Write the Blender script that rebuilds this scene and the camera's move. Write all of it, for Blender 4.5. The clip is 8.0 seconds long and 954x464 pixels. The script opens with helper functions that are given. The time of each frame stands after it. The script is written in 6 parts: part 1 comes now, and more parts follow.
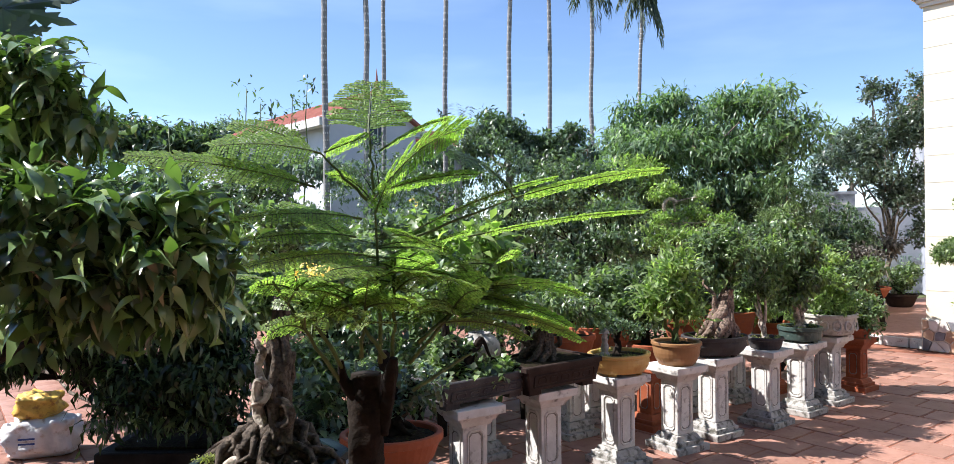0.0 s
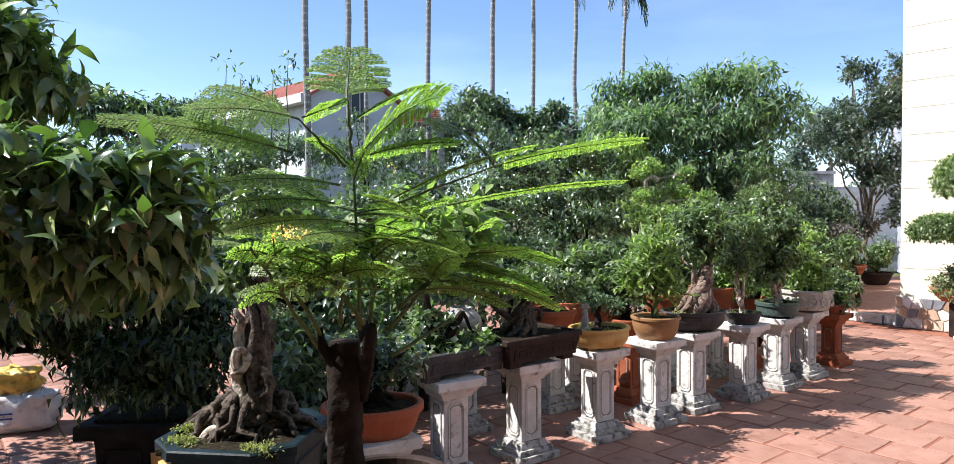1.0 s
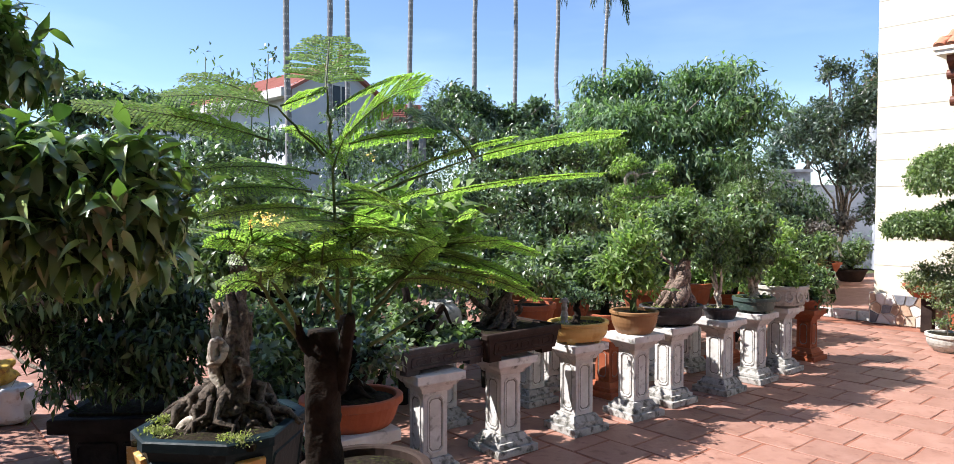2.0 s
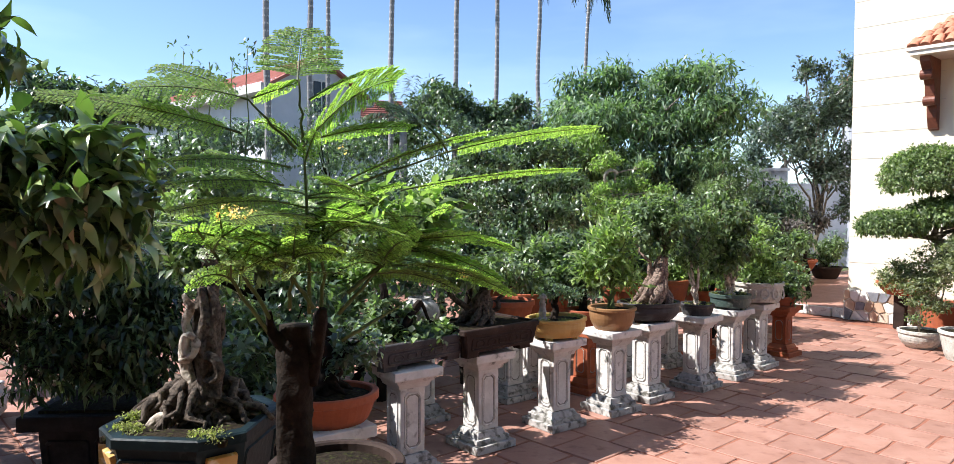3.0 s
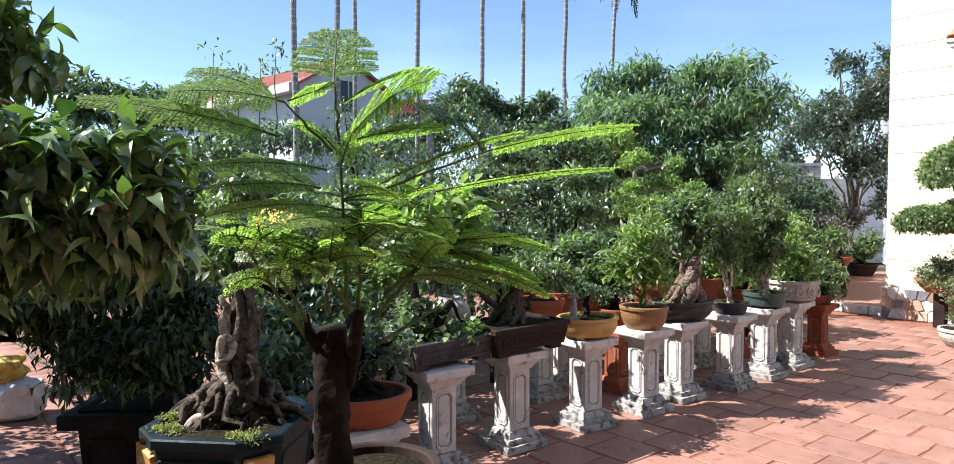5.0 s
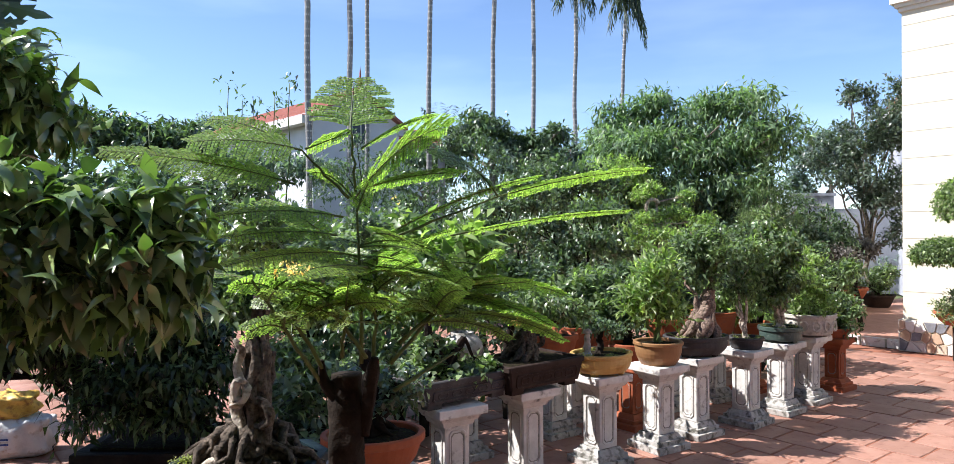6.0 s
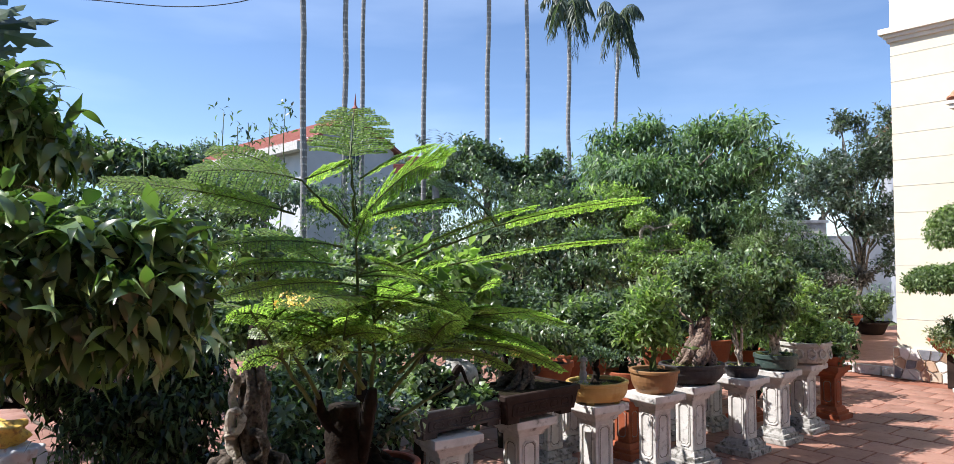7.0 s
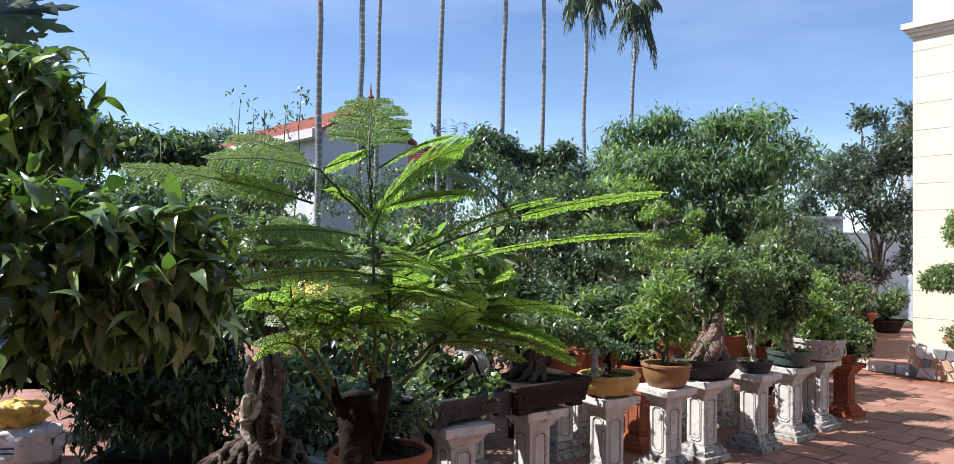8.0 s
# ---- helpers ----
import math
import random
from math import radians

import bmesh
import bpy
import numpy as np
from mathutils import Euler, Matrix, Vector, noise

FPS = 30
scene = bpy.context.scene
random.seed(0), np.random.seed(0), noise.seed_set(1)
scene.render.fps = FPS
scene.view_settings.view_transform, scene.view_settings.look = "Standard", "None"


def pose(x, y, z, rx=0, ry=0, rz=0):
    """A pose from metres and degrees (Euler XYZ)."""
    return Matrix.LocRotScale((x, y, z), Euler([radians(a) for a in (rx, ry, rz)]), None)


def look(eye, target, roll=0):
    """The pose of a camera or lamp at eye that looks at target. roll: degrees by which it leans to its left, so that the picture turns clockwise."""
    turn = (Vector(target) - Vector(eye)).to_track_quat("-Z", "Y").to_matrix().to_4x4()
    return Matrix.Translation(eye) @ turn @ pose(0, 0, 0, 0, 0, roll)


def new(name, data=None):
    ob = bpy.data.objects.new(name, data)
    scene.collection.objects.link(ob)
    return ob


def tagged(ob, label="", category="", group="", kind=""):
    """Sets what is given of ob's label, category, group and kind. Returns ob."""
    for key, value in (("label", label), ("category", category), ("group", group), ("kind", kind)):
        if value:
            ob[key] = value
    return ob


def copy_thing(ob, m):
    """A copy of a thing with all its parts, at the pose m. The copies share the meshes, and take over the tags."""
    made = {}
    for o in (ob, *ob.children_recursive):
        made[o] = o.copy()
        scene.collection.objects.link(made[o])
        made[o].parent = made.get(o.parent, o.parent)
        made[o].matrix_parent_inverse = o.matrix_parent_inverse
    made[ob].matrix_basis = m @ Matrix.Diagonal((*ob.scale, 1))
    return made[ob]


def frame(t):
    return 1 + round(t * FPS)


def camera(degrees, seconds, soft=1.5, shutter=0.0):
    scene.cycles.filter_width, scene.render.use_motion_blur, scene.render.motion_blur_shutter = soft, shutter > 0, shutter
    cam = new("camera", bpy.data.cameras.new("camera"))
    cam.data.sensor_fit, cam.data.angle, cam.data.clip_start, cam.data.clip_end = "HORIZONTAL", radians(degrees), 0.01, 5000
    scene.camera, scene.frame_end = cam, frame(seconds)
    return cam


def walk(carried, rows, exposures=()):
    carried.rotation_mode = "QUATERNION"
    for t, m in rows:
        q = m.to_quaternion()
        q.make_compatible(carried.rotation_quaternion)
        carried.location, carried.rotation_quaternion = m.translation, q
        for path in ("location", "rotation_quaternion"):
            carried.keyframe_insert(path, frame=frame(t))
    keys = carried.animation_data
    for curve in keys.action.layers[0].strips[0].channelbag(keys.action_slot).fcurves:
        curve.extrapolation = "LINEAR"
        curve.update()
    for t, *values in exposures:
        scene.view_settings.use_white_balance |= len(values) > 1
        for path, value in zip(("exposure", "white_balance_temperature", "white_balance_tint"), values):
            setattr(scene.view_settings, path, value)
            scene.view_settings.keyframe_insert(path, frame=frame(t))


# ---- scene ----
cam = camera(68.6, 8.0, soft=0.5)
PATH = [
    (0, (0.122, 0.169, 1.476), (-0.057, 2.161, 1.476), -0.6),
    (0.5, (0.128, 0.164, 1.463), (-0.033, 2.158, 1.447), -0.3),
    (1, (0.131, 0.168, 1.449), (0.0, 2.162, 1.389), -0.4),
    (1.5, (0.131, 0.16, 1.441), (0.025, 2.156, 1.373), -0.4),
    (3, (0.156, 0.165, 1.429), (0.131, 2.163, 1.35), 0.2),
    (3.5, (0.156, 0.164, 1.433), (0.128, 2.162, 1.346), -0.7),
    (4, (0.14, 0.178, 1.429), (0.09, 2.175, 1.322), -0.1),
    (4.5, (0.133, 0.183, 1.427), (0.059, 2.179, 1.328), 0.0),
    (6, (0.121, 0.184, 1.475), (-0.01, 2.18, 1.473), -0.3),
    (6.5, (0.112, 0.182, 1.478), (0.023, 2.179, 1.543), -0.3),
    (7, (0.11, 0.18, 1.484), (-0.003, 2.176, 1.556), -0.2),
    (7.5, (0.112, 0.174, 1.483), (0.019, 2.172, 1.522), 0.2),
    (8, (0.103, 0.175, 1.487), (-0.047, 2.169, 1.531), 0.8),
]
walk(cam, [(t, look(eye, target, roll)) for t, eye, target, roll in PATH],
     exposures=((0, 1.2, 6150, 14), (3, 1.24, 6150, 14), (4.5, 1.26, 6150, 14), (6, 1.2, 6150, 14), (6.5, 1.04, 6150, 14), (8, 0.94, 6150, 14)))

# ---- light ----
SUN_UP, SUN_TURN = 48.0, -91.0
world = bpy.data.worlds.new("sky")
scene.world = world
world.use_nodes = True
wn, wl = world.node_tree.nodes, world.node_tree.links
sky = wn.new("ShaderNodeTexSky")
sky.sky_type, sky.sun_disc = "NISHITA", False
sky.sun_elevation, sky.sun_rotation = radians(SUN_UP), radians(SUN_TURN)
sky.air_density, sky.dust_density, sky.ozone_density = 0.85, 0.0, 3.0
wco = wn.new("ShaderNodeTexCoord")
wmap = wn.new("ShaderNodeMapping")
wmap.inputs["Scale"].default_value = (1.2, 1.2, 5.0)
wl.new(wco.outputs["Generated"], wmap.inputs[0])
wno = wn.new("ShaderNodeTexNoise")
wno.inputs["Scale"].default_value, wno.inputs["Detail"].default_value = 1.6, 5.0
wl.new(wmap.outputs[0], wno.inputs["Vector"])
wra = wn.new("ShaderNodeMapRange")
wra.inputs[1].default_value, wra.inputs[2].default_value = 0.46, 0.8
wra.inputs[3].default_value, wra.inputs[4].default_value = 0.0, 0.18
wl.new(wno.outputs[0], wra.inputs[0])
wmix = wn.new("ShaderNodeMixRGB")
wl.new(wra.outputs[0], wmix.inputs[0])
wl.new(sky.outputs[0], wmix.inputs[1])
wmix.inputs[2].default_value = (8.5, 9.8, 11.5, 1)
wl.new(wmix.outputs[0], wn["Background"].inputs[0])
wn["Background"].inputs[1].default_value = 0.093
sun = new("sun", bpy.data.lights.new("sun", "SUN"))
sun.data.energy, sun.data.angle, sun.data.color = 5.0, radians(0.5), (1.0, 0.95, 0.86)
a, e = radians(SUN_TURN), radians(SUN_UP)
sun.matrix_world = look((math.sin(a) * math.cos(e) * 40, math.cos(a) * math.cos(e) * 40, math.sin(e) * 40), (0, 0, 0))

# ---- materials ----
def rgb(c):
    return (c[0], c[1], c[2], 1.0)


def surface(name, c1, c2, scale=6.0, rough=0.7, bump=0.2, bscale=40.0, metal=0.0, island=0.0, piece=0.0, stain=None, stain_at=0.6, spec=0.25, coat=0.0):
    """A mottled surface: two tones, fine grain with relief, and wear in a third tone."""
    m = bpy.data.materials.new(name)
    m.use_nodes = True
    n, l = m.node_tree.nodes, m.node_tree.links
    b = n["Principled BSDF"]
    b.inputs["Roughness"].default_value, b.inputs["Metallic"].default_value = rough, metal
    b.inputs["Specular IOR Level"].default_value, b.inputs["Coat Weight"].default_value = spec, coat
    co = n.new("ShaderNodeTexCoord")
    geo = n.new("ShaderNodeNewGeometry")
    no = n.new("ShaderNodeTexNoise")
    no.inputs["Scale"].default_value, no.inputs["Detail"].default_value, no.inputs["Roughness"].default_value = scale, 6.0, 0.65
    l.new(geo.outputs["Position"], no.inputs["Vector"])
    ra = n.new("ShaderNodeValToRGB")
    ra.color_ramp.elements[0].position, ra.color_ramp.elements[1].position = 0.32, 0.68
    ra.color_ramp.elements[0].color, ra.color_ramp.elements[1].color = rgb(c1), rgb(c2)
    l.new(no.outputs[0], ra.inputs[0])
    out = ra.outputs[0]
    if stain:
        sn = n.new("ShaderNodeTexNoise")
        sn.inputs["Scale"].default_value, sn.inputs["Detail"].default_value = scale * 2.3, 8.0
        l.new(geo.outputs["Position"], sn.inputs["Vector"])
        sr = n.new("ShaderNodeMapRange")
        sr.inputs[1].default_value, sr.inputs[2].default_value = stain_at - 0.08, stain_at + 0.1
        l.new(sn.outputs[0], sr.inputs[0])
        mx = n.new("ShaderNodeMixRGB")
        l.new(sr.outputs[0], mx.inputs[0])
        l.new(out, mx.inputs[1])
        mx.inputs[2].default_value = rgb(stain)
        out = mx.outputs[0]
    if island or piece:
        hs = n.new("ShaderNodeHueSaturation")
        mr = n.new("ShaderNodeMapRange")
        src = geo.outputs["Random Per Island"] if island else n.new("ShaderNodeObjectInfo").outputs["Random"]
        l.new(src, mr.inputs[0])
        k = island or piece
        mr.inputs[3].default_value, mr.inputs[4].default_value = 1.0 - k, 1.0 + k
        l.new(mr.outputs[0], hs.inputs["Value"])
        l.new(out, hs.inputs["Color"])
        out = hs.outputs[0]
    l.new(out, b.inputs["Base Color"])
    bn = n.new("ShaderNodeTexNoise")
    bn.inputs["Scale"].default_value, bn.inputs["Detail"].default_value = bscale, 5.0
    l.new(geo.outputs["Position"], bn.inputs["Vector"])
    bp = n.new("ShaderNodeBump")
    bp.inputs["Strength"].default_value, bp.inputs["Distance"].default_value = bump, 0.01
    l.new(bn.outputs[0], bp.inputs["Height"])
    l.new(bp.outputs[0], b.inputs["Normal"])
    return m


def leafy(name, c1, c2, rough=0.4, through_light=0.35, glow=(1.05, 1.3, 0.5), spread=0.5, piece=False, spec=0.4):
    """Leaves: each its own tone between two greens, gloss on top and light passing through."""
    m = bpy.data.materials.new(name)
    m.use_nodes = True
    n, l = m.node_tree.nodes, m.node_tree.links
    b = n["Principled BSDF"]
    b.inputs["Roughness"].default_value = rough
    b.inputs["Specular IOR Level"].default_value = spec
    geo = n.new("ShaderNodeNewGeometry")
    src = n.new("ShaderNodeObjectInfo").outputs["Random"] if piece else geo.outputs["Random Per Island"]
    big = n.new("ShaderNodeTexNoise")
    big.inputs["Scale"].default_value, big.inputs["Detail"].default_value = 2.2, 3.0
    l.new(geo.outputs["Position"], big.inputs["Vector"])
    ad = n.new("ShaderNodeMath")
    ad.operation = "MULTIPLY_ADD"
    l.new(src, ad.inputs[0])
    ad.inputs[1].default_value = 0.75
    su = n.new("ShaderNodeMath")
    su.operation = "MULTIPLY_ADD"
    l.new(big.outputs[0], su.inputs[0])
    su.inputs[1].default_value, su.inputs[2].default_value = 0.9, -0.33
    l.new(su.outputs[0], ad.inputs[2])
    ra = n.new("ShaderNodeValToRGB")
    ra.color_ramp.elements[0].color, ra.color_ramp.elements[1].color = rgb((c1[0] * 1.04, c1[1], c1[2] * 1.3)), rgb((c2[0] * 1.04, c2[1], c2[2] * 1.3))
    l.new(ad.outputs[0], ra.inputs[0])
    hs = n.new("ShaderNodeHueSaturation")
    mr = n.new("ShaderNodeMapRange")
    mr.inputs[3].default_value, mr.inputs[4].default_value = 1 - spread, 1 + spread
    wn_ = n.new("ShaderNodeTexWhiteNoise")
    wn_.noise_dimensions = "1D"
    l.new(src, wn_.inputs["W"])
    l.new(wn_.outputs[0], mr.inputs[0])
    l.new(mr.outputs[0], hs.inputs["Value"])
    hs.inputs["Saturation"].default_value = 0.76
    l.new(ra.outputs[0], hs.inputs["Color"])
    l.new(hs.outputs[0], b.inputs["Base Color"])
    tr = n.new("ShaderNodeBsdfTranslucent")
    mu = n.new("ShaderNodeMixRGB")
    mu.blend_type, mu.inputs[0].default_value = "MULTIPLY", 1.0
    l.new(hs.outputs[0], mu.inputs[1])
    mu.inputs[2].default_value = rgb([2.0 * g for g in glow])
    l.new(mu.outputs[0], tr.inputs[0])
    mx = n.new("ShaderNodeMixShader")
    mx.inputs[0].default_value = through_light
    l.new(b.outputs[0], mx.inputs[1])
    l.new(tr.outputs[0], mx.inputs[2])
    l.new(mx.outputs[0], n["Material Output"].inputs[0])
    return m


M_TILE = surface("terracotta_tile", (0.265, 0.137, 0.100), (0.345, 0.192, 0.147), 5.5, 0.55, 0.15, 60, piece=0.14, stain=(0.20, 0.095, 0.068), stain_at=0.64)
M_JOINT = surface("joint", (0.20, 0.075, 0.045), (0.30, 0.13, 0.085), 9, 0.9, 0.3, 80)
M_GROUND = surface("soil_ground", (0.06, 0.045, 0.03), (0.14, 0.11, 0.06), 1.2, 0.95, 0.5, 14, stain=(0.06, 0.09, 0.03), stain_at=0.52)
M_WHITE = surface("weathered_white_paint", (0.45, 0.435, 0.41), (0.62, 0.605, 0.58), 9, 0.75, 0.25, 55, stain=(0.17, 0.16, 0.145), stain_at=0.66, piece=0.06)
# dirt on the pedestal bases; on the jar its grey paints shade
M_DIRT_AND_SHADE = surface("dirt_and_shade_white", (0.27, 0.26, 0.245), (0.47, 0.455, 0.43), 11, 0.85, 0.4, 45, stain=(0.11, 0.105, 0.09), stain_at=0.56)
M_GROOVE = surface("dark_groove", (0.10, 0.095, 0.085), (0.34, 0.32, 0.29), 22, 0.9, 0.3, 60)
M_CREAM = surface("cream_wall_paint", (0.64, 0.585, 0.45), (0.68, 0.63, 0.50), 1.6, 0.75, 0.05, 60)
M_LINE = surface("wall_groove", (0.44, 0.42, 0.36), (0.56, 0.53, 0.45), 8, 0.9, 0.1, 50)
M_TRIM = surface("cornice_paint", (0.62, 0.58, 0.50), (0.74, 0.70, 0.62), 3, 0.7, 0.1, 40)
M_BROWN = surface("brown_woodwork", (0.10, 0.035, 0.022), (0.17, 0.06, 0.035), 18, 0.45, 0.15, 60)
M_ROOF = surface("orange_roof_tile", (0.38, 0.155, 0.09), (0.48, 0.22, 0.135), 5, 0.6, 0.2, 30, piece=0.15, stain=(0.28, 0.10, 0.06), stain_at=0.66)
M_REDROOF = surface("red_roof_tile", (0.25, 0.085, 0.065), (0.34, 0.13, 0.10), 2, 0.65, 0.2, 20, piece=0.1)
M_HOUSE = surface("pale_house_paint", (0.44, 0.46, 0.51), (0.54, 0.55, 0.59), 0.8, 0.8, 0.1, 20)
M_DARKGLASS = surface("dark_pane", (0.02, 0.025, 0.03), (0.04, 0.045, 0.05), 2, 0.12, 0.0, 10)
# grey-blue lowered to carry the trees' shade on the garden wall
M_GREY = surface("shaded_grey_plaster", (0.27, 0.29, 0.33), (0.40, 0.42, 0.47), 1.4, 0.85, 0.3, 18, stain=(0.17, 0.18, 0.21), stain_at=0.6)
M_BARK = surface("grey_bark", (0.10, 0.085, 0.065), (0.30, 0.26, 0.21), 16, 0.9, 0.9, 45, stain=(0.05, 0.04, 0.03), stain_at=0.58)
# near black: the foliage shade on the trunks is put into the bark
M_DARKBARK = surface("shade_dark_bark", (0.007, 0.0055, 0.0045), (0.030, 0.023, 0.018), 14, 0.95, 0.9, 40, spec=0.1)
M_PALEBARK = surface("pale_knotted_bark", (0.34, 0.29, 0.23), (0.56, 0.50, 0.42), 20, 0.85, 0.9, 60, stain=(0.13, 0.10, 0.075), stain_at=0.56)
M_KNOT = surface("knotted_brown_bark", (0.034, 0.026, 0.019), (0.135, 0.105, 0.080), 30, 0.85, 1.0, 70, stain=(0.025, 0.019, 0.014), stain_at=0.55)
M_GNARL = surface("light_brown_gnarled_bark", (0.10, 0.068, 0.052), (0.30, 0.22, 0.175), 34, 0.85, 1.0, 70, stain=(0.05, 0.038, 0.028), stain_at=0.57)
M_PALM = surface("palm_trunk", (0.15, 0.145, 0.145), (0.28, 0.275, 0.27), 5, 0.85, 0.4, 20)
M_RING = surface("palm_ring", (0.50, 0.48, 0.45), (0.62, 0.60, 0.56), 8, 0.85, 0.2, 20)
M_STEM = surface("green_stem", (0.045, 0.070, 0.020), (0.105, 0.135, 0.042), 20, 0.6, 0.2, 60)
M_TERRA = surface("terracotta_pot", (0.25, 0.062, 0.026), (0.34, 0.098, 0.043), 8, 0.7, 0.15, 50, stain=(0.24, 0.075, 0.045), stain_at=0.62)
M_YELLOW = surface("yellow_glaze", (0.42, 0.265, 0.085), (0.52, 0.345, 0.12), 6, 0.35, 0.06, 40, stain=(0.36, 0.20, 0.06), stain_at=0.66)
M_TAN = surface("tan_glaze", (0.22, 0.115, 0.05), (0.29, 0.16, 0.075), 6, 0.4, 0.06, 40, stain=(0.27, 0.13, 0.06), stain_at=0.62)
M_SLATE = surface("dark_slate_pot", (0.022, 0.021, 0.023), (0.065, 0.060, 0.062), 7, 0.6, 0.3, 50)
M_UMBER = surface("dark_brown_pot", (0.018, 0.011, 0.009), (0.040, 0.026, 0.021), 7, 0.75, 0.25, 40, spec=0.15)
M_GREENPOT = surface("dark_green_glaze", (0.028, 0.05, 0.045), (0.07, 0.10, 0.088), 12, 0.35, 0.2, 40, stain=(0.16, 0.17, 0.15), stain_at=0.68)
# blue-green glaze taken almost to black to paint the ficus shade
M_BLUEPOT = surface("shaded_blue_green_glaze", (0.004, 0.009, 0.011), (0.009, 0.021, 0.025), 14, 0.5, 0.15, 50, stain=(0.03, 0.045, 0.048), stain_at=0.7, spec=0.15)
# planter stone, darkened in colour for the shade it stands in
M_CARVED = surface("carved_shaded_stone", (0.007, 0.006, 0.006), (0.024, 0.020, 0.019), 9, 0.7, 0.4, 40, spec=0.12)
M_OCHRE = surface("ochre_panel_glaze", (0.46, 0.24, 0.06), (0.56, 0.34, 0.12), 16, 0.4, 0.3, 40, stain=(0.7, 0.62, 0.5), stain_at=0.6)
M_WHITEPOT = surface("white_relief_pot", (0.36, 0.35, 0.31), (0.54, 0.52, 0.47), 14, 0.6, 0.5, 40, stain=(0.28, 0.27, 0.24), stain_at=0.58)
M_SOIL = surface("potting_soil", (0.010, 0.008, 0.006), (0.03, 0.023, 0.016), 30, 0.95, 1.0, 60, stain=(0.04, 0.048, 0.014), stain_at=0.62, spec=0.05)
M_MOSS = surface("moss", (0.12, 0.14, 0.02), (0.26, 0.26, 0.05), 40, 0.95, 1.0, 120)
M_SACK = surface("white_sack", (0.58, 0.59, 0.62), (0.70, 0.71, 0.73), 9, 0.55, 0.6, 22, stain=(0.40, 0.30, 0.24), stain_at=0.64)
M_YSACK = surface("yellow_sack", (0.62, 0.38, 0.06), (0.74, 0.50, 0.12), 12, 0.5, 0.5, 25, stain=(0.34, 0.16, 0.05), stain_at=0.6)
M_BLUE = surface("blue_print", (0.03, 0.06, 0.2), (0.05, 0.09, 0.27), 9, 0.6, 0.0)
M_FIG = surface("grey_figure", (0.26, 0.25, 0.24), (0.42, 0.41, 0.39), 40, 0.7, 0.3, 80)
M_CABLE = surface("black_cable", (0.01, 0.01, 0.011), (0.02, 0.02, 0.02), 5, 0.6, 0.0)
M_STONES = [surface("plinth_stone", c1, c2, 12, 0.6, 0.3, 50, piece=0.15) for c1, c2 in (
    ((0.54, 0.52, 0.49), (0.68, 0.66, 0.62)), ((0.36, 0.24, 0.16), (0.48, 0.34, 0.24)), ((0.14, 0.145, 0.16), (0.22, 0.225, 0.25)), ((0.44, 0.36, 0.26), (0.56, 0.48, 0.38)))]
M_MORTAR = surface("plinth_mortar", (0.48, 0.43, 0.36), (0.60, 0.55, 0.47), 10, 0.9, 0.4, 60)

L_FROND = leafy("feathery_leaflets", (0.078, 0.190, 0.020), (0.235, 0.385, 0.038), 0.5, 0.52, (1.0, 1.12, 0.42), 0.3, spec=0.3)
# two greens for one ficus: darker shaded crown, brighter sunlit top leaves
L_FICUS = leafy("ficus_shaded_leaves", (0.018, 0.058, 0.011), (0.145, 0.265, 0.042), 0.2, 0.14, (1.05, 1.4, 0.4), 0.4, spec=0.6)
L_FICUSP = leafy("ficus_sunlit_leaves", (0.055, 0.135, 0.022), (0.290, 0.420, 0.066), 0.20, 0.13, (1.1, 1.4, 0.4), 0.4, piece=True, spec=0.9)
# leaf greens sunk towards black for the shade on the big bush
L_SHADE = leafy("narrow_shaded_leaves", (0.007, 0.020, 0.006), (0.075, 0.140, 0.028), 0.24, 0.24, spread=0.7, spec=0.35)
L_DARK = leafy("dark_green_leaves", (0.016, 0.042, 0.018), (0.110, 0.190, 0.058), 0.33, 0.24, spread=0.6, spec=0.55)
L_MID = leafy("green_leaves", (0.022, 0.058, 0.015), (0.160, 0.245, 0.062), 0.33, 0.3, spread=0.6, spec=0.5)
L_LIME = leafy("yellow_green_leaves", (0.070, 0.145, 0.021), (0.235, 0.340, 0.055), 0.42, 0.38)
L_TREE = leafy("tree_leaves", (0.030, 0.082, 0.034), (0.165, 0.268, 0.092), 0.36, 0.32)
# distance haze is mixed into this paler, bluer leaf colour
L_FAR = leafy("hazed_far_leaves", (0.057, 0.102, 0.082), (0.139, 0.204, 0.154), 0.55, 0.3)
L_CITRUS = leafy("citrus_leaves", (0.026, 0.052, 0.030), (0.085, 0.128, 0.070), 0.33, 0.2, spec=0.55)
L_PALM = leafy("palm_leaflets", (0.030, 0.055, 0.030), (0.075, 0.115, 0.055), 0.45, 0.2)
L_CUT = leafy("clipped_leaves", (0.030, 0.070, 0.010), (0.155, 0.235, 0.036), 0.35, 0.3)
L_YELLOW = leafy("yellow_petals", (0.62, 0.44, 0.02), (0.75, 0.58, 0.04), 0.5, 0.35, (1.0, 1.0, 0.6), 0.15)
L_OLIVE = leafy("olive_leaves", (0.07, 0.10, 0.035), (0.22, 0.26, 0.09), 0.45, 0.3)
L_MOSS = leafy("moss_blades", (0.12, 0.15, 0.02), (0.30, 0.32, 0.05), 0.7, 0.3)
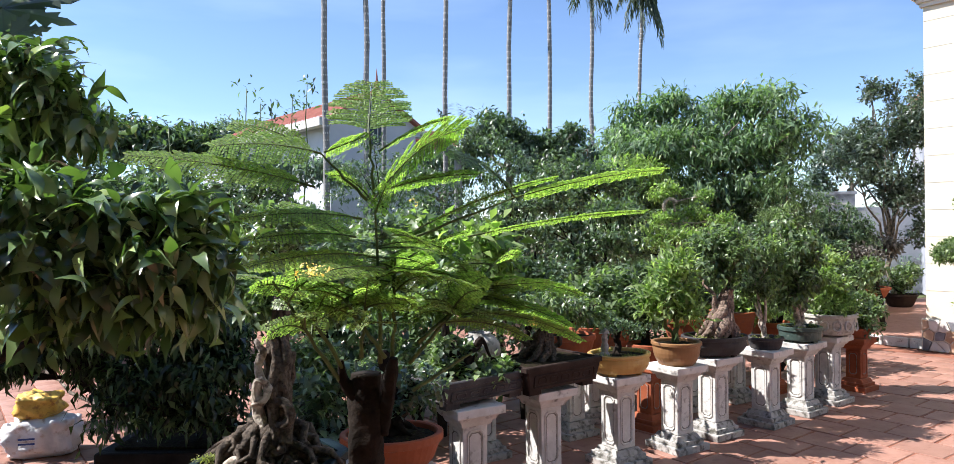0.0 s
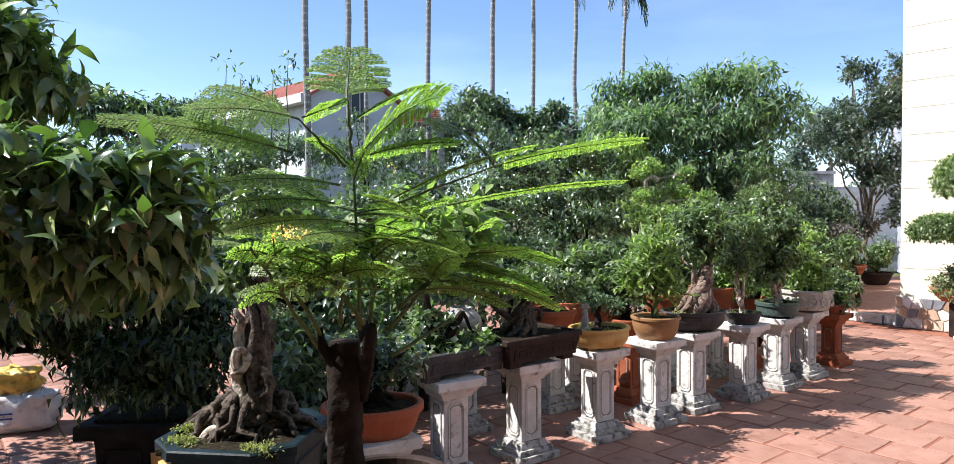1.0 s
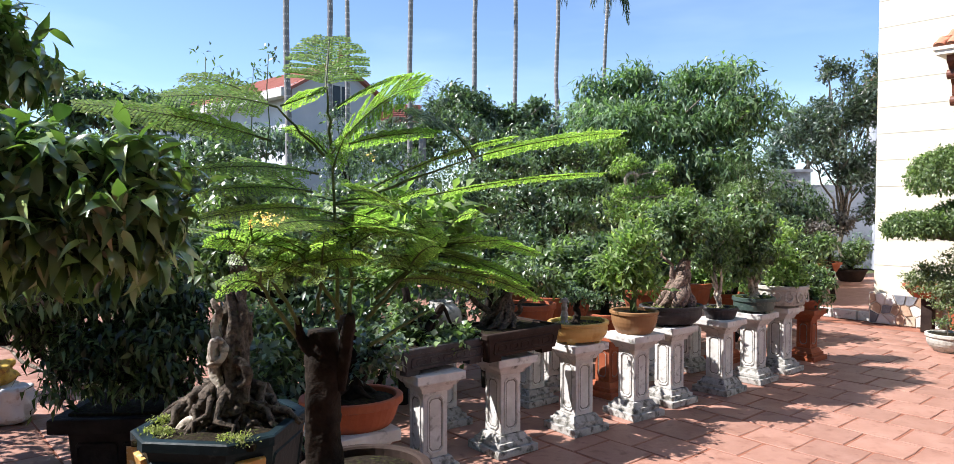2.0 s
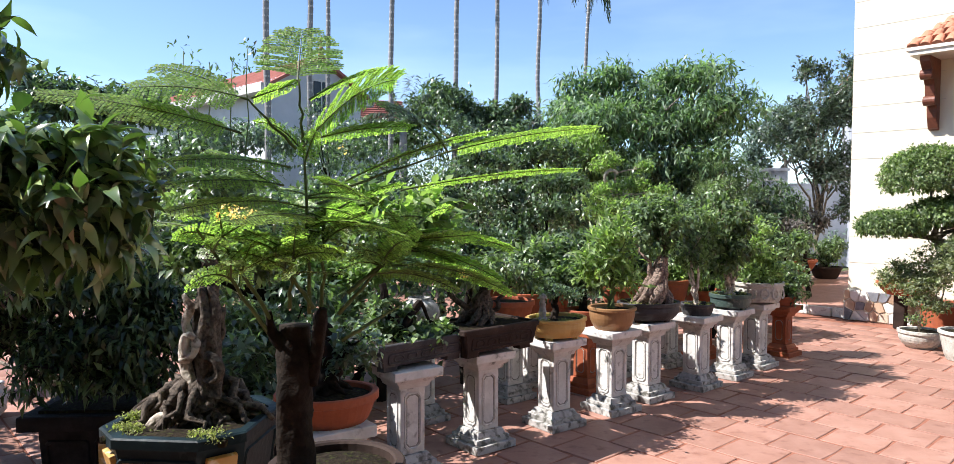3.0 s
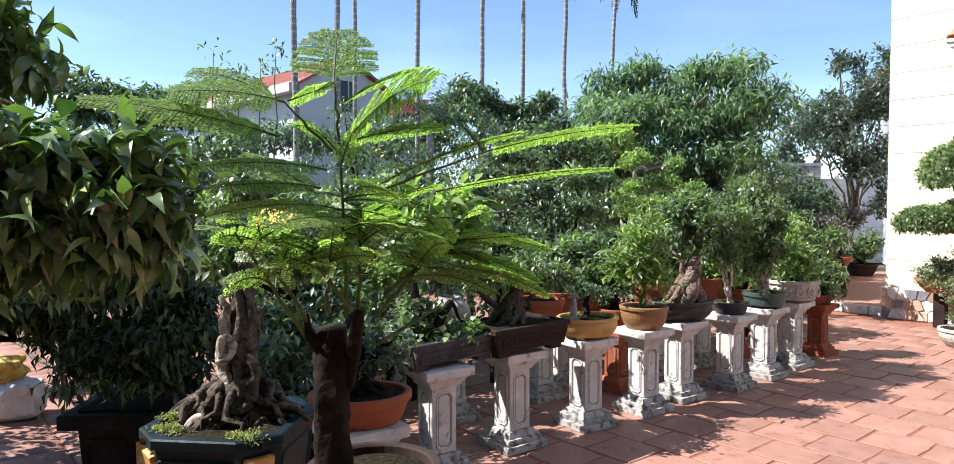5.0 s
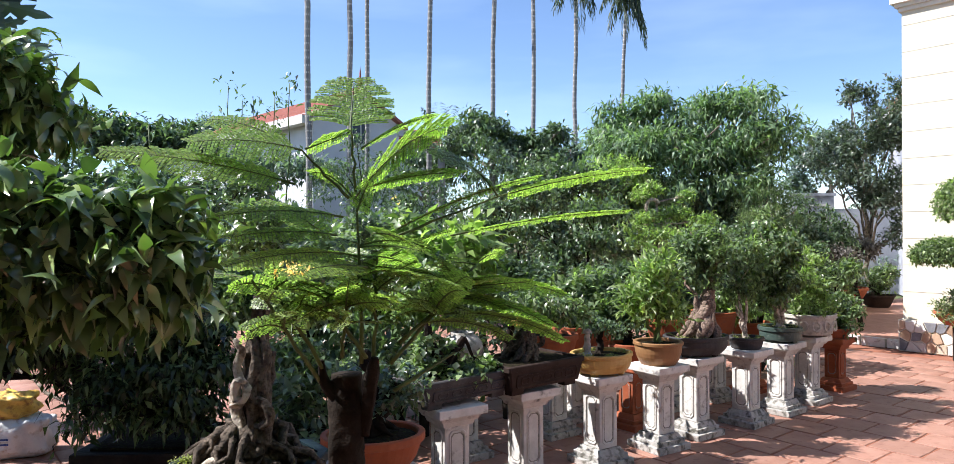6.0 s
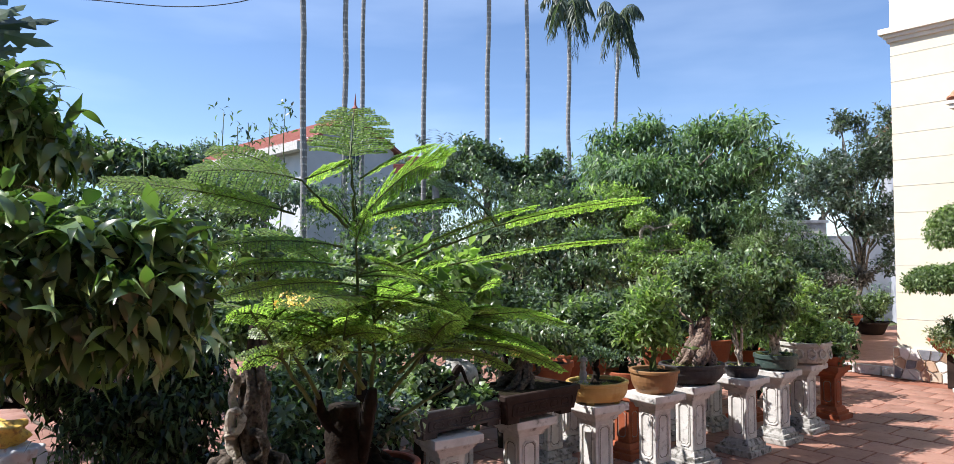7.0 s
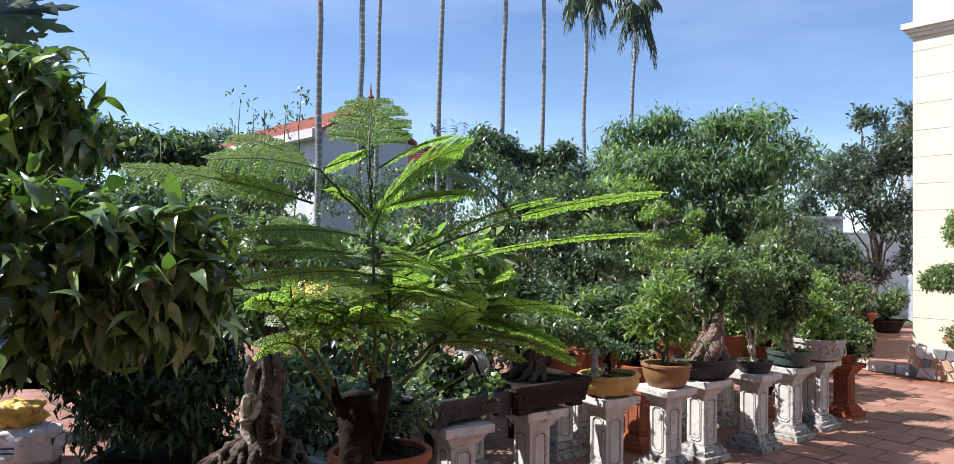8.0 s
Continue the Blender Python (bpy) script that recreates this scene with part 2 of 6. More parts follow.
L_PURPLE = leafy("dusty_leaves", (0.075, 0.075, 0.05), (0.14, 0.13, 0.09), 0.6, 0.2, (1, 1, 0.8))

# ---- building blocks ----
ROW = radians(43.0)
UX, UY = math.cos(ROW), math.sin(ROW)


def mesh_from(name, verts, tris, material, smooth=False):
    """A mesh from arrays: n x 3 places, m x 3 or m x 4 corners."""
    me = bpy.data.meshes.new(name)
    k = tris.shape[1]
    me.vertices.add(len(verts))
    me.vertices.foreach_set("co", np.ascontiguousarray(verts, dtype=np.float32).ravel())
    me.loops.add(tris.size)
    me.loops.foreach_set("vertex_index", np.ascontiguousarray(tris, dtype=np.int32).ravel())
    me.polygons.add(len(tris))
    me.polygons.foreach_set("loop_start", np.arange(0, tris.size, k, dtype=np.int32))
    if smooth:
        me.polygons.foreach_set("use_smooth", np.ones(len(tris), dtype=bool))
    me.update(calc_edges=True)
    me.materials.append(material)
    return me


def part(name, bm, material, parent=None, label="", smooth=False, m=None):
    """A bmesh (or a mesh) linked as one object, under its thing."""
    if isinstance(bm, bpy.types.Mesh):
        me = bm
    else:
        me = bpy.data.meshes.new(name)
        bmesh.ops.recalc_face_normals(bm, faces=bm.faces)
        if smooth:
            for f in bm.faces:
                f.smooth = True
        bm.to_mesh(me)
        bm.free()
        me.materials.append(material)
    ob = new(name, me)
    if parent:
        ob.parent = parent
    if m is not None:
        ob.matrix_basis = m
    if label:
        ob["label"] = label
    return ob


def thing(name, label, category, m=None, group="", kind=""):
    ob = new(name)
    ob.empty_display_size = 0.1
    if m is not None:
        ob.matrix_basis = m
    return tagged(ob, label, category, group, kind)


def add_box(bm, sx, sy, sz, x=0, y=0, z=0, top=1.0, bevel=0.0):
    """A box standing on z, its top scaled by top."""
    vs = []
    for h, k in ((0, 1.0), (sz, top)):
        for a_, b_ in ((-1, -1), (1, -1), (1, 1), (-1, 1)):
            vs.append(bm.verts.new((x + a_ * sx / 2 * k, y + b_ * sy / 2 * k, z + h)))
    fs = [(3, 2, 1, 0), (4, 5, 6, 7), (0, 1, 5, 4), (1, 2, 6, 5), (2, 3, 7, 6), (3, 0, 4, 7)]
    faces = [bm.faces.new([vs[i] for i in f]) for f in fs]
    if bevel:
        es = list({ed for f in faces for ed in f.edges})
        bmesh.ops.bevel(bm, geom=es, offset=bevel, segments=2, affect="EDGES", profile=0.6)
    return bm


def box(*args, **kw):
    return add_box(bmesh.new(), *args, **kw)


def lathe(profile, n=28, sx=1.0, sy=1.0, wob=0.0):
    """A turned body from (radius, height) pairs, closed at both ends on the axis."""
    bm = bmesh.new()
    rings = []
    for r, z in profile:
        if r < 1e-5:
            rings.append([bm.verts.new((0, 0, z))])
        else:
            rings.append([bm.verts.new((sx * r * math.cos(i * 2 * math.pi / n) * (1 + wob * math.sin(i * 1.7 + z * 30)), sy * r * math.sin(i * 2 * math.pi / n), z)) for i in range(n)])
    for p, q in zip(rings, rings[1:]):
        for i in range(n):
            j = (i + 1) % n
            if len(p) == 1 and len(q) == 1:
                continue
            if len(p) == 1:
                bm.faces.new((p[0], q[i], q[j]))
            elif len(q) == 1:
                bm.faces.new((p[i], p[j], q[0]))
            else:
                bm.faces.new((p[i], p[j], q[j], q[i]))
    return bm


def add_tube(bm, pts, radii, n=8, rough=0.0, seed=1):
    """A tapered tube along points, with uneven girth."""
    rng = random.Random(seed)
    pts = [Vector(p) for p in pts]
    rings, side = [], None
    for i, p in enumerate(pts):
        d = (pts[min(i + 1, len(pts) - 1)] - pts[max(i - 1, 0)]).normalized()
        if side is None:
            side = d.orthogonal().normalized()
        side = (side - d * side.dot(d)).normalized()
        up = d.cross(side)
        r = radii[i] if isinstance(radii, (list, tuple)) else radii
        rings.append([bm.verts.new(p + (side * math.cos(k * 2 * math.pi / n) + up * math.sin(k * 2 * math.pi / n)) * r * (1 + rough * rng.uniform(-1, 1))) for k in range(n)])
    for p, q in zip(rings, rings[1:]):
        for k in range(n):
            bm.faces.new((p[k], p[(k + 1) % n], q[(k + 1) % n], q[k]))
    bm.faces.new(rings[0][::-1])
    bm.faces.new(rings[-1])
    return bm


def rugged(bm, pts, radii, seed, amp=0.25, n=22, steps=36, twist=3.0):
    """A gnarled stem: finely ringed, with twisting ribs, hollows and knots."""
    pts = [Vector(p) for p in pts]
    rings, side = [], None
    m = len(pts) - 1
    off = Vector((seed * 3.1, seed * 1.7, 0))
    for i in range(steps + 1):
        s = i / steps * m
        j = min(int(s), m - 1)
        t_ = s - j
        p0, p1, p2, p3 = pts[max(j - 1, 0)], pts[j], pts[j + 1], pts[min(j + 2, m)]
        p = 0.5 * ((2 * p1) + (p2 - p0) * t_ + (2 * p0 - 5 * p1 + 4 * p2 - p3) * t_ * t_ + (3 * p1 - p0 - 3 * p2 + p3) * t_ ** 3)
        d = (p2 - p1).normalized()
        r = radii[j] * (1 - t_) + radii[j + 1] * t_
        if side is None:
            side = d.orthogonal().normalized()
        side = (side - d * side.dot(d)).normalized()
        up = d.cross(side)
        ring = []
        for k in range(n):
            a_ = k * 2 * math.pi / n
            rib = math.sin(a_ * 3 + twist * i / steps + seed) * 0.35 + math.sin(a_ * 5 - twist * 1.6 * i / steps) * 0.25
            w = side * math.cos(a_) + up * math.sin(a_)
            q = p + w * r
            k_ = 1 + amp * (rib + 0.9 * noise.noise(q * 14 + off) + 0.5 * noise.noise(q * 38 + off))
            ring.append(bm.verts.new(p + w * r * k_))
        rings.append(ring)
    for p, q in zip(rings, rings[1:]):
        for k in range(n):
            bm.faces.new((p[k], p[(k + 1) % n], q[(k + 1) % n], q[k]))
    bm.faces.new(rings[0][::-1])
    bm.faces.new(rings[-1])
    return bm


def bent(p, q, steps, wander, seed, sag=0.0):
    """Points from p to q that wander a little."""
    rng = random.Random(seed)
    p, q = Vector(p), Vector(q)
    out = []
    for i in range(steps + 1):
        s = i / steps
        k = math.sin(math.pi * s)
        out.append(p.lerp(q, s) + Vector((rng.uniform(-1, 1), rng.uniform(-1, 1), rng.uniform(-0.5, 0.5) + sag)) * wander * k)
    return out


def unit(v):
    return v / np.maximum(np.linalg.norm(v, axis=-1, keepdims=True), 1e-9)


def leaf_arrays(at, way, face, length, width, curl=0.25, fold=0.25, fine=False):
    """Leaves as folded, curled blades: a place, a direction and a face normal each."""
    n = len(at)
    way = unit(way)
    side = unit(np.cross(way, face))
    nor = np.cross(side, way)
    L, W = length[:, None], (length * width)[:, None] / 2
    if fine:
        st = ((0.0, 0.04, 0.0), (0.12, 0.52, 0.03), (0.3, 0.93, 0.02), (0.5, 1.0, -0.1), (0.7, 0.7, -0.36), (0.86, 0.3, -0.7), (1.0, 0.02, -1.1))
        vs = []
        for s, w, c in st:
            mid = at + way * L * s + nor * L * curl * c
            vs += [mid - side * W * w + nor * W * w * fold, mid, mid + side * W * w + nor * W * w * fold]
        v = np.stack(vs, 1).reshape(-1, 3)
        q = []
        for i in range(6):
            q += [(3 * i, 3 * i + 1, 3 * i + 4, 3 * i + 3), (3 * i + 1, 3 * i + 2, 3 * i + 5, 3 * i + 4)]
        f = (np.arange(n)[:, None, None] * 21 + np.array(q)[None]).reshape(-1, 4)
        return v, f
    mid = at + way * L * 0.45
    tip = at + way * L * 0.92 - nor * L * curl
    v = np.stack([at, mid - side * W + nor * W * fold, mid, mid + side * W + nor * W * fold, tip], 1).reshape(-1, 3)
    q = np.array([(0, 1, 2), (0, 2, 3), (1, 4, 2), (2, 4, 3)])
    return v, (np.arange(n)[:, None, None] * 5 + q[None]).reshape(-1, 3)


def crown_arrays(blobs, count, length, width, seed, droop=0.3, spray=5, inner=0.25, flat=0.0, curl=0.25, rag=0.3, fine=False):
    """A crown of many leaves in sprays over lumpy blobs (x, y, z, rx, ry, rz)."""
    rng = np.random.default_rng(seed)
    bl = np.array(blobs, float)
    wgt = (bl[:, 3] * bl[:, 5] + bl[:, 4] * bl[:, 5]) ** 0.9
    tw = max(4, count // spray)
    pick = rng.choice(len(bl), tw, p=wgt / wgt.sum())
    d = unit(rng.normal(size=(tw, 3)))
    d[:, 2] = np.where(d[:, 2] < -0.55, -d[:, 2], d[:, 2])
    lump = np.sin(d[:, 0] * 5.1 + pick * 1.7) * np.sin(d[:, 1] * 4.3 + pick) + np.sin(d[:, 2] * 6.2 + pick * 2.3) * 0.6
    rad = np.where(rng.random(tw) < inner, rng.uniform(0.35, 0.85, tw), rng.uniform(0.85, 1.0, tw) + 0.5 * rag * np.abs(rng.normal(size=tw)) * 0.6)
    rad = rad * (1 + rag * 0.35 * lump)
    tip = bl[pick, :3] + d * bl[pick, 3:] * rad[:, None]
    out = unit(d / bl[pick, 3:] * bl[pick, 3:].mean(1, keepdims=True))
    at = np.repeat(tip, spray, 0) + rng.normal(size=(tw * spray, 3)) * length * 0.45
    o = np.repeat(out, spray, 0)
    way = o * 0.7 + rng.normal(size=at.shape) * 0.65
    way[:, 2] -= droop
    way[:, 2] *= 1 - flat
    face = o * 0.5 + rng.normal(size=at.shape) * 0.4
    face[:, 2] += 0.9
    size = length * rng.uniform(0.65, 1.25, len(at))
    return leaf_arrays(at, unit(way), unit(face), size, width * rng.uniform(0.8, 1.2, len(at)), curl, 0.25, fine)


def clumped(blobs, k, seed):
    """Breaks each blob into k smaller clumps over a thin core."""
    rg = random.Random(seed)
    out = []
    for x, y, z, rx, ry, rz in blobs:
        out.append((x, y, z - rz * 0.1, rx * 0.5, ry * 0.5, rz * 0.5))
        for i in range(k):
            a_, h_ = i * 2.4 + rg.uniform(-0.5, 0.5), rg.uniform(-0.75, 1.0)
            s_ = math.sqrt(max(0.0, 1 - h_ * h_)) * rg.uniform(0.62, 0.86)
            q = rg.uniform(0.2, 0.4)
            out.append((x + rx * s_ * math.cos(a_), y + ry * s_ * math.sin(a_), z + rz * h_ * 0.8, rx * q, ry * q, rz * q * 0.6))
    return out


def crown(name, parent, material, blobs, count, length, width, seed, label="", clumps=9, **kw):
    if clumps:
        blobs = clumped(blobs, clumps, seed)
    v, f = crown_arrays(blobs, count, length, width, seed, **kw)
    return part(name, mesh_from(name, v, f, material, "fine" in kw), material, parent, label)


def plant(name, label, category, base, blobs, material, count, length, width, seed, bark=None, girth=0.02, group="", **kw):
    """A shrub or tree: trunk from base, limbs to its blobs, and a crown of leaves."""
    ob = thing(name, label, category, group=group)
    bm = bmesh.new()
    b0 = Vector(base)
    mid = Vector([sum(b[i] for b in blobs) / len(blobs) for i in range(3)])
    low = min(b[2] - b[5] * 0.5 for b in blobs)
    fork = Vector((b0.x * 0.5 + mid.x * 0.5, b0.y * 0.5 + mid.y * 0.5, max(low, b0.z + 0.25 * (mid.z - b0.z))))
    add_tube(bm, bent(b0, fork, 6, girth * 1.5, seed), [girth * (1.35 - 0.6 * i / 6) for i in range(7)], 9, 0.12, seed)
    part("trunk", bm, bark or M_BARK, ob, smooth=True)
    for i, b in enumerate(blobs):
        bm = bmesh.new()
        c = Vector(b[:3])
        add_tube(bm, bent(fork - (fork - b0) * 0.1, c, 5, girth * 2, seed + i), [girth * (0.6 - 0.09 * j) for j in range(6)], 6, 0.1, seed + i)
        for k in range(3):
            rng = random.Random(seed * 7 + i * 3 + k)
            end = c + Vector((rng.uniform(-1, 1) * b[3], rng.uniform(-1, 1) * b[4], rng.uniform(-0.2, 1) * b[5])) * 0.7
            add_tube(bm, bent(c.lerp(fork, 0.3), end, 3, girth, seed + k), [girth * (0.28 - 0.06 * j) for j in range(4)], 5, 0.0, seed)
        part("limb", bm, bark or M_BARK, ob, smooth=True)
    crown("crown", ob, material, blobs, count, length, width, seed, **kw)
    return ob

# ---- ground, paving and walls ----
ground = part("ground", box(400, 400, 0.3, 0, 120, -0.34), M_GROUND)
tagged(ground, "dark damp garden soil with moss patches", "ground", kind="structure")

paving = thing("floor", "terracotta paving tiles in staggered rows, damp joints", "floor", kind="structure")
bed = box(17, 15, 0.035, -0.5, -1.5, -0.04)
part("joint_bed", bed, M_JOINT, paving, "dark sunken joints", m=pose(1.2, 6.2, 0, 0, 0, 43))

CORNER = Vector((4.725, 9.0, 0))
RY = Matrix.Rotation(ROW, 4, "Z")


def on_wall(along, out, z):
    """A place on the near wall: metres from its corner along it, out of it, and up."""
    return CORNER + Vector((UY * along - UX * out, -UX * along - UY * out, z))


WALL = Matrix.Translation(CORNER) @ Matrix.Rotation(ROW - math.pi / 2, 4, "Z")
house_wall = thing("wall_east", "cream painted house wall with fine horizontal grooves", "wall", WALL, kind="structure")
bm = bmesh.new()
WIN = (1.10, 2.42, 1.0, 2.82)
T = 0.25
for x0, x1, z0, z1 in ((0, WIN[0], 0, 9), (WIN[1], 7, 0, 9), (WIN[0], WIN[1], 0, WIN[2]), (WIN[0], WIN[1], WIN[3], 9)):
    add_box(bm, x1 - x0, T, z1 - z0, (x0 + x1) / 2, T / 2, z0)
add_box(bm, T, 7 - T, 9, T / 2, T + (7 - T) / 2, 0)
add_box(bm, 7 - T, T, 9, T + (7 - T) / 2, 7 - T / 2, 0)
add_box(bm, T, 7 - 2 * T, 9, 7 - T / 2, 3.5, 0)
part("wall_body", bm, M_CREAM, house_wall)
bm = bmesh.new()
for i in range(11):
    z = 0.72 + 0.322 * i
    if z < 4.0:
        for x0, x1 in (((0.0, WIN[0] - 0.1), (WIN[1] + 0.1, 7)) if 0.9 < z < 3.0 else ((0.0, 7.0),)):
            add_box(bm, x1 - x0, 0.004, 0.005, (x0 + x1) / 2, -0.001, z)
part("groove", bm, M_LINE, house_wall)
bm = bmesh.new()
for h, d, z in ((0.05, 0.03, 4.11), (0.045, 0.06, 4.16), (0.07, 0.10, 4.205)):
    add_box(bm, 7 + d, d, h, 3.5 - d / 2, -d / 2 - 0.001, z)
    add_box(bm, d, 7, h, -d / 2 - 0.001, 3.5, z)
part("cornice", bm, M_TRIM, house_wall, "grey-shaded moulded cornice")
ceiling = part("ceiling", box(6.4, 6.4, 0.15, 3.5, 3.5, 8.8), M_CREAM, m=WALL)
tagged(ceiling, "plain cream roof slab over the house", "ceiling", kind="structure")

# window with brown frame, under a small tiled canopy on carved brackets
window = thing("window_1", "brown wooden window with dark panes", "window", WALL, kind="structure")
bm = bmesh.new()
for x0, x1, z0, z1 in ((WIN[0], WIN[0] + 0.09, WIN[2], WIN[3]), (WIN[1] - 0.09, WIN[1], WIN[2], WIN[3]), (WIN[0] + 0.09, WIN[1] - 0.09, WIN[2], WIN[2] + 0.08), (WIN[0] + 0.09, WIN[1] - 0.09, WIN[3] - 0.08, WIN[3]), (1.73, 1.79, WIN[2] + 0.08, WIN[3] - 0.08)):
    add_box(bm, x1 - x0, 0.16, z1 - z0, (x0 + x1) / 2, 0.06, z0)
part("window_frame", bm, M_BROWN, window)
for x in (1.46, 2.06):
    part("pane", box(0.54, 0.02, WIN[3] - WIN[2] - 0.16, x, 0.09, WIN[2] + 0.08), M_DARKGLASS, window)
canopy = thing("window_canopy", "small orange clay tiled canopy on carved brown brackets", "canopy", WALL)
CX, CW, CD, CZ = 0.76, 2.2, 0.52, 3.1
bm = bmesh.new()
add_box(bm, CW, CD, 0.05, CX + CW / 2, -CD / 2 - 0.002, CZ)
add_box(bm, CW + 0.06, CD + 0.03, 0.035, CX + CW / 2, -CD / 2 - 0.005, CZ + 0.05)
part("soffit", bm, M_TRIM, canopy, "white canopy soffit")
bm = bmesh.new()
vs = [bm.verts.new(p) for p in ((CX, -CD, CZ + 0.086), (CX + CW, -CD, CZ + 0.086), (CX + CW, -0.002, CZ + 0.086), (CX, -0.002, CZ + 0.086), (CX + 0.34, -0.002, CZ + 0.46), (CX + CW - 0.34, -0.002, CZ + 0.46))]
for f in ((0, 1, 5, 4), (0, 4, 3), (1, 2, 5), (0, 3, 2, 1), (2, 3, 4, 5)):
    bm.faces.new([vs[i] for i in f])
part("roof_bed", bm, M_ROOF, canopy)


def barrel(r, length):
    bm_ = bmesh.new()
    n = 7
    for z, k in ((0, 1.0), (length, 0.86)):
        for i in range(n):
            t_ = math.pi * i / (n - 1)
            bm_.verts.new((math.cos(t_) * r * k, z, math.sin(t_) * r * k * 0.75))
    bm_.verts.ensure_lookup_table()
    for i in range(n - 1):
        bm_.faces.new((bm_.verts[i], bm_.verts[i + 1], bm_.verts[n + i + 1], bm_.verts[n + i]))
    bm_.faces.new([bm_.verts[i] for i in range(n)])
    me = bpy.data.meshes.new("roof_tile")
    bm_.to_mesh(me)
    bm_.free()
    me.materials.append(M_ROOF)
    return me


TILE_ME = barrel(0.055, 0.17)
slope = math.degrees(math.atan2(0.374, CD))
for r in range(4):
    s = r * 0.235
    x0, x1 = CX + 0.34 * s + 0.04, CX + CW - 0.34 * s - 0.04
    k = int((x1 - x0) / 0.112)
    for i in range(k + 1):
        part("roof_tile", TILE_ME, M_ROOF, canopy, m=pose(x0 + (x1 - x0) * i / k, -CD - 0.02 + s * CD, CZ + 0.088 + s * 0.374, slope))
for i in range(5):
    s = i * 0.2
    part("ridge_tile", TILE_ME, M_ROOF, canopy, m=pose(CX + 0.34 * s + 0.015, -CD + s * CD, CZ + 0.10 + s * 0.374, 28, 0, -33))
for x in (CX + 0.13, CX + CW - 0.13):
    br = thing("bracket", "carved brown wooden bracket under the canopy", "bracket", WALL)
    br.parent, br.matrix_basis = canopy, Matrix()
    bm = bmesh.new()
    prof = ((-0.004, 0.0), (-0.42, 0.0), (-0.42, -0.06), (-0.36, -0.11), (-0.30, -0.2), (-0.22, -0.3), (-0.2, -0.42), (-0.13, -0.52), (-0.11, -0.66), (-0.06, -0.78), (-0.004, -0.8))
    A = [bm.verts.new((x - 0.05, y, CZ + z - 0.001)) for y, z in prof]
    B = [bm.verts.new((x + 0.05, y, CZ + z - 0.001)) for y, z in prof]
    bm.faces.new(A)
    bm.faces.new(B[::-1])
    for i in range(len(prof)):
        bm.faces.new((A[i], B[i], B[(i + 1) % len(prof)], A[(i + 1) % len(prof)]))
    ob_ = part("bracket_body", bm, M_BROWN, br)
    for y, z in ((-0.33, -0.2), (-0.2, -0.48)):
        part("scroll", lathe(((0, -0.06), (0.055, -0.06), (0.055, 0.06), (0, 0.06)), 14), M_BROWN, br, m=pose(x, y, CZ + z, 0, 90, 0))
    for k_ in ("label", "category"):
        del br[k_]

# added out of view behind the terrace: house front, and a slab against skylight
back = part("wall_south", box(17, 0.3, 6.2, 1.5, -2.6, 0), M_CREAM)
tagged(back, "unseen plain cream house front added behind the terrace", "wall", kind="structure")

porch = part("ceiling", box(17, 2.7, 0.2, 1.5, -1.2, 3.4), M_CREAM)
tagged(porch, "unseen plain cream slab added to hold back skylight", "ceiling", kind="structure")

# raised path beside the house, with a low kerb
path_ = part("pavement", box(6.0, 2.15, 0.10, 3.05, 0.665, 0, bevel=0.01), M_TILE, m=Matrix.Translation((4.5, 9.35, 0.0)) @ RY)
tagged(path_, "raised terracotta paved path beside the house", "pavement", kind="structure")
bm = bmesh.new()
for i in range(11):
    add_box(bm, 0.07, 0.28, 0.115, 0, -1.55 + 0.3 * i, 0, bevel=0.008)
kerb = part("kerb", bm, M_WHITE, m=Matrix.Translation((4.5, 9.35, 0.0)) @ RY)
tagged(kerb, "worn white kerb blocks edging the path", "kerb", kind="structure")

# far garden wall with a framed relief panel
GW = Matrix.Translation((6.42, 17.00, 1.39)) @ pose(0, 0, 0, 0, 0, -8)
GW.translation.z = 0
garden_wall = thing("wall_north", "grey weathered garden wall with framed relief panels", "wall", GW, kind="structure")
bm = bmesh.new()
add_box(bm, 0.9, 0.2, 2.25, 0.45, 0.1, 0)
add_box(bm, 3.3, 0.16, 1.95, 2.6, 0.1, 0)
add_box(bm, 0.98, 0.26, 0.07, 0.45, 0.1, 2.25)
part("wall_body", bm, M_GREY, garden_wall)
bm = bmesh.new()
for x0, x1, z0, z1 in ((0.18, 0.74, 2.02, 2.06), (0.18, 0.74, 1.2, 1.24), (0.18, 0.22, 1.24, 2.02), (0.70, 0.74, 1.24, 2.02)):
    add_box(bm, x1 - x0, 0.03, z1 - z0, (x0 + x1) / 2, -0.014, z0)
part("panel_frame", bm, M_WHITE, garden_wall)
bm = bmesh.new()
for i in range(6):
    add_box(bm, 0.3 - 0.03 * (i % 3), 0.02, 0.035, 0.46, -0.009, 1.35 + i * 0.1)
part("lettering_bars", bm, M_GREY, garden_wall, "unreadable carved lines")

# ---- distance: house, palms, tree belt ----
HOUSE = Matrix.Translation((-6.97, 30.00, 0.0)) @ pose(0, 0, 0, 0, 0, 47)
HOUSE.translation.z = 0
RIDGE = 7.68
villa = thing("house", "pale two-storey house with red tiled gable roof", "house", HOUSE)
HW, HL, EAVE = 2.2, 14.0, 6.43
bm = bmesh.new()
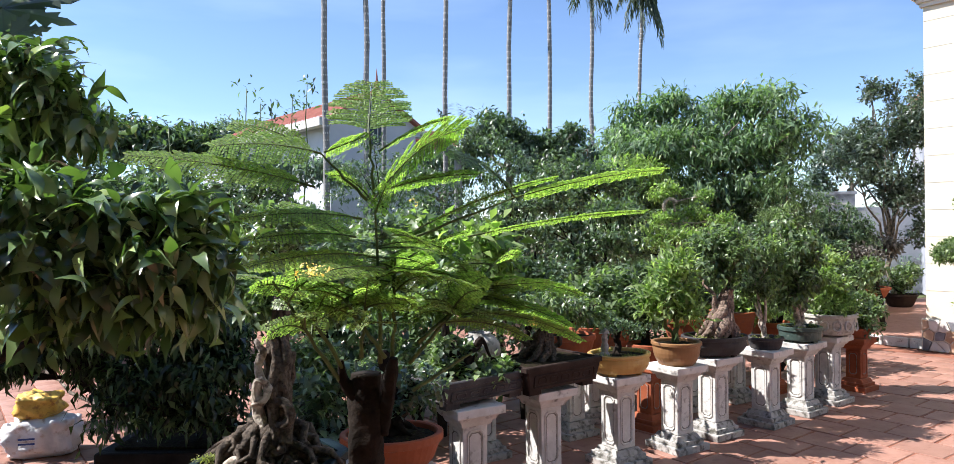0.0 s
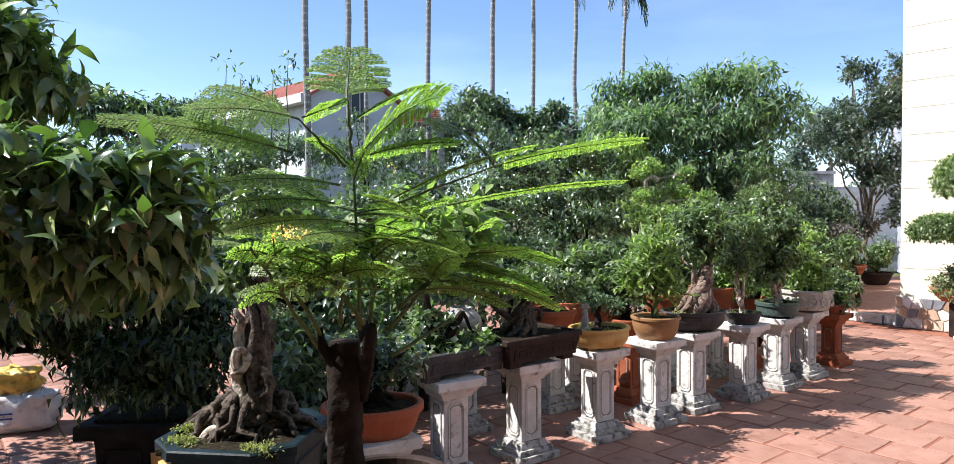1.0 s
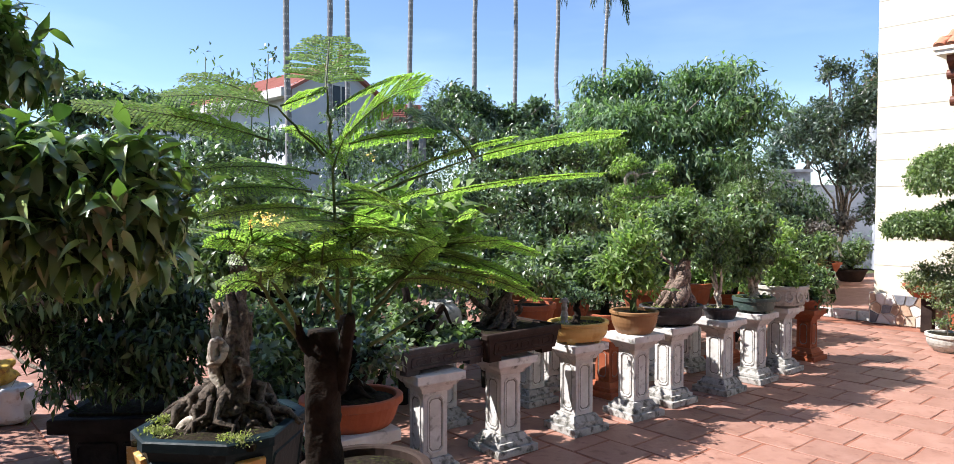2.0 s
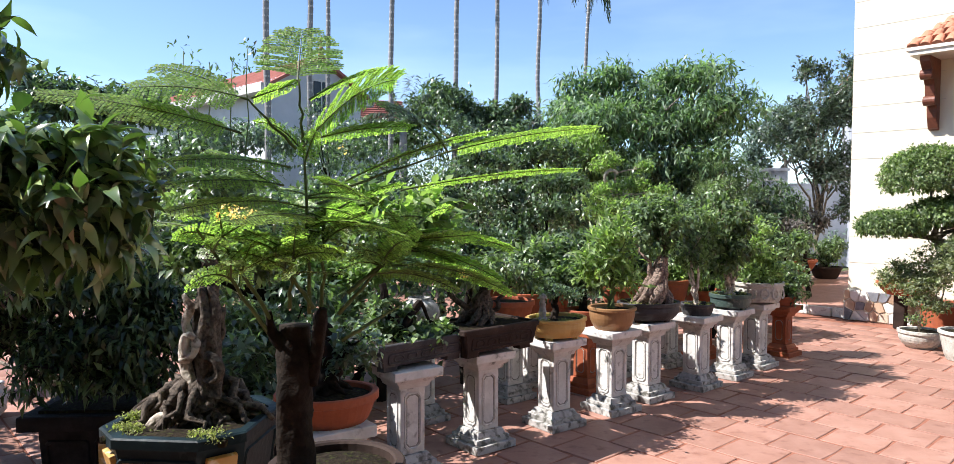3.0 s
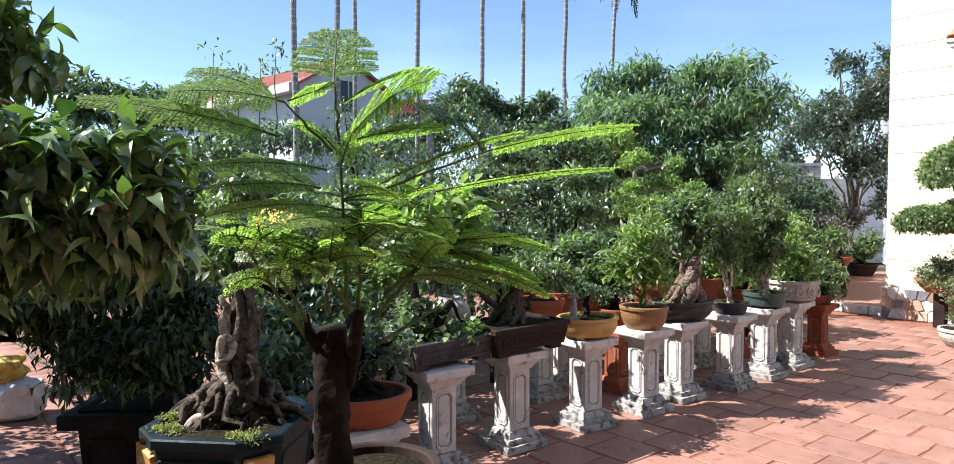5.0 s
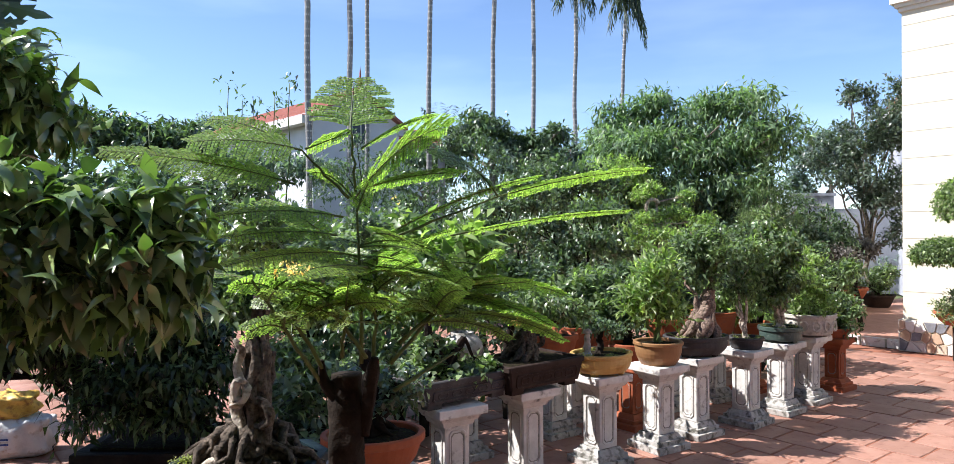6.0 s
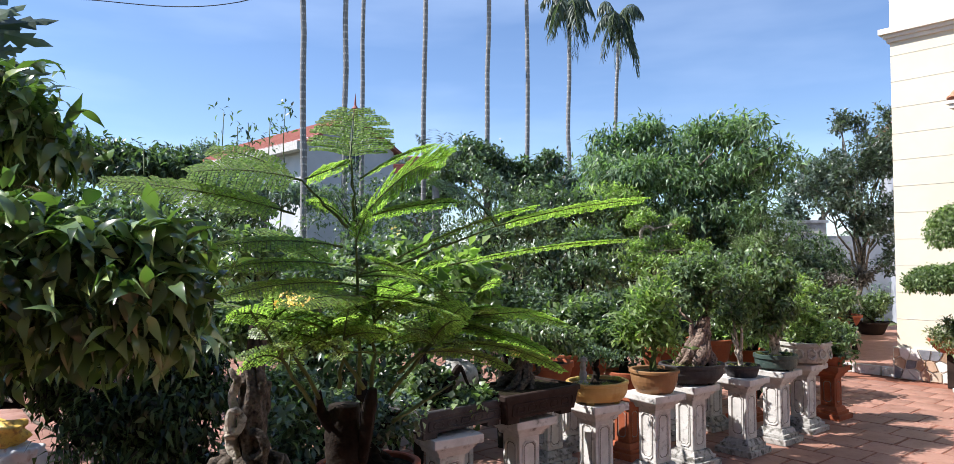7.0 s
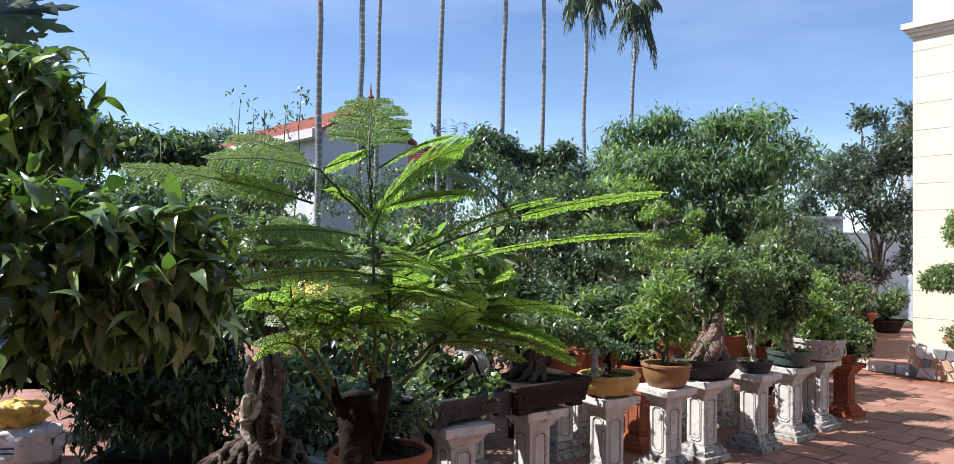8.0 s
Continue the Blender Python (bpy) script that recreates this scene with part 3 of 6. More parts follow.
vs = [bm.verts.new(p) for p in ((-HW, 0, 0), (HW, 0, 0), (HW, 0, EAVE), (0, 0, RIDGE - 0.15), (-HW, 0, EAVE))]
ws = [bm.verts.new((v.co.x, HL, min(v.co.z, EAVE - 0.02) if v.co.x == 0 else v.co.z)) for v in vs]
bm.faces.new(vs)
bm.faces.new(ws[::-1])
for i in range(5):
    bm.faces.new((vs[i], ws[i], ws[(i + 1) % 5], vs[(i + 1) % 5]))
part("wall", bm, M_HOUSE, villa)
for side in (-1, 1):
    bm = bmesh.new()
    ex, ez = side * (HW + 0.3), EAVE - 0.2
    q = [(0, -0.3, RIDGE), (0, HL - 2.6, RIDGE), (ex, HL + 0.3, ez), (ex, -0.3, ez)]
    A = [bm.verts.new(p) for p in q]
    B = [bm.verts.new((p[0], p[1], p[2] - 0.14)) for p in q]
    bm.faces.new(A)
    bm.faces.new(B[::-1])
    for i in range(4):
        bm.faces.new((A[i], A[(i + 1) % 4], B[(i + 1) % 4], B[i]))
    roof = part("roof", bm, M_REDROOF, villa)
    bm = bmesh.new()
    run = math.hypot(ex, RIDGE - ez)
    for i in range(16):
        s = (i + 0.5) / 16
        add_box(bm, 0.03, HL - 2.5 + 2.6 * s, 0.035, ex * s, (HL - 2.6 + 2.6 * s) / 2, RIDGE + (ez - RIDGE) * s + 0.002)
    tagged(part("tile_course", bm, M_REDROOF, roof), kind="stuff")
part("eave_band", box(0.4, HL + 0.8, 0.34, -HW - 0.42, HL / 2 + 0.15, EAVE - 0.56), M_WHITE, villa, "white concrete eave band")
part("eave_end", box(0.8, 0.5, 0.3, HW + 0.3, 0.2, EAVE - 0.6), M_HOUSE, villa)
part("finial", lathe(((0, 0), (0.14, 0.0), (0.1, 0.12), (0.16, 0.25), (0.05, 0.4), (0.03, 0.7), (0, 0.95)), 10), M_REDROOF, villa, m=pose(0, -0.2, RIDGE - 0.02))
for x, z in ((0.1, 5.2), (0.1, 1.5)):
    w_ = part("window", box(1.0, 0.08, 1.5, x, -0.03, z), M_WHITE, villa, "white framed window")
    for dx in (-0.22, 0.22):
        part("pane", box(0.36, 0.02, 1.3, x + dx, -0.085, z + 0.1), M_DARKGLASS, w_)
part("vent", box(0.4, 0.06, 0.22, 0.1, -0.02, 7.4), M_DARKGLASS, villa)

LOW = Matrix.Translation((-6.62, 42.00, 0.0)) @ pose(0, 0, 0, 0, 0, 12)
LOW.translation.z = 0
shed = thing("low_house", "low house with a red tiled roof", "house", LOW)
part("wall", box(3.6, 4, 6.5, 0, 2, 0), M_HOUSE, shed)
bm = bmesh.new()
vs = [bm.verts.new(p) for p in ((-2, -0.4, 6.5), (2, -0.4, 6.5), (2, 4.4, 6.5), (-2, 4.4, 6.5), (-1.9, 2, 7.9), (1.9, 2, 7.9))]
for f in ((0, 1, 5, 4), (3, 4, 5, 2), (0, 4, 3), (1, 2, 5), (0, 3, 2, 1)):
    bm.faces.new([vs[i] for i in f])
part("roof", bm, M_REDROOF, shed)
bm = bmesh.new()
for i in range(9):
    s = i / 9
    add_box(bm, 3.95, 0.06, 0.07, 0, -0.4 + 2.4 * s, 6.5 + 1.4 * s)
tagged(part("tile_course", bm, M_REDROOF, shed), kind="stuff")

EAV = Matrix.Translation((7.66, 15.00, 3.92))
far_eave = thing("far_roof", "corner of an orange tiled roof on a white house", "house", EAV @ pose(0, 0, 0, 0, 0, -20))
part("wall", box(4, 3, 4.3, 2.35, 1.8, -EAV.translation.z), M_GREY, far_eave)
part("eave_band", box(4.4, 3.6, 0.12, 2.2, 1.8, 0.0), M_WHITE, far_eave)
part("roof", box(4.5, 3.7, 0.9, 2.2, 1.8, 0.12, top=0.55), M_ROOF, far_eave)


def frond_arrays(base, tip, arch, leaflets, llen, lwid, hang, seed, roll=0.0):
    """A pinnate palm frond: midrib from base to tip with leaflets that hang."""
    rng = np.random.default_rng(seed)
    base, tip = np.array(base, float), np.array(tip, float)
    s = np.linspace(0.12, 1, leaflets)
    up = np.array([0, 0, 1.0])
    mid = base + (tip - base) * s[:, None] + up * (arch * 4 * s * (1 - s))[:, None]
    d = unit(np.gradient(mid, axis=0))
    side = unit(np.cross(d, up))
    side = side * math.cos(roll) + np.cross(d, side) * math.sin(roll)
    at = np.concatenate([mid, mid])
    way = np.concatenate([side, -side]) + np.concatenate([d, d]) * 0.55 + rng.normal(size=(2 * leaflets, 3)) * 0.12
    way[:, 2] -= hang
    size = llen * np.tile(np.sin(np.pi * (0.12 + 0.8 * s)) ** 0.6, 2) * rng.uniform(0.85, 1.15, 2 * leaflets)
    face = np.tile(up, (2 * leaflets, 1)) + rng.normal(size=(2 * leaflets, 3)) * 0.2
    return leaf_arrays(at, way, face, size, np.full(2 * leaflets, lwid), 0.25, 0.2)


def joined(name, arrays, material, parent, label=""):
    vs, fs, k = [], [], 0
    for v, f in arrays:
        vs.append(v)
        fs.append(f + k)
        k += len(v)
    return part(name, mesh_from(name, np.concatenate(vs), np.concatenate(fs), material), material, parent, label)


def areca(base, top, girth, seed, crown_at=True):
    """A tall ringed palm; its crown of drooping fronds sits on a green shaft."""
    ob = thing("areca_palm", "tall slender areca palm with pale ringed trunk", "palm tree", group="areca palms")
    b, t_ = Vector(base), Vector(top)
    pts = bent(b, t_, 10, 0.03, seed)
    part("trunk", add_tube(bmesh.new(), pts, [girth * (1.12 - 0.25 * i / 10) for i in range(11)], 10), M_PALM, ob, smooth=True)
    bm_ = bmesh.new()
    hgt = (t_ - b).length
    k = int(hgt / 0.21)
    for i in range(k):
        s = i / k
        j = min(int(s * 10), 9)
        p = pts[j].lerp(pts[j + 1], s * 10 - j)
        r = girth * (1.13 - 0.25 * s)
        n = 8
        A = [bm_.verts.new((p.x + math.cos(q * 2 * math.pi / n) * r, p.y + math.sin(q * 2 * math.pi / n) * r, p.z)) for q in range(n)]
        B = [bm_.verts.new((v.co.x, v.co.y, p.z + 0.05)) for v in A]
        for q in range(n):
            bm_.faces.new((A[q], A[(q + 1) % n], B[(q + 1) % n], B[q]))
    tagged(part("trunk_ring", bm_, M_RING, ob), kind="stuff")
    part("crownshaft", add_tube(bmesh.new(), [t_, t_ + Vector((0, 0, 0.4)), t_ + Vector((0, 0, 0.95))], [girth * 1.1, girth * 1.25, girth * 0.6], 10), M_STEM, ob, smooth=True)
    rng = random.Random(seed)
    for i in range(12):
        a_ = i * 2.4 + rng.uniform(-0.3, 0.3)
        reach = rng.uniform(0.8, 1.25)
        drop = rng.uniform(-2.3, -0.5) if i % 3 else rng.uniform(-0.2, 0.8)
        p = t_ + Vector((0, 0, 0.85))
        q = p + Vector((math.cos(a_) * reach, math.sin(a_) * reach, drop))
        v, f = frond_arrays(p, q, 0.65, 44, 0.8, 0.085, 1.3, seed * 20 + i)
        fr = part("frond", mesh_from("frond", v, f, L_PALM), L_PALM, ob)
        s_ = [p.lerp(q, j / 5) + Vector((0, 0, 0.65 * 4 * (j / 5) * (1 - j / 5))) for j in range(6)]
        part("midrib", add_tube(bmesh.new(), s_, [0.03 - 0.004 * j for j in range(6)], 5), M_STEM, fr)
    return ob


for i, (x, y, g, h, lean) in enumerate((
    (-6.00, 20, 0.088, 13.4, -0.09), (-4.87, 20, 0.078, 13.9, 0.12), (-5.22, 24, 0.075, 15, 0.05), (-3.00, 23, 0.08, 15, 0.20), (-1.00, 24, 0.08, 15.6, 0.30), (0.51, 25, 0.075, 15.6, -0.00), (2.05, 27, 0.085, 10.34, 0.13), (4.16, 31, 0.085, 11.02, 0.47))):
    areca((x, y, -0.05), (x + lean, y, h), g, 11 + i)

plant("broadleaf_tree", "large bushy tree with drooping light green leaves", "tree", (2.9, 11.6, -0.05),
      [(1.70, 11.50, 3.04, 0.55, 0.50, 0.45), (2.20, 11.50, 3.26, 0.60, 0.49, 0.38), (2.90, 11.50, 3.12, 0.50, 0.55, 0.50), (3.50, 11.20, 3.30, 0.50, 0.48, 0.37), (3.91, 11.20, 2.92, 0.53, 0.50, 0.47), (2.43, 11.00, 2.75, 0.86, 0.72, 0.57), (3.28, 11.00, 2.64, 0.76, 0.64, 0.52), (1.68, 11.00, 2.67, 0.52, 0.45, 0.38), (2.01, 10.80, 2.08, 0.75, 0.59, 0.42), (2.85, 10.80, 2.03, 0.75, 0.59, 0.42), (3.49, 10.80, 2.15, 0.56, 0.49, 0.42), (1.34, 10.60, 1.81, 0.51, 0.46, 0.41)],
      L_TREE, 24000, 0.15, 0.22, 5, girth=0.1, droop=0.7, spray=8, rag=0.6, clumps=12)
plant("pale_tree", "young tree with pale feathery green foliage", "tree", (1.0, 11.2, -0.05),
      [(1.33, 10.50, 2.25, 0.45, 0.41, 0.36), (1.04, 10.30, 1.98, 0.36, 0.33, 0.31), (1.62, 10.30, 2.06, 0.36, 0.36, 0.45)], L_LIME, 4500, 0.10, 0.24, 6, girth=0.05, droop=0.6, spray=7, rag=0.5)
plant("soft_shrub", "rounded shrub with fine soft green foliage", "shrub", (3.6, 10.6, -0.05),
      [(3.55, 10.40, 1.95, 0.45, 0.38, 0.32), (3.35, 10.20, 1.59, 0.42, 0.41, 0.40), (3.81, 10.40, 1.68, 0.32, 0.32, 0.36)], L_MID, 9000, 0.055, 0.14, 7, girth=0.04, droop=-0.2, spray=8, rag=0.25)
plant("citrus_tree", "dark citrus tree with upright bare-tipped branches", "tree", (6.3, 13.2, -0.05),
      [(5.72, 13.20, 2.86, 0.52, 0.52, 0.52), (6.28, 13.20, 2.96, 0.63, 0.63, 0.69), (6.72, 13.30, 3.31, 0.40, 0.40, 0.81), (6.25, 13.00, 2.14, 0.51, 0.44, 0.36), (6.69, 13.00, 2.13, 0.40, 0.40, 0.51), (6.21, 13.60, 3.94, 0.17, 0.17, 0.33), (6.520, 13.600, 3.880, 0.142, 0.142, 0.296), (7.04, 13.60, 3.93, 0.26, 0.26, 0.36), (6.60, 12.80, 1.37, 0.22, 0.22, 0.33), (5.64, 13.00, 2.39, 0.36, 0.34, 0.32), (5.99, 12.70, 2.42, 0.44, 0.39, 0.33), (6.32, 12.70, 1.82, 0.33, 0.29, 0.24)],
      L_CITRUS, 10500, 0.10, 0.42, 8, girth=0.045, droop=0.1, spray=6, rag=0.6)
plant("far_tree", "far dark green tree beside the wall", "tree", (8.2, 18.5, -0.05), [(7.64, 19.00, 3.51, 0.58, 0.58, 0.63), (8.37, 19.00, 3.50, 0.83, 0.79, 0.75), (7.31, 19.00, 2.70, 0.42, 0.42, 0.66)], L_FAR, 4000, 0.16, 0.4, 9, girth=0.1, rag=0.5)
for i, (bl, mat, n, ln) in enumerate((
    ([(-9.39, 15.00, 3.63, 0.59, 0.59, 0.59), (-8.60, 15.00, 3.56, 0.59, 0.56, 0.52), (-7.94, 15.50, 3.48, 0.54, 0.54, 0.54), (-7.26, 15.50, 3.47, 0.41, 0.41, 0.41)], L_DARK, 7000, 0.2),
    ([(-7.91, 12.00, 2.31, 0.63, 0.57, 0.52), (-7.07, 12.00, 2.19, 0.63, 0.55, 0.47), (-6.22, 12.00, 2.28, 0.52, 0.44, 0.36)], L_DARK, 4000, 0.16),
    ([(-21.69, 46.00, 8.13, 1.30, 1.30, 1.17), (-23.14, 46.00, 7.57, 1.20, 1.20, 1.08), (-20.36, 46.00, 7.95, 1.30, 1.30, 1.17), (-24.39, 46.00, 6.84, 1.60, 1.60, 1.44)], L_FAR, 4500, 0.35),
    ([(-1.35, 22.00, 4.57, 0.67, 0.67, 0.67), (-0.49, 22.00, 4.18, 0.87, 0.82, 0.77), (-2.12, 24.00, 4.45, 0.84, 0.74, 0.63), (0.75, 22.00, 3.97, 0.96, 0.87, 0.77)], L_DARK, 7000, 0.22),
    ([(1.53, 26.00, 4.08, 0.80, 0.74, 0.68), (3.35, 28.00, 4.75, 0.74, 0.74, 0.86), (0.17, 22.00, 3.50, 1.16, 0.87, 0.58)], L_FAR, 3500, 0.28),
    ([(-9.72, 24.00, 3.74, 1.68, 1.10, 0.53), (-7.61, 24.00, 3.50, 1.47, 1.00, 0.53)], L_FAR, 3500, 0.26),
    ([(-3.32, 25.00, 3.62, 1.10, 0.99, 0.88), (-4.66, 24.00, 3.24, 1.16, 0.95, 0.74), (-2.14, 24.00, 3.41, 0.95, 0.84, 0.74)], L_DARK, 4500, 0.2))):
    cx = sum(b[0] for b in bl) / len(bl)
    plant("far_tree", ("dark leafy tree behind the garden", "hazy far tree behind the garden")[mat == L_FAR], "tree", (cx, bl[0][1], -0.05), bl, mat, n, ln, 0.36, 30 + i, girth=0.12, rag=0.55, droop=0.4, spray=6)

# slender saplings before the house
for i, (px_, pz_, q) in enumerate(((-6.66, 5.46, 19.0), (-7.58, 5.31, 19.0), (-7.28, 5.42, 19.0), (-6.24, 5.78, 19.0), (-7.50, 3.89, 14.0), (-7.97, 5.72, 19.0))):
    sap = thing("sapling", "slender sapling with a tuft of long leaves", "sapling")
    part("stem", add_tube(bmesh.new(), bent((px_ - 0.15, q, -0.05), (px_, q, pz_ - 0.2), 6, 0.1, i), [0.03 - 0.003 * j for j in range(7)], 6), M_STEM, sap, smooth=True)
    crown("crown", sap, L_DARK, [(px_, q, pz_ - 0.25, 0.22, 0.22, 0.16), (px_ - 0.05, q, pz_ - 0.8, 0.18, 0.18, 0.2)], 32 if i != 5 else 8, 0.22, 0.3, 60 + i, droop=0.2, spray=4, clumps=0)

# low fan palm with stiff fronds behind the hedge
bp = thing("bushy_palm", "dark palm with stiff arching fronds", "palm tree")
c0 = Vector((-2.19, 20.00, 3.68))
for i, (dx, dz) in enumerate(((-1.3, 0.9), (-0.7, 1.9), (-0.15, 2.2), (0.5, 1.9), (1.0, 1.2), (1.4, 0.4), (-1.5, 0.2))):
    v, f = frond_arrays(c0, c0 + Vector((dx * 0.75, 0.3 * (i % 3 - 1), dz * 0.7)), 0.25, 26, 0.42, 0.12, 0.45, 80 + i)
    part("frond", mesh_from("frond", v, f, L_PALM), L_PALM, bp)
part("trunk", add_tube(bmesh.new(), [(c0.x, c0.y, -0.05), (c0.x, c0.y, 1.2), c0], [0.16, 0.14, 0.1], 9), M_PALM, bp)

cable = part("cable", add_tube(bmesh.new(), [Vector((-9.57, 15.0, 7.24)).lerp(Vector((-5.64, 15.0, 7.15)), q) + Vector((0, 0, -0.95 * q ** 1.6 * (1 - q))) for q in [k / 14 for k in range(15)]] + [(-4.6, 18.5, 9.3), (-2.86, 22.98, 11.0)], 0.010, 6), M_CABLE)
tagged(cable, "thin black overhead cable", "cable")

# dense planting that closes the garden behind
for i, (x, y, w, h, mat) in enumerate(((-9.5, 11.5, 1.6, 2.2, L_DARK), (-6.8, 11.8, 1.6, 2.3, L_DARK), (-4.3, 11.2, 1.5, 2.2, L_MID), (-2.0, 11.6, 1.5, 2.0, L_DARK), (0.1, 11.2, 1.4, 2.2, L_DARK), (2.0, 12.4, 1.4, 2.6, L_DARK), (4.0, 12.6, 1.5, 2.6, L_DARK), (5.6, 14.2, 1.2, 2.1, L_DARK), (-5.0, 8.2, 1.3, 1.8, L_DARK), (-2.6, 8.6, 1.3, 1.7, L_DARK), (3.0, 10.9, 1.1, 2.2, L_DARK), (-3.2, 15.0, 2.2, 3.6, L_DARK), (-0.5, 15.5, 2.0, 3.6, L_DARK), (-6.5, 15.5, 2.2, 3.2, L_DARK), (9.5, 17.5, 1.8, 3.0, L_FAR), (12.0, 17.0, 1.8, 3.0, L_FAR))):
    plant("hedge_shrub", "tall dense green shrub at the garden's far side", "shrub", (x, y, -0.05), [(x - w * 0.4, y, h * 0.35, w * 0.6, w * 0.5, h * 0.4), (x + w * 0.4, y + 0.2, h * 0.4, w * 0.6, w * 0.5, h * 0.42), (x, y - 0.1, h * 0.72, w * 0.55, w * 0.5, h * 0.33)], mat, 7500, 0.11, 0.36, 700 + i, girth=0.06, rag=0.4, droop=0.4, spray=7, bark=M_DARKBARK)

# ---- pedestals and pots ----
def ring_frame(w, h, cut, t_, d):
    """A flat raised frame with cut corners, in the x-z plane, facing -y."""
    bm_ = bmesh.new()
    def loop(o, y):
        a_, b_, c_ = w / 2 - o, h / 2 - o, cut
        return [bm_.verts.new((x, y, z)) for x, z in ((-a_ + c_, -b_), (a_ - c_, -b_), (a_, -b_ + c_), (a_, b_ - c_), (a_ - c_, b_), (-a_ + c_, b_), (-a_, b_ - c_), (-a_, -b_ + c_))]
    A, B, C, D = loop(0, 0), loop(0.003, -d), loop(t_ - 0.003, -d), loop(t_, 0)
    for p, q in ((A, B), (B, C), (C, D)):
        for i in range(8):
            bm_.faces.new((p[i], p[(i + 1) % 8], q[(i + 1) % 8], q[i]))
    return bm_


def make_pedestal(mat, label, category="pedestal", high=0.57, wide=0.30):
    ob = thing("pedestal", label, category, group="garden pedestals")
    k = wide / 0.30
    part("plinth", box(wide, wide, 0.045, 0, 0, 0, bevel=0.006), M_DIRT_AND_SHADE if mat is M_WHITE else mat, ob)
    bm_ = bmesh.new()
    add_box(bm_, 0.245 * k, 0.245 * k, 0.03, 0, 0, 0.045, bevel=0.006)
    add_box(bm_, 0.22 * k, 0.22 * k, 0.035, 0, 0, 0.075, top=0.82, bevel=0.004)
    part("base_moulding", bm_, M_DIRT_AND_SHADE if mat is M_WHITE else mat, ob)
    part("shaft", box(0.15 * k, 0.15 * k, high - 0.215, 0, 0, 0.11, bevel=0.007), mat, ob)
    for i in range(4):
        m_ = pose(0, 0, 0.11 + (high - 0.215) / 2, 0, 0, 90 * i) @ pose(0, -0.075 * k, 0)
        fr = part("panel_frame", ring_frame(0.106 * k, high - 0.26, 0.02, 0.012, 0.006), mat, ob, m=m_)
        part("panel_line", ring_frame(0.078 * k, high - 0.29, 0.016, 0.006, 0.0015), M_GROOVE, fr, "dark panel groove")
    bm_ = bmesh.new()
    add_box(bm_, 0.18 * k, 0.18 * k, 0.03, 0, 0, high - 0.105, top=1.12, bevel=0.004)
    add_box(bm_, 0.22 * k, 0.22 * k, 0.028, 0, 0, high - 0.075, top=1.15, bevel=0.005)
    part("capital", bm_, mat, ob)
    part("cap_slab", box(0.295 * k, 0.295 * k, 0.047, 0, 0, high - 0.047, bevel=0.007), mat, ob)
    return ob


ped = make_pedestal(M_WHITE, "weathered white concrete pedestal with panelled shaft")
FRONT = ((-0.47, 2.88), (-0.27, 3.87), (0.13, 4.28), (0.605, 4.675), (1.035, 5.01), (1.355, 5.34), (1.82, 5.66), (2.20, 6.01), (2.56, 6.38))
BACK = ((-0.28, 4.76), (0.33, 5.3), (0.5, 5.72), (1.33, 6.1), (1.78, 6.42), (-0.69, 2.22), (-0.2, 1.82), (-1.22, 1.5))
rng = random.Random(4)
for i, (x, y) in enumerate(FRONT + BACK):
    m_ = pose(x, y, 0, 0, 0, 40 + rng.uniform(-4, 4))
    if i == 0:
        ped.matrix_basis = m_
    else:
        copy_thing(ped, m_)
tped = make_pedestal(M_TERRA, "terracotta square pillar stand with flared cap", high=0.48, wide=0.27)
tped.matrix_basis = pose(3.0, 6.86, 0, 0, 0, 41)
copy_thing(tped, pose(0.93, 5.52, 0, 0, 0, 44))
copy_thing(tped, pose(2.2, 6.75, 0, 0, 0, 40))


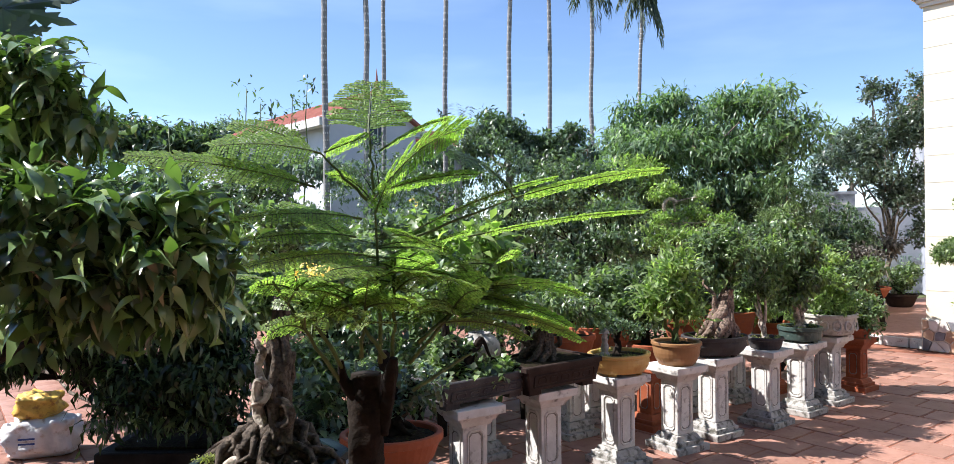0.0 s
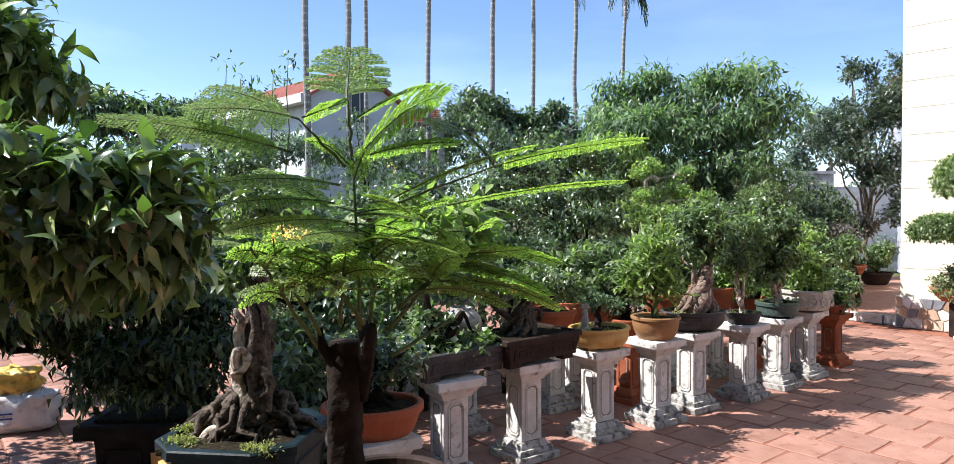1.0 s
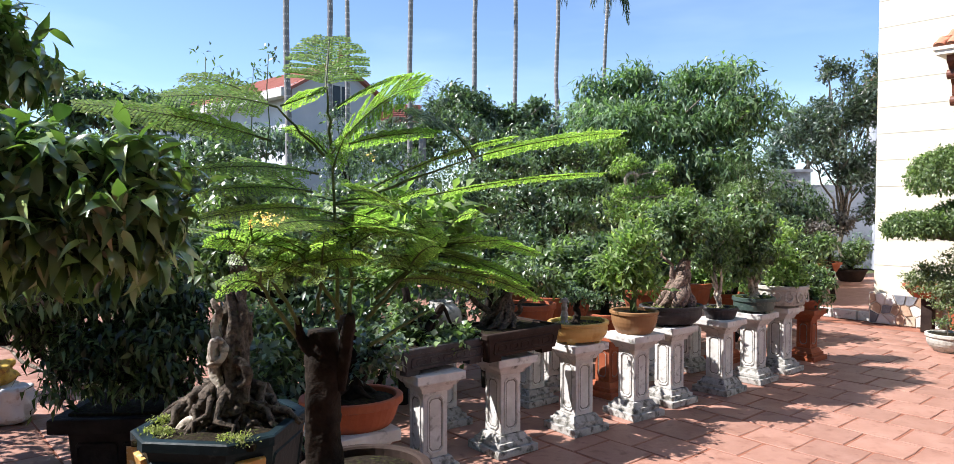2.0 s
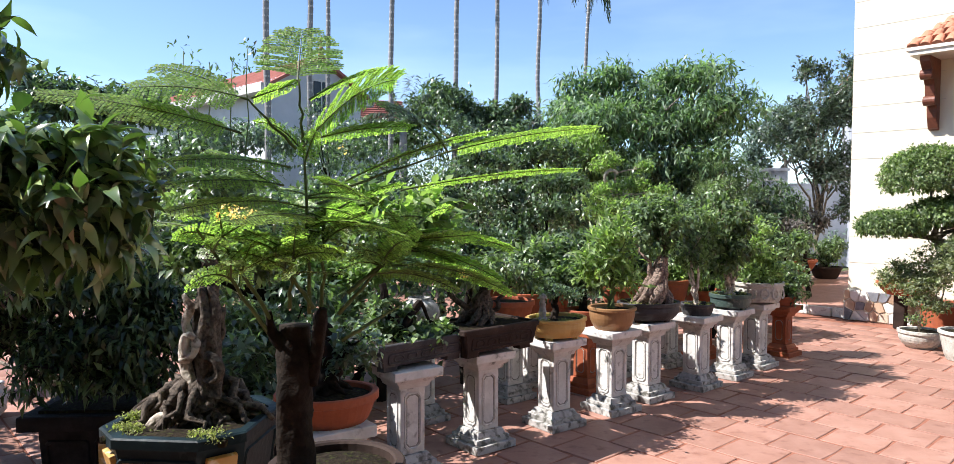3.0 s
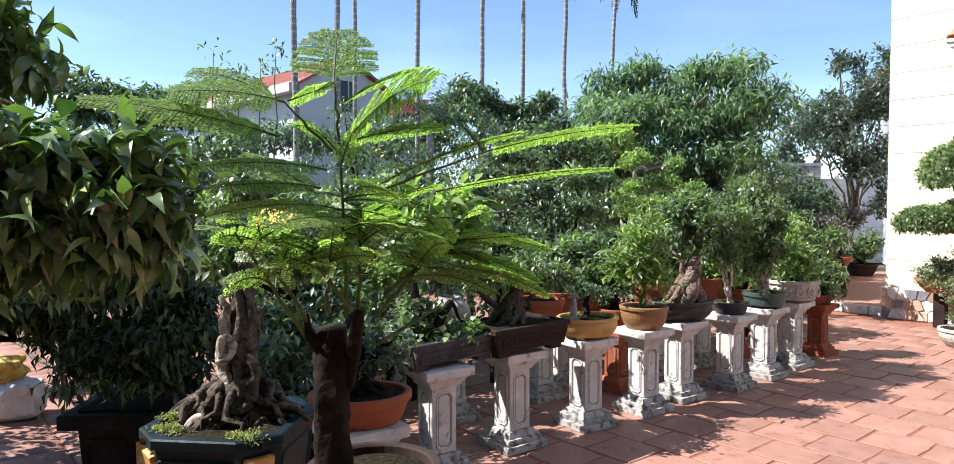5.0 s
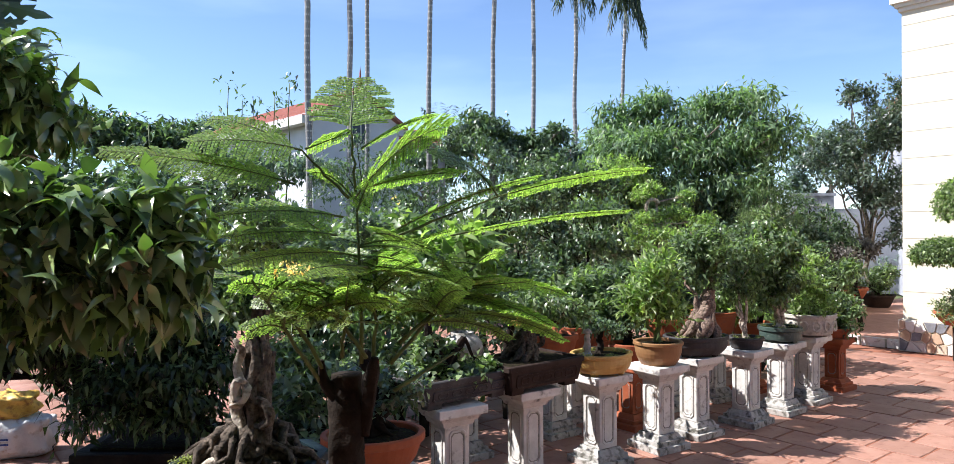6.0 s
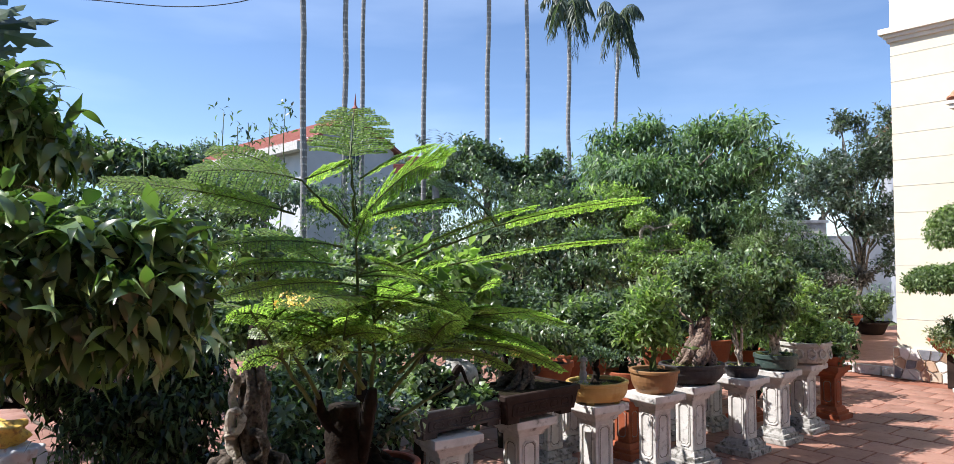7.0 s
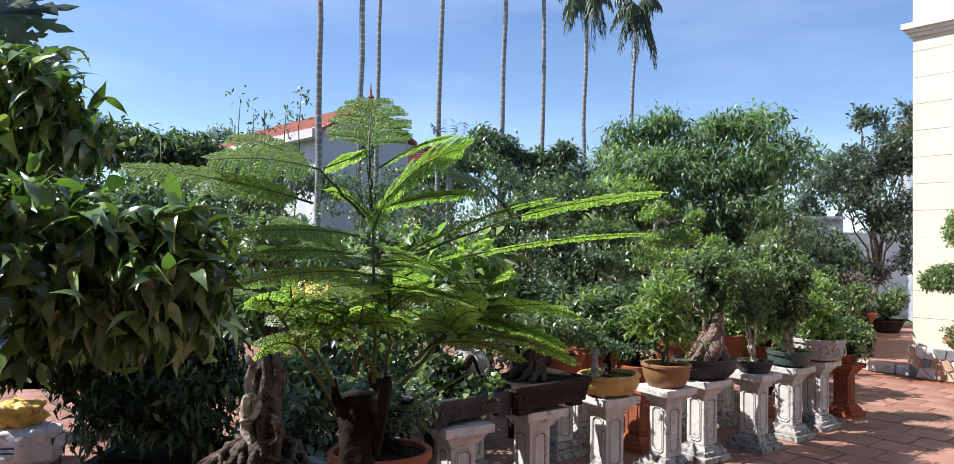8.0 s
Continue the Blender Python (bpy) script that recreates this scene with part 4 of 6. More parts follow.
def round_pot(name, label, x, y, z, r, h, mat, foot=0.7, lip=0.02, sx=1.0, turn=0.0, belly=0.0, feet=0):
    ob = thing(name, label, "pot", pose(x, y, z, 0, 0, turn))
    f = 0.018 if feet else 0.0
    prof = [(0, f), (r * foot * 0.96, f), (r * foot, f + 0.008)]
    for i in range(1, 6):
        s = i / 5
        prof.append((r * (foot + (0.94 - foot) * (s ** 0.75)) + belly * math.sin(math.pi * s), f + 0.008 + (h - lip - 0.012 - f) * s))
    prof += [(r, h - lip), (r, h - 0.004), (r - 0.005, h), (r - 0.022, h), (r - 0.027, h - 0.005), (r - 0.03, h - 0.035), (0, h - 0.035)]
    part("pot_body", lathe(prof, 36, 1.0, sx), mat, ob, smooth=False)
    for i in range(feet):
        a_ = i * 2 * math.pi / feet + 0.6
        part("foot", box(0.05, 0.03, 0.019, bevel=0.004), mat, ob, m=pose(r * foot * 0.8 * math.cos(a_), sx * r * foot * 0.8 * math.sin(a_), 0, 0, 0, math.degrees(a_) + 90))
    soil = lathe(((0, h - 0.008), (r * 0.5, h - 0.012), (r - 0.031, h - 0.022), (r - 0.031, h - 0.033), (0, h - 0.033)), 28, 1.0, sx, 0.01)
    part("soil", soil, M_SOIL, ob, "dark mossy soil")
    if mat in (M_YELLOW, M_SLATE, M_GREENPOT):
        rg_ = random.Random(int(x * 100))
        for k_ in range(4):
            a_ = k_ * 1.57 + rg_.uniform(-0.5, 0.5)
            v_, f_ = crown_arrays([(0.72 * r * math.cos(a_), 0.72 * r * sx * math.sin(a_), h - 0.012, r * 0.2, r * 0.16, 0.012)], 160, 0.012, 0.4, 900 + k_, droop=-0.4, spray=5)
            part("moss", mesh_from("moss", v_, f_, L_MOSS), L_MOSS, ob, "yellow-green moss tuft")
    return ob


def tray(name, label, x, y, z, lx, ly, h, mat, turn, panel=None, splay=1.12, cut=0.0):
    """A rectangular bonsai tray: splayed walls, heavy rim, corner feet, framed side panels."""
    ob = thing(name, label, "pot", pose(x, y, z, 0, 0, turn))
    bm_ = bmesh.new()
    def loop(k, zz, o=0.0):
        a_, b_ = lx / 2 * k - o, ly / 2 * k - o
        c_ = max(cut, 0.008)
        return [bm_.verts.new((p, q, zz)) for p, q in ((-a_ + c_, -b_), (a_ - c_, -b_), (a_, -b_ + c_), (a_, b_ - c_), (a_ - c_, b_), (-a_ + c_, b_), (-a_, b_ - c_), (-a_, -b_ + c_))]
    k0 = 1 / splay
    ls = [loop(k0, 0.03), loop(0.96, h - 0.035), loop(0.965, h - 0.03), loop(1.0, h - 0.028), loop(1.0, h - 0.004), loop(1.0, h, 0.005), loop(1.0, h, 0.028), loop(1.0, h - 0.03, 0.034)]
    bm_.faces.new(ls[0][::-1])
    for p, q in zip(ls, ls[1:]):
        for i in range(8):
            bm_.faces.new((p[i], p[(i + 1) % 8], q[(i + 1) % 8], q[i]))
    bm_.faces.new(ls[-1])
    part("pot_body", bm_, mat, ob)
    for sx_ in (-1, 1):
        for sy_ in (-1, 1):
            part("foot", box(0.09, 0.06, 0.031, bevel=0.005), mat, ob, m=pose(sx_ * (lx * k0 / 2 - 0.06), sy_ * (ly * k0 / 2 - 0.045), 0))
    tilt = math.degrees(math.atan2((0.96 - k0) * ly / 2, h - 0.065))
    for sgn in (0, 180):
        m_ = pose(0, 0, 0, 0, 0, sgn) @ pose(0, -ly / 2 * (k0 + 0.96) / 2, h / 2 - 0.002, tilt)
        fr = part("panel_frame", ring_frame(lx * k0 * 0.9 - cut, (h - 0.07) * 0.8, 0.01, 0.01, 0.006), mat, ob, m=m_)
        if panel:
            part("panel", box(lx * k0 * 0.9 - cut - 0.03, 0.004, (h - 0.07) * 0.8 - 0.026, 0, 0, -((h - 0.07) * 0.4 - 0.013)), panel, fr, "ochre painted panel")
        else:
            for i in range(5):
                part("relief", ring_frame(lx * 0.11, (h - 0.07) * 0.42, 0.008, 0.008, 0.004), mat, fr, m=pose((i - 2) * lx * 0.145, 0, 0))
    tilt = math.degrees(math.atan2((0.96 - k0) * lx / 2, h - 0.065))
    for sgn in (90, 270):
        m_ = pose(0, 0, 0, 0, 0, sgn) @ pose(0, -lx / 2 * (k0 + 0.96) / 2, h / 2 - 0.002, tilt)
        part("panel_frame", ring_frame(ly * k0 * 0.86 - cut, (h - 0.07) * 0.8, 0.01, 0.01, 0.006), mat, ob, m=m_)
    if panel:
        for sx_, sy_ in ((-1, -1), (1, -1), (1, 1), (-1, 1)):
            part("corner_panel", box(cut * 0.9, 0.016, (h - 0.07) * 0.8, 0, 0, -(h - 0.07) * 0.4, bevel=0.003), panel, ob, "ochre painted corner panel", m=pose(sx_ * (lx * 0.915 / 2 - cut / 2), sy_ * (ly * 0.915 / 2 - cut / 2), h / 2, 0, 0, math.degrees(math.atan2(sy_, sx_)) + 90) @ pose(0, 0, 0, 14))
    bm_ = box(lx - 0.07, ly - 0.07, 0.02, 0, 0, h - 0.029, bevel=0.006)
    part("soil", bm_, M_SOIL, ob, "dark soil with moss")
    return ob


TOP = 0.57
tray("bonsai_tray", "dark slate carved rectangular tray on a pedestal", -0.27, 3.95, TOP, 0.62, 0.34, 0.145, M_SLATE, 45)
tray("bonsai_tray", "dark brown rectangular tray on a pedestal", 0.13, 4.30, TOP, 0.60, 0.40, 0.165, M_UMBER, 43)
round_pot("bonsai_pot", "yellow glazed oval bonsai pot on a pedestal", 0.615, 4.675, TOP, 0.212, 0.135, M_YELLOW, 0.82, 0.02, 0.85, 35, 0.012, 4)
round_pot("bonsai_pot", "tan glazed round bowl on a pedestal", 1.035, 5.01, TOP, 0.168, 0.155, M_TAN, 0.72, 0.02, 1, 0, 0.008)
round_pot("bonsai_pot", "wide dark slate oval pot on a pedestal", 1.37, 5.36, TOP, 0.245, 0.145, M_SLATE, 0.8, 0.025, 0.8, 20, 0.018, 4)
round_pot("bonsai_pot", "small dark round pot on a pedestal", 1.82, 5.66, TOP, 0.135, 0.09, M_SLATE, 0.8)
round_pot("bonsai_pot", "dark green glazed banded pot on a pedestal", 2.20, 6.01, TOP, 0.17, 0.125, M_GREENPOT, 0.92, 0.03, 1, 0, 0.0, 4)
drum = round_pot("bonsai_pot", "white drum pot with carved relief on a pedestal", 2.56, 6.38, TOP, 0.235, 0.19, M_WHITEPOT, 0.84, 0.03, 1, 10, 0.0, 4)
for i in range(14):
    a_ = i * 2 * math.pi / 14
    part("relief", ring_frame(0.075, 0.09, 0.02, 0.014, 0.006), M_WHITEPOT, drum, m=pose(0.222 * math.cos(a_), 0.222 * math.sin(a_), 0.095, -6, 0, math.degrees(a_) + 90))
round_pot("bonsai_pot", "terracotta bowl on a terracotta stand", 2.99, 6.86, 0.48, 0.14, 0.09, M_TERRA, 0.8)
round_pot("bonsai_pot", "terracotta oval pot on a pedestal", -0.47, 2.90, TOP, 0.205, 0.12, M_TERRA, 0.78, 0.03, 0.85, 20)
tray("bonsai_tray", "blue-green glazed tray with ochre panels on a pedestal", -0.68, 2.15, TOP, 0.415, 0.44, 0.25, M_BLUEPOT, -4, M_OCHRE, 1.2, 0.09)
round_pot("bonsai_pot", "dark brown round pot on a pedestal", -0.20, 1.82, TOP, 0.165, 0.24, M_UMBER, 0.75, 0.03)
round_pot("bonsai_pot", "dark brown pot on a pedestal under the ficus", -1.22, 1.5, TOP, 0.2, 0.2, M_UMBER, 0.75, 0.03)
for i, (x, y, r, h, z) in enumerate(((0.5, 5.72, 0.22, 0.17, TOP), (0.93, 5.52, 0.16, 0.15, 0.48), (1.33, 6.1, 0.2, 0.18, TOP), (1.78, 6.42, 0.2, 0.2, TOP), (2.2, 6.75, 0.17, 0.16, 0.48), (0.33, 5.3, 0.19, 0.16, TOP))):
    round_pot("flower_pot", "orange terracotta pot in the second row", x, y, z, r, h, M_TERRA, 0.75, 0.035)
jar = thing("round_jar", "rounded white glazed jar on a pedestal", "jar", pose(-0.28, 4.76, TOP))
# the grey paint stands in for the shade on the white jar
part("jar_body", lathe(((0, 0), (0.07, 0), (0.075, 0.012), (0.115, 0.06), (0.14, 0.12), (0.13, 0.18), (0.095, 0.22), (0.075, 0.23), (0.078, 0.245), (0.065, 0.245), (0.06, 0.2), (0, 0.2)), 28), M_DIRT_AND_SHADE, jar, smooth=True)
tray("flower_trough", "orange terracotta trough behind the pedestals", 0.55, 6.25, 0.45, 0.75, 0.3, 0.26, M_TERRA, 43)
part("trough_stand", box(0.6, 0.25, 0.45, bevel=0.01), M_GREY, m=pose(0.55, 6.25, 0, 0, 0, 43))
tagged(bpy.data.objects["trough_stand"], "grey concrete block under the terracotta trough", "stand")
round_pot("bonsai_pot", "wide terracotta bowl by the path", 5.53, 12.35, 0.30, 0.36, 0.2, M_TERRA, 0.7, 0.04)
part("bowl_stand", box(0.4, 0.4, 0.3, bevel=0.01), M_GREY, m=pose(5.53, 12.35, 0.30) @ pose(0, 0, -0.3, 0, 0, 40))
tagged(bpy.data.objects["bowl_stand"], "grey block stand under the terracotta bowl", "stand")
round_pot("bonsai_pot", "grey-brown round pot by the path", 6.37, 12.98, 0.10, 0.28, 0.22, M_UMBER, 0.65, 0.03)
# by the house wall
wb = round_pot("bonsai_pot", "white glazed bowl with painted sprigs", 4.56, 7.24, 0.00, 0.215, 0.18, M_WHITEPOT, 0.62, 0.03, 1, 0, 0.02)
round_pot("flower_pot", "large terracotta pot by the house wall", 5.16, 7.68, 0.00, 0.32, 0.38, M_TERRA, 0.8, 0.04)
round_pot("flower_pot", "white bowl by the house wall", 4.61, 6.63, 0.00, 0.24, 0.28, M_WHITEPOT, 0.7, 0.03)
dish = round_pot("flower_pot", "terracotta dish on a block by the wall", 4.99, 8.33, 0.40, 0.26, 0.15, M_TERRA, 0.6, 0.03)
part("dish_stand", box(0.12, 0.12, 0.40, bevel=0.01), M_UMBER, m=pose(4.99, 8.33, 0.40) @ pose(0, 0, -0.40, 0, 0, 43))
tagged(bpy.data.objects["dish_stand"], "dark brown block under the terracotta dish", "stand")

# carved planter; its stone colour holds the shade of the big bush
pl = thing("planter", "large carved stone planter with ochre inset, darkened by painted shade", "planter", pose(-1.35, 3.55, 0, 0, 0, 6))
bm = bmesh.new()
add_box(bm, 1.20, 0.5, 0.06, 0, 0, 0, bevel=0.008)
add_box(bm, 1.05, 0.42, 0.34, 0, 0, 0.06, top=1.05, bevel=0.01)
add_box(bm, 1.24, 0.54, 0.07, 0, 0, 0.40, bevel=0.012)
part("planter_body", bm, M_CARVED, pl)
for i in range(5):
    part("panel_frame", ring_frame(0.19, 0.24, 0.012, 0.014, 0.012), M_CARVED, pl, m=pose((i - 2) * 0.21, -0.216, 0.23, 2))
    if i in (1, 3):
        part("inset", box(0.15, 0.006, 0.2, bevel=0.001), M_OCHRE, pl, "ochre inset", m=pose((i - 2) * 0.21, -0.218, 0.13, 2))
part("soil", box(1.1, 0.42, 0.02, 0, 0, 0.462), M_SOIL, pl)

# ---- sacks by the bush ----
def sack(name, label, x, y, z, sx, sy, sz, mat, seed):
    ob = thing(name, label, "sack", pose(x, y, z, 0, 0, 15))
    bm_ = bmesh.new()
    bmesh.ops.create_icosphere(bm_, subdivisions=4, radius=1)
    for v in bm_.verts:
        c = v.co
        e_ = 0.6
        c.x, c.y, c.z = [math.copysign(abs(t_) ** e_, t_) for t_ in c]
        k = 1 + 0.3 * noise.noise(c * 1.9 + Vector((seed, 0, 0))) + 0.16 * noise.noise(c * 4.5 + Vector((0, seed, 0)))
        v.co = Vector((c.x * sx * k, c.y * sy * k, max(-0.92, c.z) * sz * (k if c.z > 0 else 1) + sz * 0.92))
    part("sack_body", bm_, mat, ob, smooth=True)
    return ob


sk = sack("sack", "white woven plastic sack with a blue printed patch", -3.25, 4.65, 0.0, 0.215, 0.17, 0.14, M_SACK, 1)
for i in range(3):
    part("print_bar", box(0.10, 0.003, 0.012), M_BLUE if i != 1 else M_WHITE, sk, m=pose(-0.04, -0.183, 0.11 + 0.016 * i, 0))
sack("sack", "crumpled yellow sack on the white one", -3.27, 4.62, 0.255, 0.135, 0.11, 0.085, M_YSACK, 5)

# ---- plants on the pedestals ----
def gnarled(ob, base, tops, r, seed, mat, roots=7, spread=0.12, twist=1.0):
    """A bonsai trunk: swollen base with surface roots, and twisting limbs."""
    rg = random.Random(seed)
    b0 = Vector(base)
    bm_ = bmesh.new()
    for i in range(roots):
        a_ = i * 2 * math.pi / roots + rg.uniform(-0.3, 0.3)
        l_ = spread * rg.uniform(0.7, 1.25)
        d = Vector((math.cos(a_), math.sin(a_), 0))
        pts = [b0 + Vector((0, 0, r * 2.2)), b0 + d * r * 0.7 + Vector((0, 0, r * 1.1)), b0 + d * (r + l_ * 0.4) + Vector((0, 0, r * 0.45)), b0 + d.lerp(Vector((-d.y, d.x, 0)), 0.2) * (r + l_) + Vector((0, 0, -0.005))]
        add_tube(bm_, pts, [r * 0.75, r * 0.5, r * 0.34, r * 0.14], 7, 0.2, seed + i)
    tagged(part("surface_root", bm_, mat, ob, smooth=True), kind="stuff")
    for i, (tp, k) in enumerate(tops):
        pts = bent(b0 - Vector((0, 0, 0.015)), tp, 8, r * 0.9 * twist, seed + 40 + i)
        bm_ = rugged(bmesh.new(), pts, [r * k * (1.3 - 0.08 * j + (0.25 if j == 0 else 0)) for j in range(9)], seed + i, 0.2 if r > 0.03 else 0.12, 22 if r > 0.03 else 12, 34 if r > 0.03 else 14)
        part("limb" if i else "trunk", bm_, mat, ob, smooth=True)


def root_cone(ob, base, top, radius, strands, mat, seed):
    """A flared bonsai foot: twisted, lumpy strands that run together into a leaning top."""
    rg = random.Random(seed)
    b0, t0 = Vector(base), Vector(top)
    for i in range(strands):
        a_ = i * 2 * math.pi / strands + rg.uniform(-0.2, 0.2)
        k = rg.uniform(0.8, 1.15)
        pts = []
        for j in range(7):
            u = j / 6
            w_ = radius * k * (1 - u) ** 1.7 + 0.02
            pts.append(b0.lerp(t0, u ** 1.15) + Vector((math.cos(a_ + u * 1.5) * w_, math.sin(a_ + u * 1.5) * w_, 0)) + Vector((rg.uniform(-1, 1), rg.uniform(-1, 1), rg.uniform(-0.5, 0.5))) * 0.012)
        r0 = radius * rg.uniform(0.2, 0.3)
        part("root_strand", rugged(bmesh.new(), pts, [r0 * q for q in (0.6, 0.95, 1.15, 1.0, 1.1, 0.85, 0.6)], seed + i, 0.35, 12, 24), mat, ob, smooth=True)


def bonsai(name, label, base, tops, r, mat, blobs, leaf, count, ln, wd, seed, roots=7, spread=0.1, **kw):
    ob = thing(name, label, "bonsai")
    gnarled(ob, base, tops, r, seed, mat, roots, spread)
    tp = [Vector(t_[0]) for t_ in tops]
    tw = bmesh.new()
    for i, b in enumerate(blobs):
        c = Vector(b[:3])
        st = min(tp, key=lambda q: (q - c).length)
        part("branch", add_tube(bmesh.new(), bent(st, c, 5, 0.02, seed + i), [r * 0.32 * (1 - 0.14 * j) + 0.002 for j in range(6)], 6, 0.1, seed), mat, ob, smooth=True)
        for k in range(4):
            rg = random.Random(seed * 5 + i * 4 + k)
            add_tube(tw, bent(st.lerp(c, 0.6), c + Vector((rg.uniform(-1, 1) * b[3], rg.uniform(-1, 1) * b[4], rg.uniform(-0.3, 1) * b[5])) * 0.8, 3, 0.01, seed), [0.005, 0.004, 0.003, 0.0015], 5)
    tagged(part("twig", tw, mat, ob, smooth=True), kind="stuff")
    crown("crown", ob, leaf, blobs, count, ln, wd, seed, **kw)
    return ob


S0 = TOP + 0.12
bonsai("bonsai", "bonsai with low clover-like leaves in a slate tray", (-0.30, 3.88, S0), (((-0.40, 3.9, 1.0), 0.8), ((-0.2, 3.95, 0.9), 0.6)), 0.035, M_DARKBARK,
       [(-0.28, 3.90, 0.71, 0.15, 0.12, 0.05), (-0.13, 4.02, 0.72, 0.13, 0.12, 0.05), (-0.38, 3.92, 0.80, 0.14, 0.13, 0.11)], L_MID, 1700, 0.045, 0.75, 101, droop=0.1)
ob_st = bonsai("bonsai", "old bonsai with thick rooted stump in a brown tray", (0.13, 4.33, S0 + 0.03), (((0.16, 4.35, 0.96), 1.0), ((-0.06, 4.25, 0.92), 0.7), ((0.28, 4.4, 0.9), 0.6)), 0.028, M_KNOT,
       [(0.11, 4.30, 1.04, 0.22, 0.16, 0.10), (-0.15, 4.30, 1.05, 0.22, 0.17, 0.13), (0.33, 4.50, 0.98, 0.19, 0.15, 0.11)], L_MID, 3000, 0.05, 0.42, 102, droop=0.4, spray=6)
root_cone(ob_st, (0.10, 4.32, S0 + 0.02), (0.15, 4.35, 0.92), 0.10, 8, M_KNOT, 141)
bonsai("bonsai", "small bonsai with a slim dark trunk in a yellow pot", (0.60, 4.69, S0 - 0.01), (((0.62, 4.7, 0.84), 1.0),), 0.022, M_DARKBARK,
       [(0.64, 4.70, 0.85, 0.17, 0.11, 0.05), (0.550, 4.800, 0.870, 0.122, 0.122, 0.041)], L_DARK, 900, 0.03, 0.5, 103, roots=5, spread=0.05)
figure = part("figurine", lathe(((0, 0), (0.03, 0), (0.032, 0.02), (0.02, 0.04), (0.026, 0.07), (0.018, 0.1), (0.022, 0.125), (0.014, 0.15), (0.03, 0.155), (0.022, 0.175), (0, 0.19)), 12), M_FIG, m=pose(0.52, 4.60, S0 - 0.012))
tagged(figure, "small grey stone lantern ornament in the yellow pot", "ornament")
bonsai("potted_shrub", "upright shrub with long bright green leaves in a tan bowl", (1.035, 5.01, S0 + 0.01), (((1.03, 5.0, 0.95), 0.9), ((0.93, 5.0, 0.95), 0.6), ((1.06, 5.03, 0.92), 0.6)), 0.018, M_STEM,
       [(0.99, 5.00, 1.05, 0.15, 0.15, 0.21), (1.090, 5.000, 0.920, 0.102, 0.102, 0.119), (0.880, 5.000, 0.970, 0.093, 0.093, 0.127), (1.040, 5.050, 1.220, 0.103, 0.103, 0.129)], L_LIME, 1700, 0.085, 0.24, 104, roots=4, spread=0.04, droop=-0.35, rag=0.4)
gb = bonsai("bonsai", "gnarled brown root-over bonsai in a wide slate pot", (1.42, 5.36, S0 + 0.06), (((1.47, 5.38, 1.05), 1.0), ((1.50, 5.4, 1.12), 0.75), ((1.36, 5.34, 1.02), 0.7)), 0.03, M_GNARL,
       [(1.33, 5.40, 1.29, 0.16, 0.15, 0.14), (1.520, 5.400, 1.270, 0.138, 0.138, 0.119), (1.47, 5.50, 1.40, 0.19, 0.16, 0.13), (1.260, 5.500, 1.170, 0.084, 0.084, 0.084), (1.44, 5.40, 1.13, 0.15, 0.12, 0.08)], L_MID, 3400, 0.052, 0.4, 105, droop=0.35, roots=12, spread=0.12, rag=0.4)
root_cone(gb, (1.39, 5.34, S0 + 0.01), (1.475, 5.37, 1.05), 0.115, 9, M_GNARL, 131)
bonsai("bonsai", "clump-stemmed bonsai in a small dark pot", (1.82, 5.66, S0 - 0.05), (((1.77, 5.66, 0.95), 0.8), ((1.77, 5.68, 1.0), 0.8), ((1.82, 5.66, 0.95), 0.8), ((1.74, 5.64, 0.9), 0.5)), 0.016, M_PALEBARK,
       [(1.740, 5.700, 1.080, 0.146, 0.146, 0.170), (1.87, 5.80, 1.25, 0.18, 0.16, 0.15), (1.810, 5.700, 0.990, 0.117, 0.117, 0.117)], L_MID, 2400, 0.05, 0.36, 106, roots=5, spread=0.03, droop=0.3, rag=0.4)
bonsai("bonsai", "root-cluster bonsai with drooping leaves in a green pot", (2.20, 6.01, S0 - 0.01), (((2.14, 6.0, 0.95), 0.9), ((2.19, 6.02, 1.0), 0.9), ((2.26, 6.0, 0.95), 0.9), ((2.17, 6.04, 0.9), 0.7), ((2.16, 5.96, 0.86), 0.6)), 0.02, M_PALEBARK,
       [(2.13, 6.00, 1.37, 0.17, 0.17, 0.19), (2.00, 6.00, 1.11, 0.16, 0.16, 0.20), (2.23, 6.00, 1.09, 0.16, 0.16, 0.22), (2.11, 6.00, 0.93, 0.18, 0.15, 0.12), (2.110, 6.100, 1.520, 0.083, 0.083, 0.115)], L_MID, 3600, 0.062, 0.4, 107, roots=8, spread=0.05, droop=0.8, rag=0.45)
bonsai("potted_shrub", "dense yellow-green shrub in a white drum pot", (2.56, 6.38, S0 + 0.03), (((2.52, 6.38, 1.0), 0.8), ((2.55, 6.4, 0.95), 0.7)), 0.02, M_STEM,
       [(2.54, 6.35, 1.09, 0.15, 0.15, 0.20), (2.440, 6.350, 0.900, 0.141, 0.141, 0.141), (2.640, 6.350, 0.900, 0.141, 0.141, 0.152), (2.59, 6.30, 0.82, 0.22, 0.15, 0.09)], L_LIME, 3000, 0.048, 0.42, 108, roots=4, spread=0.04, droop=0.1)
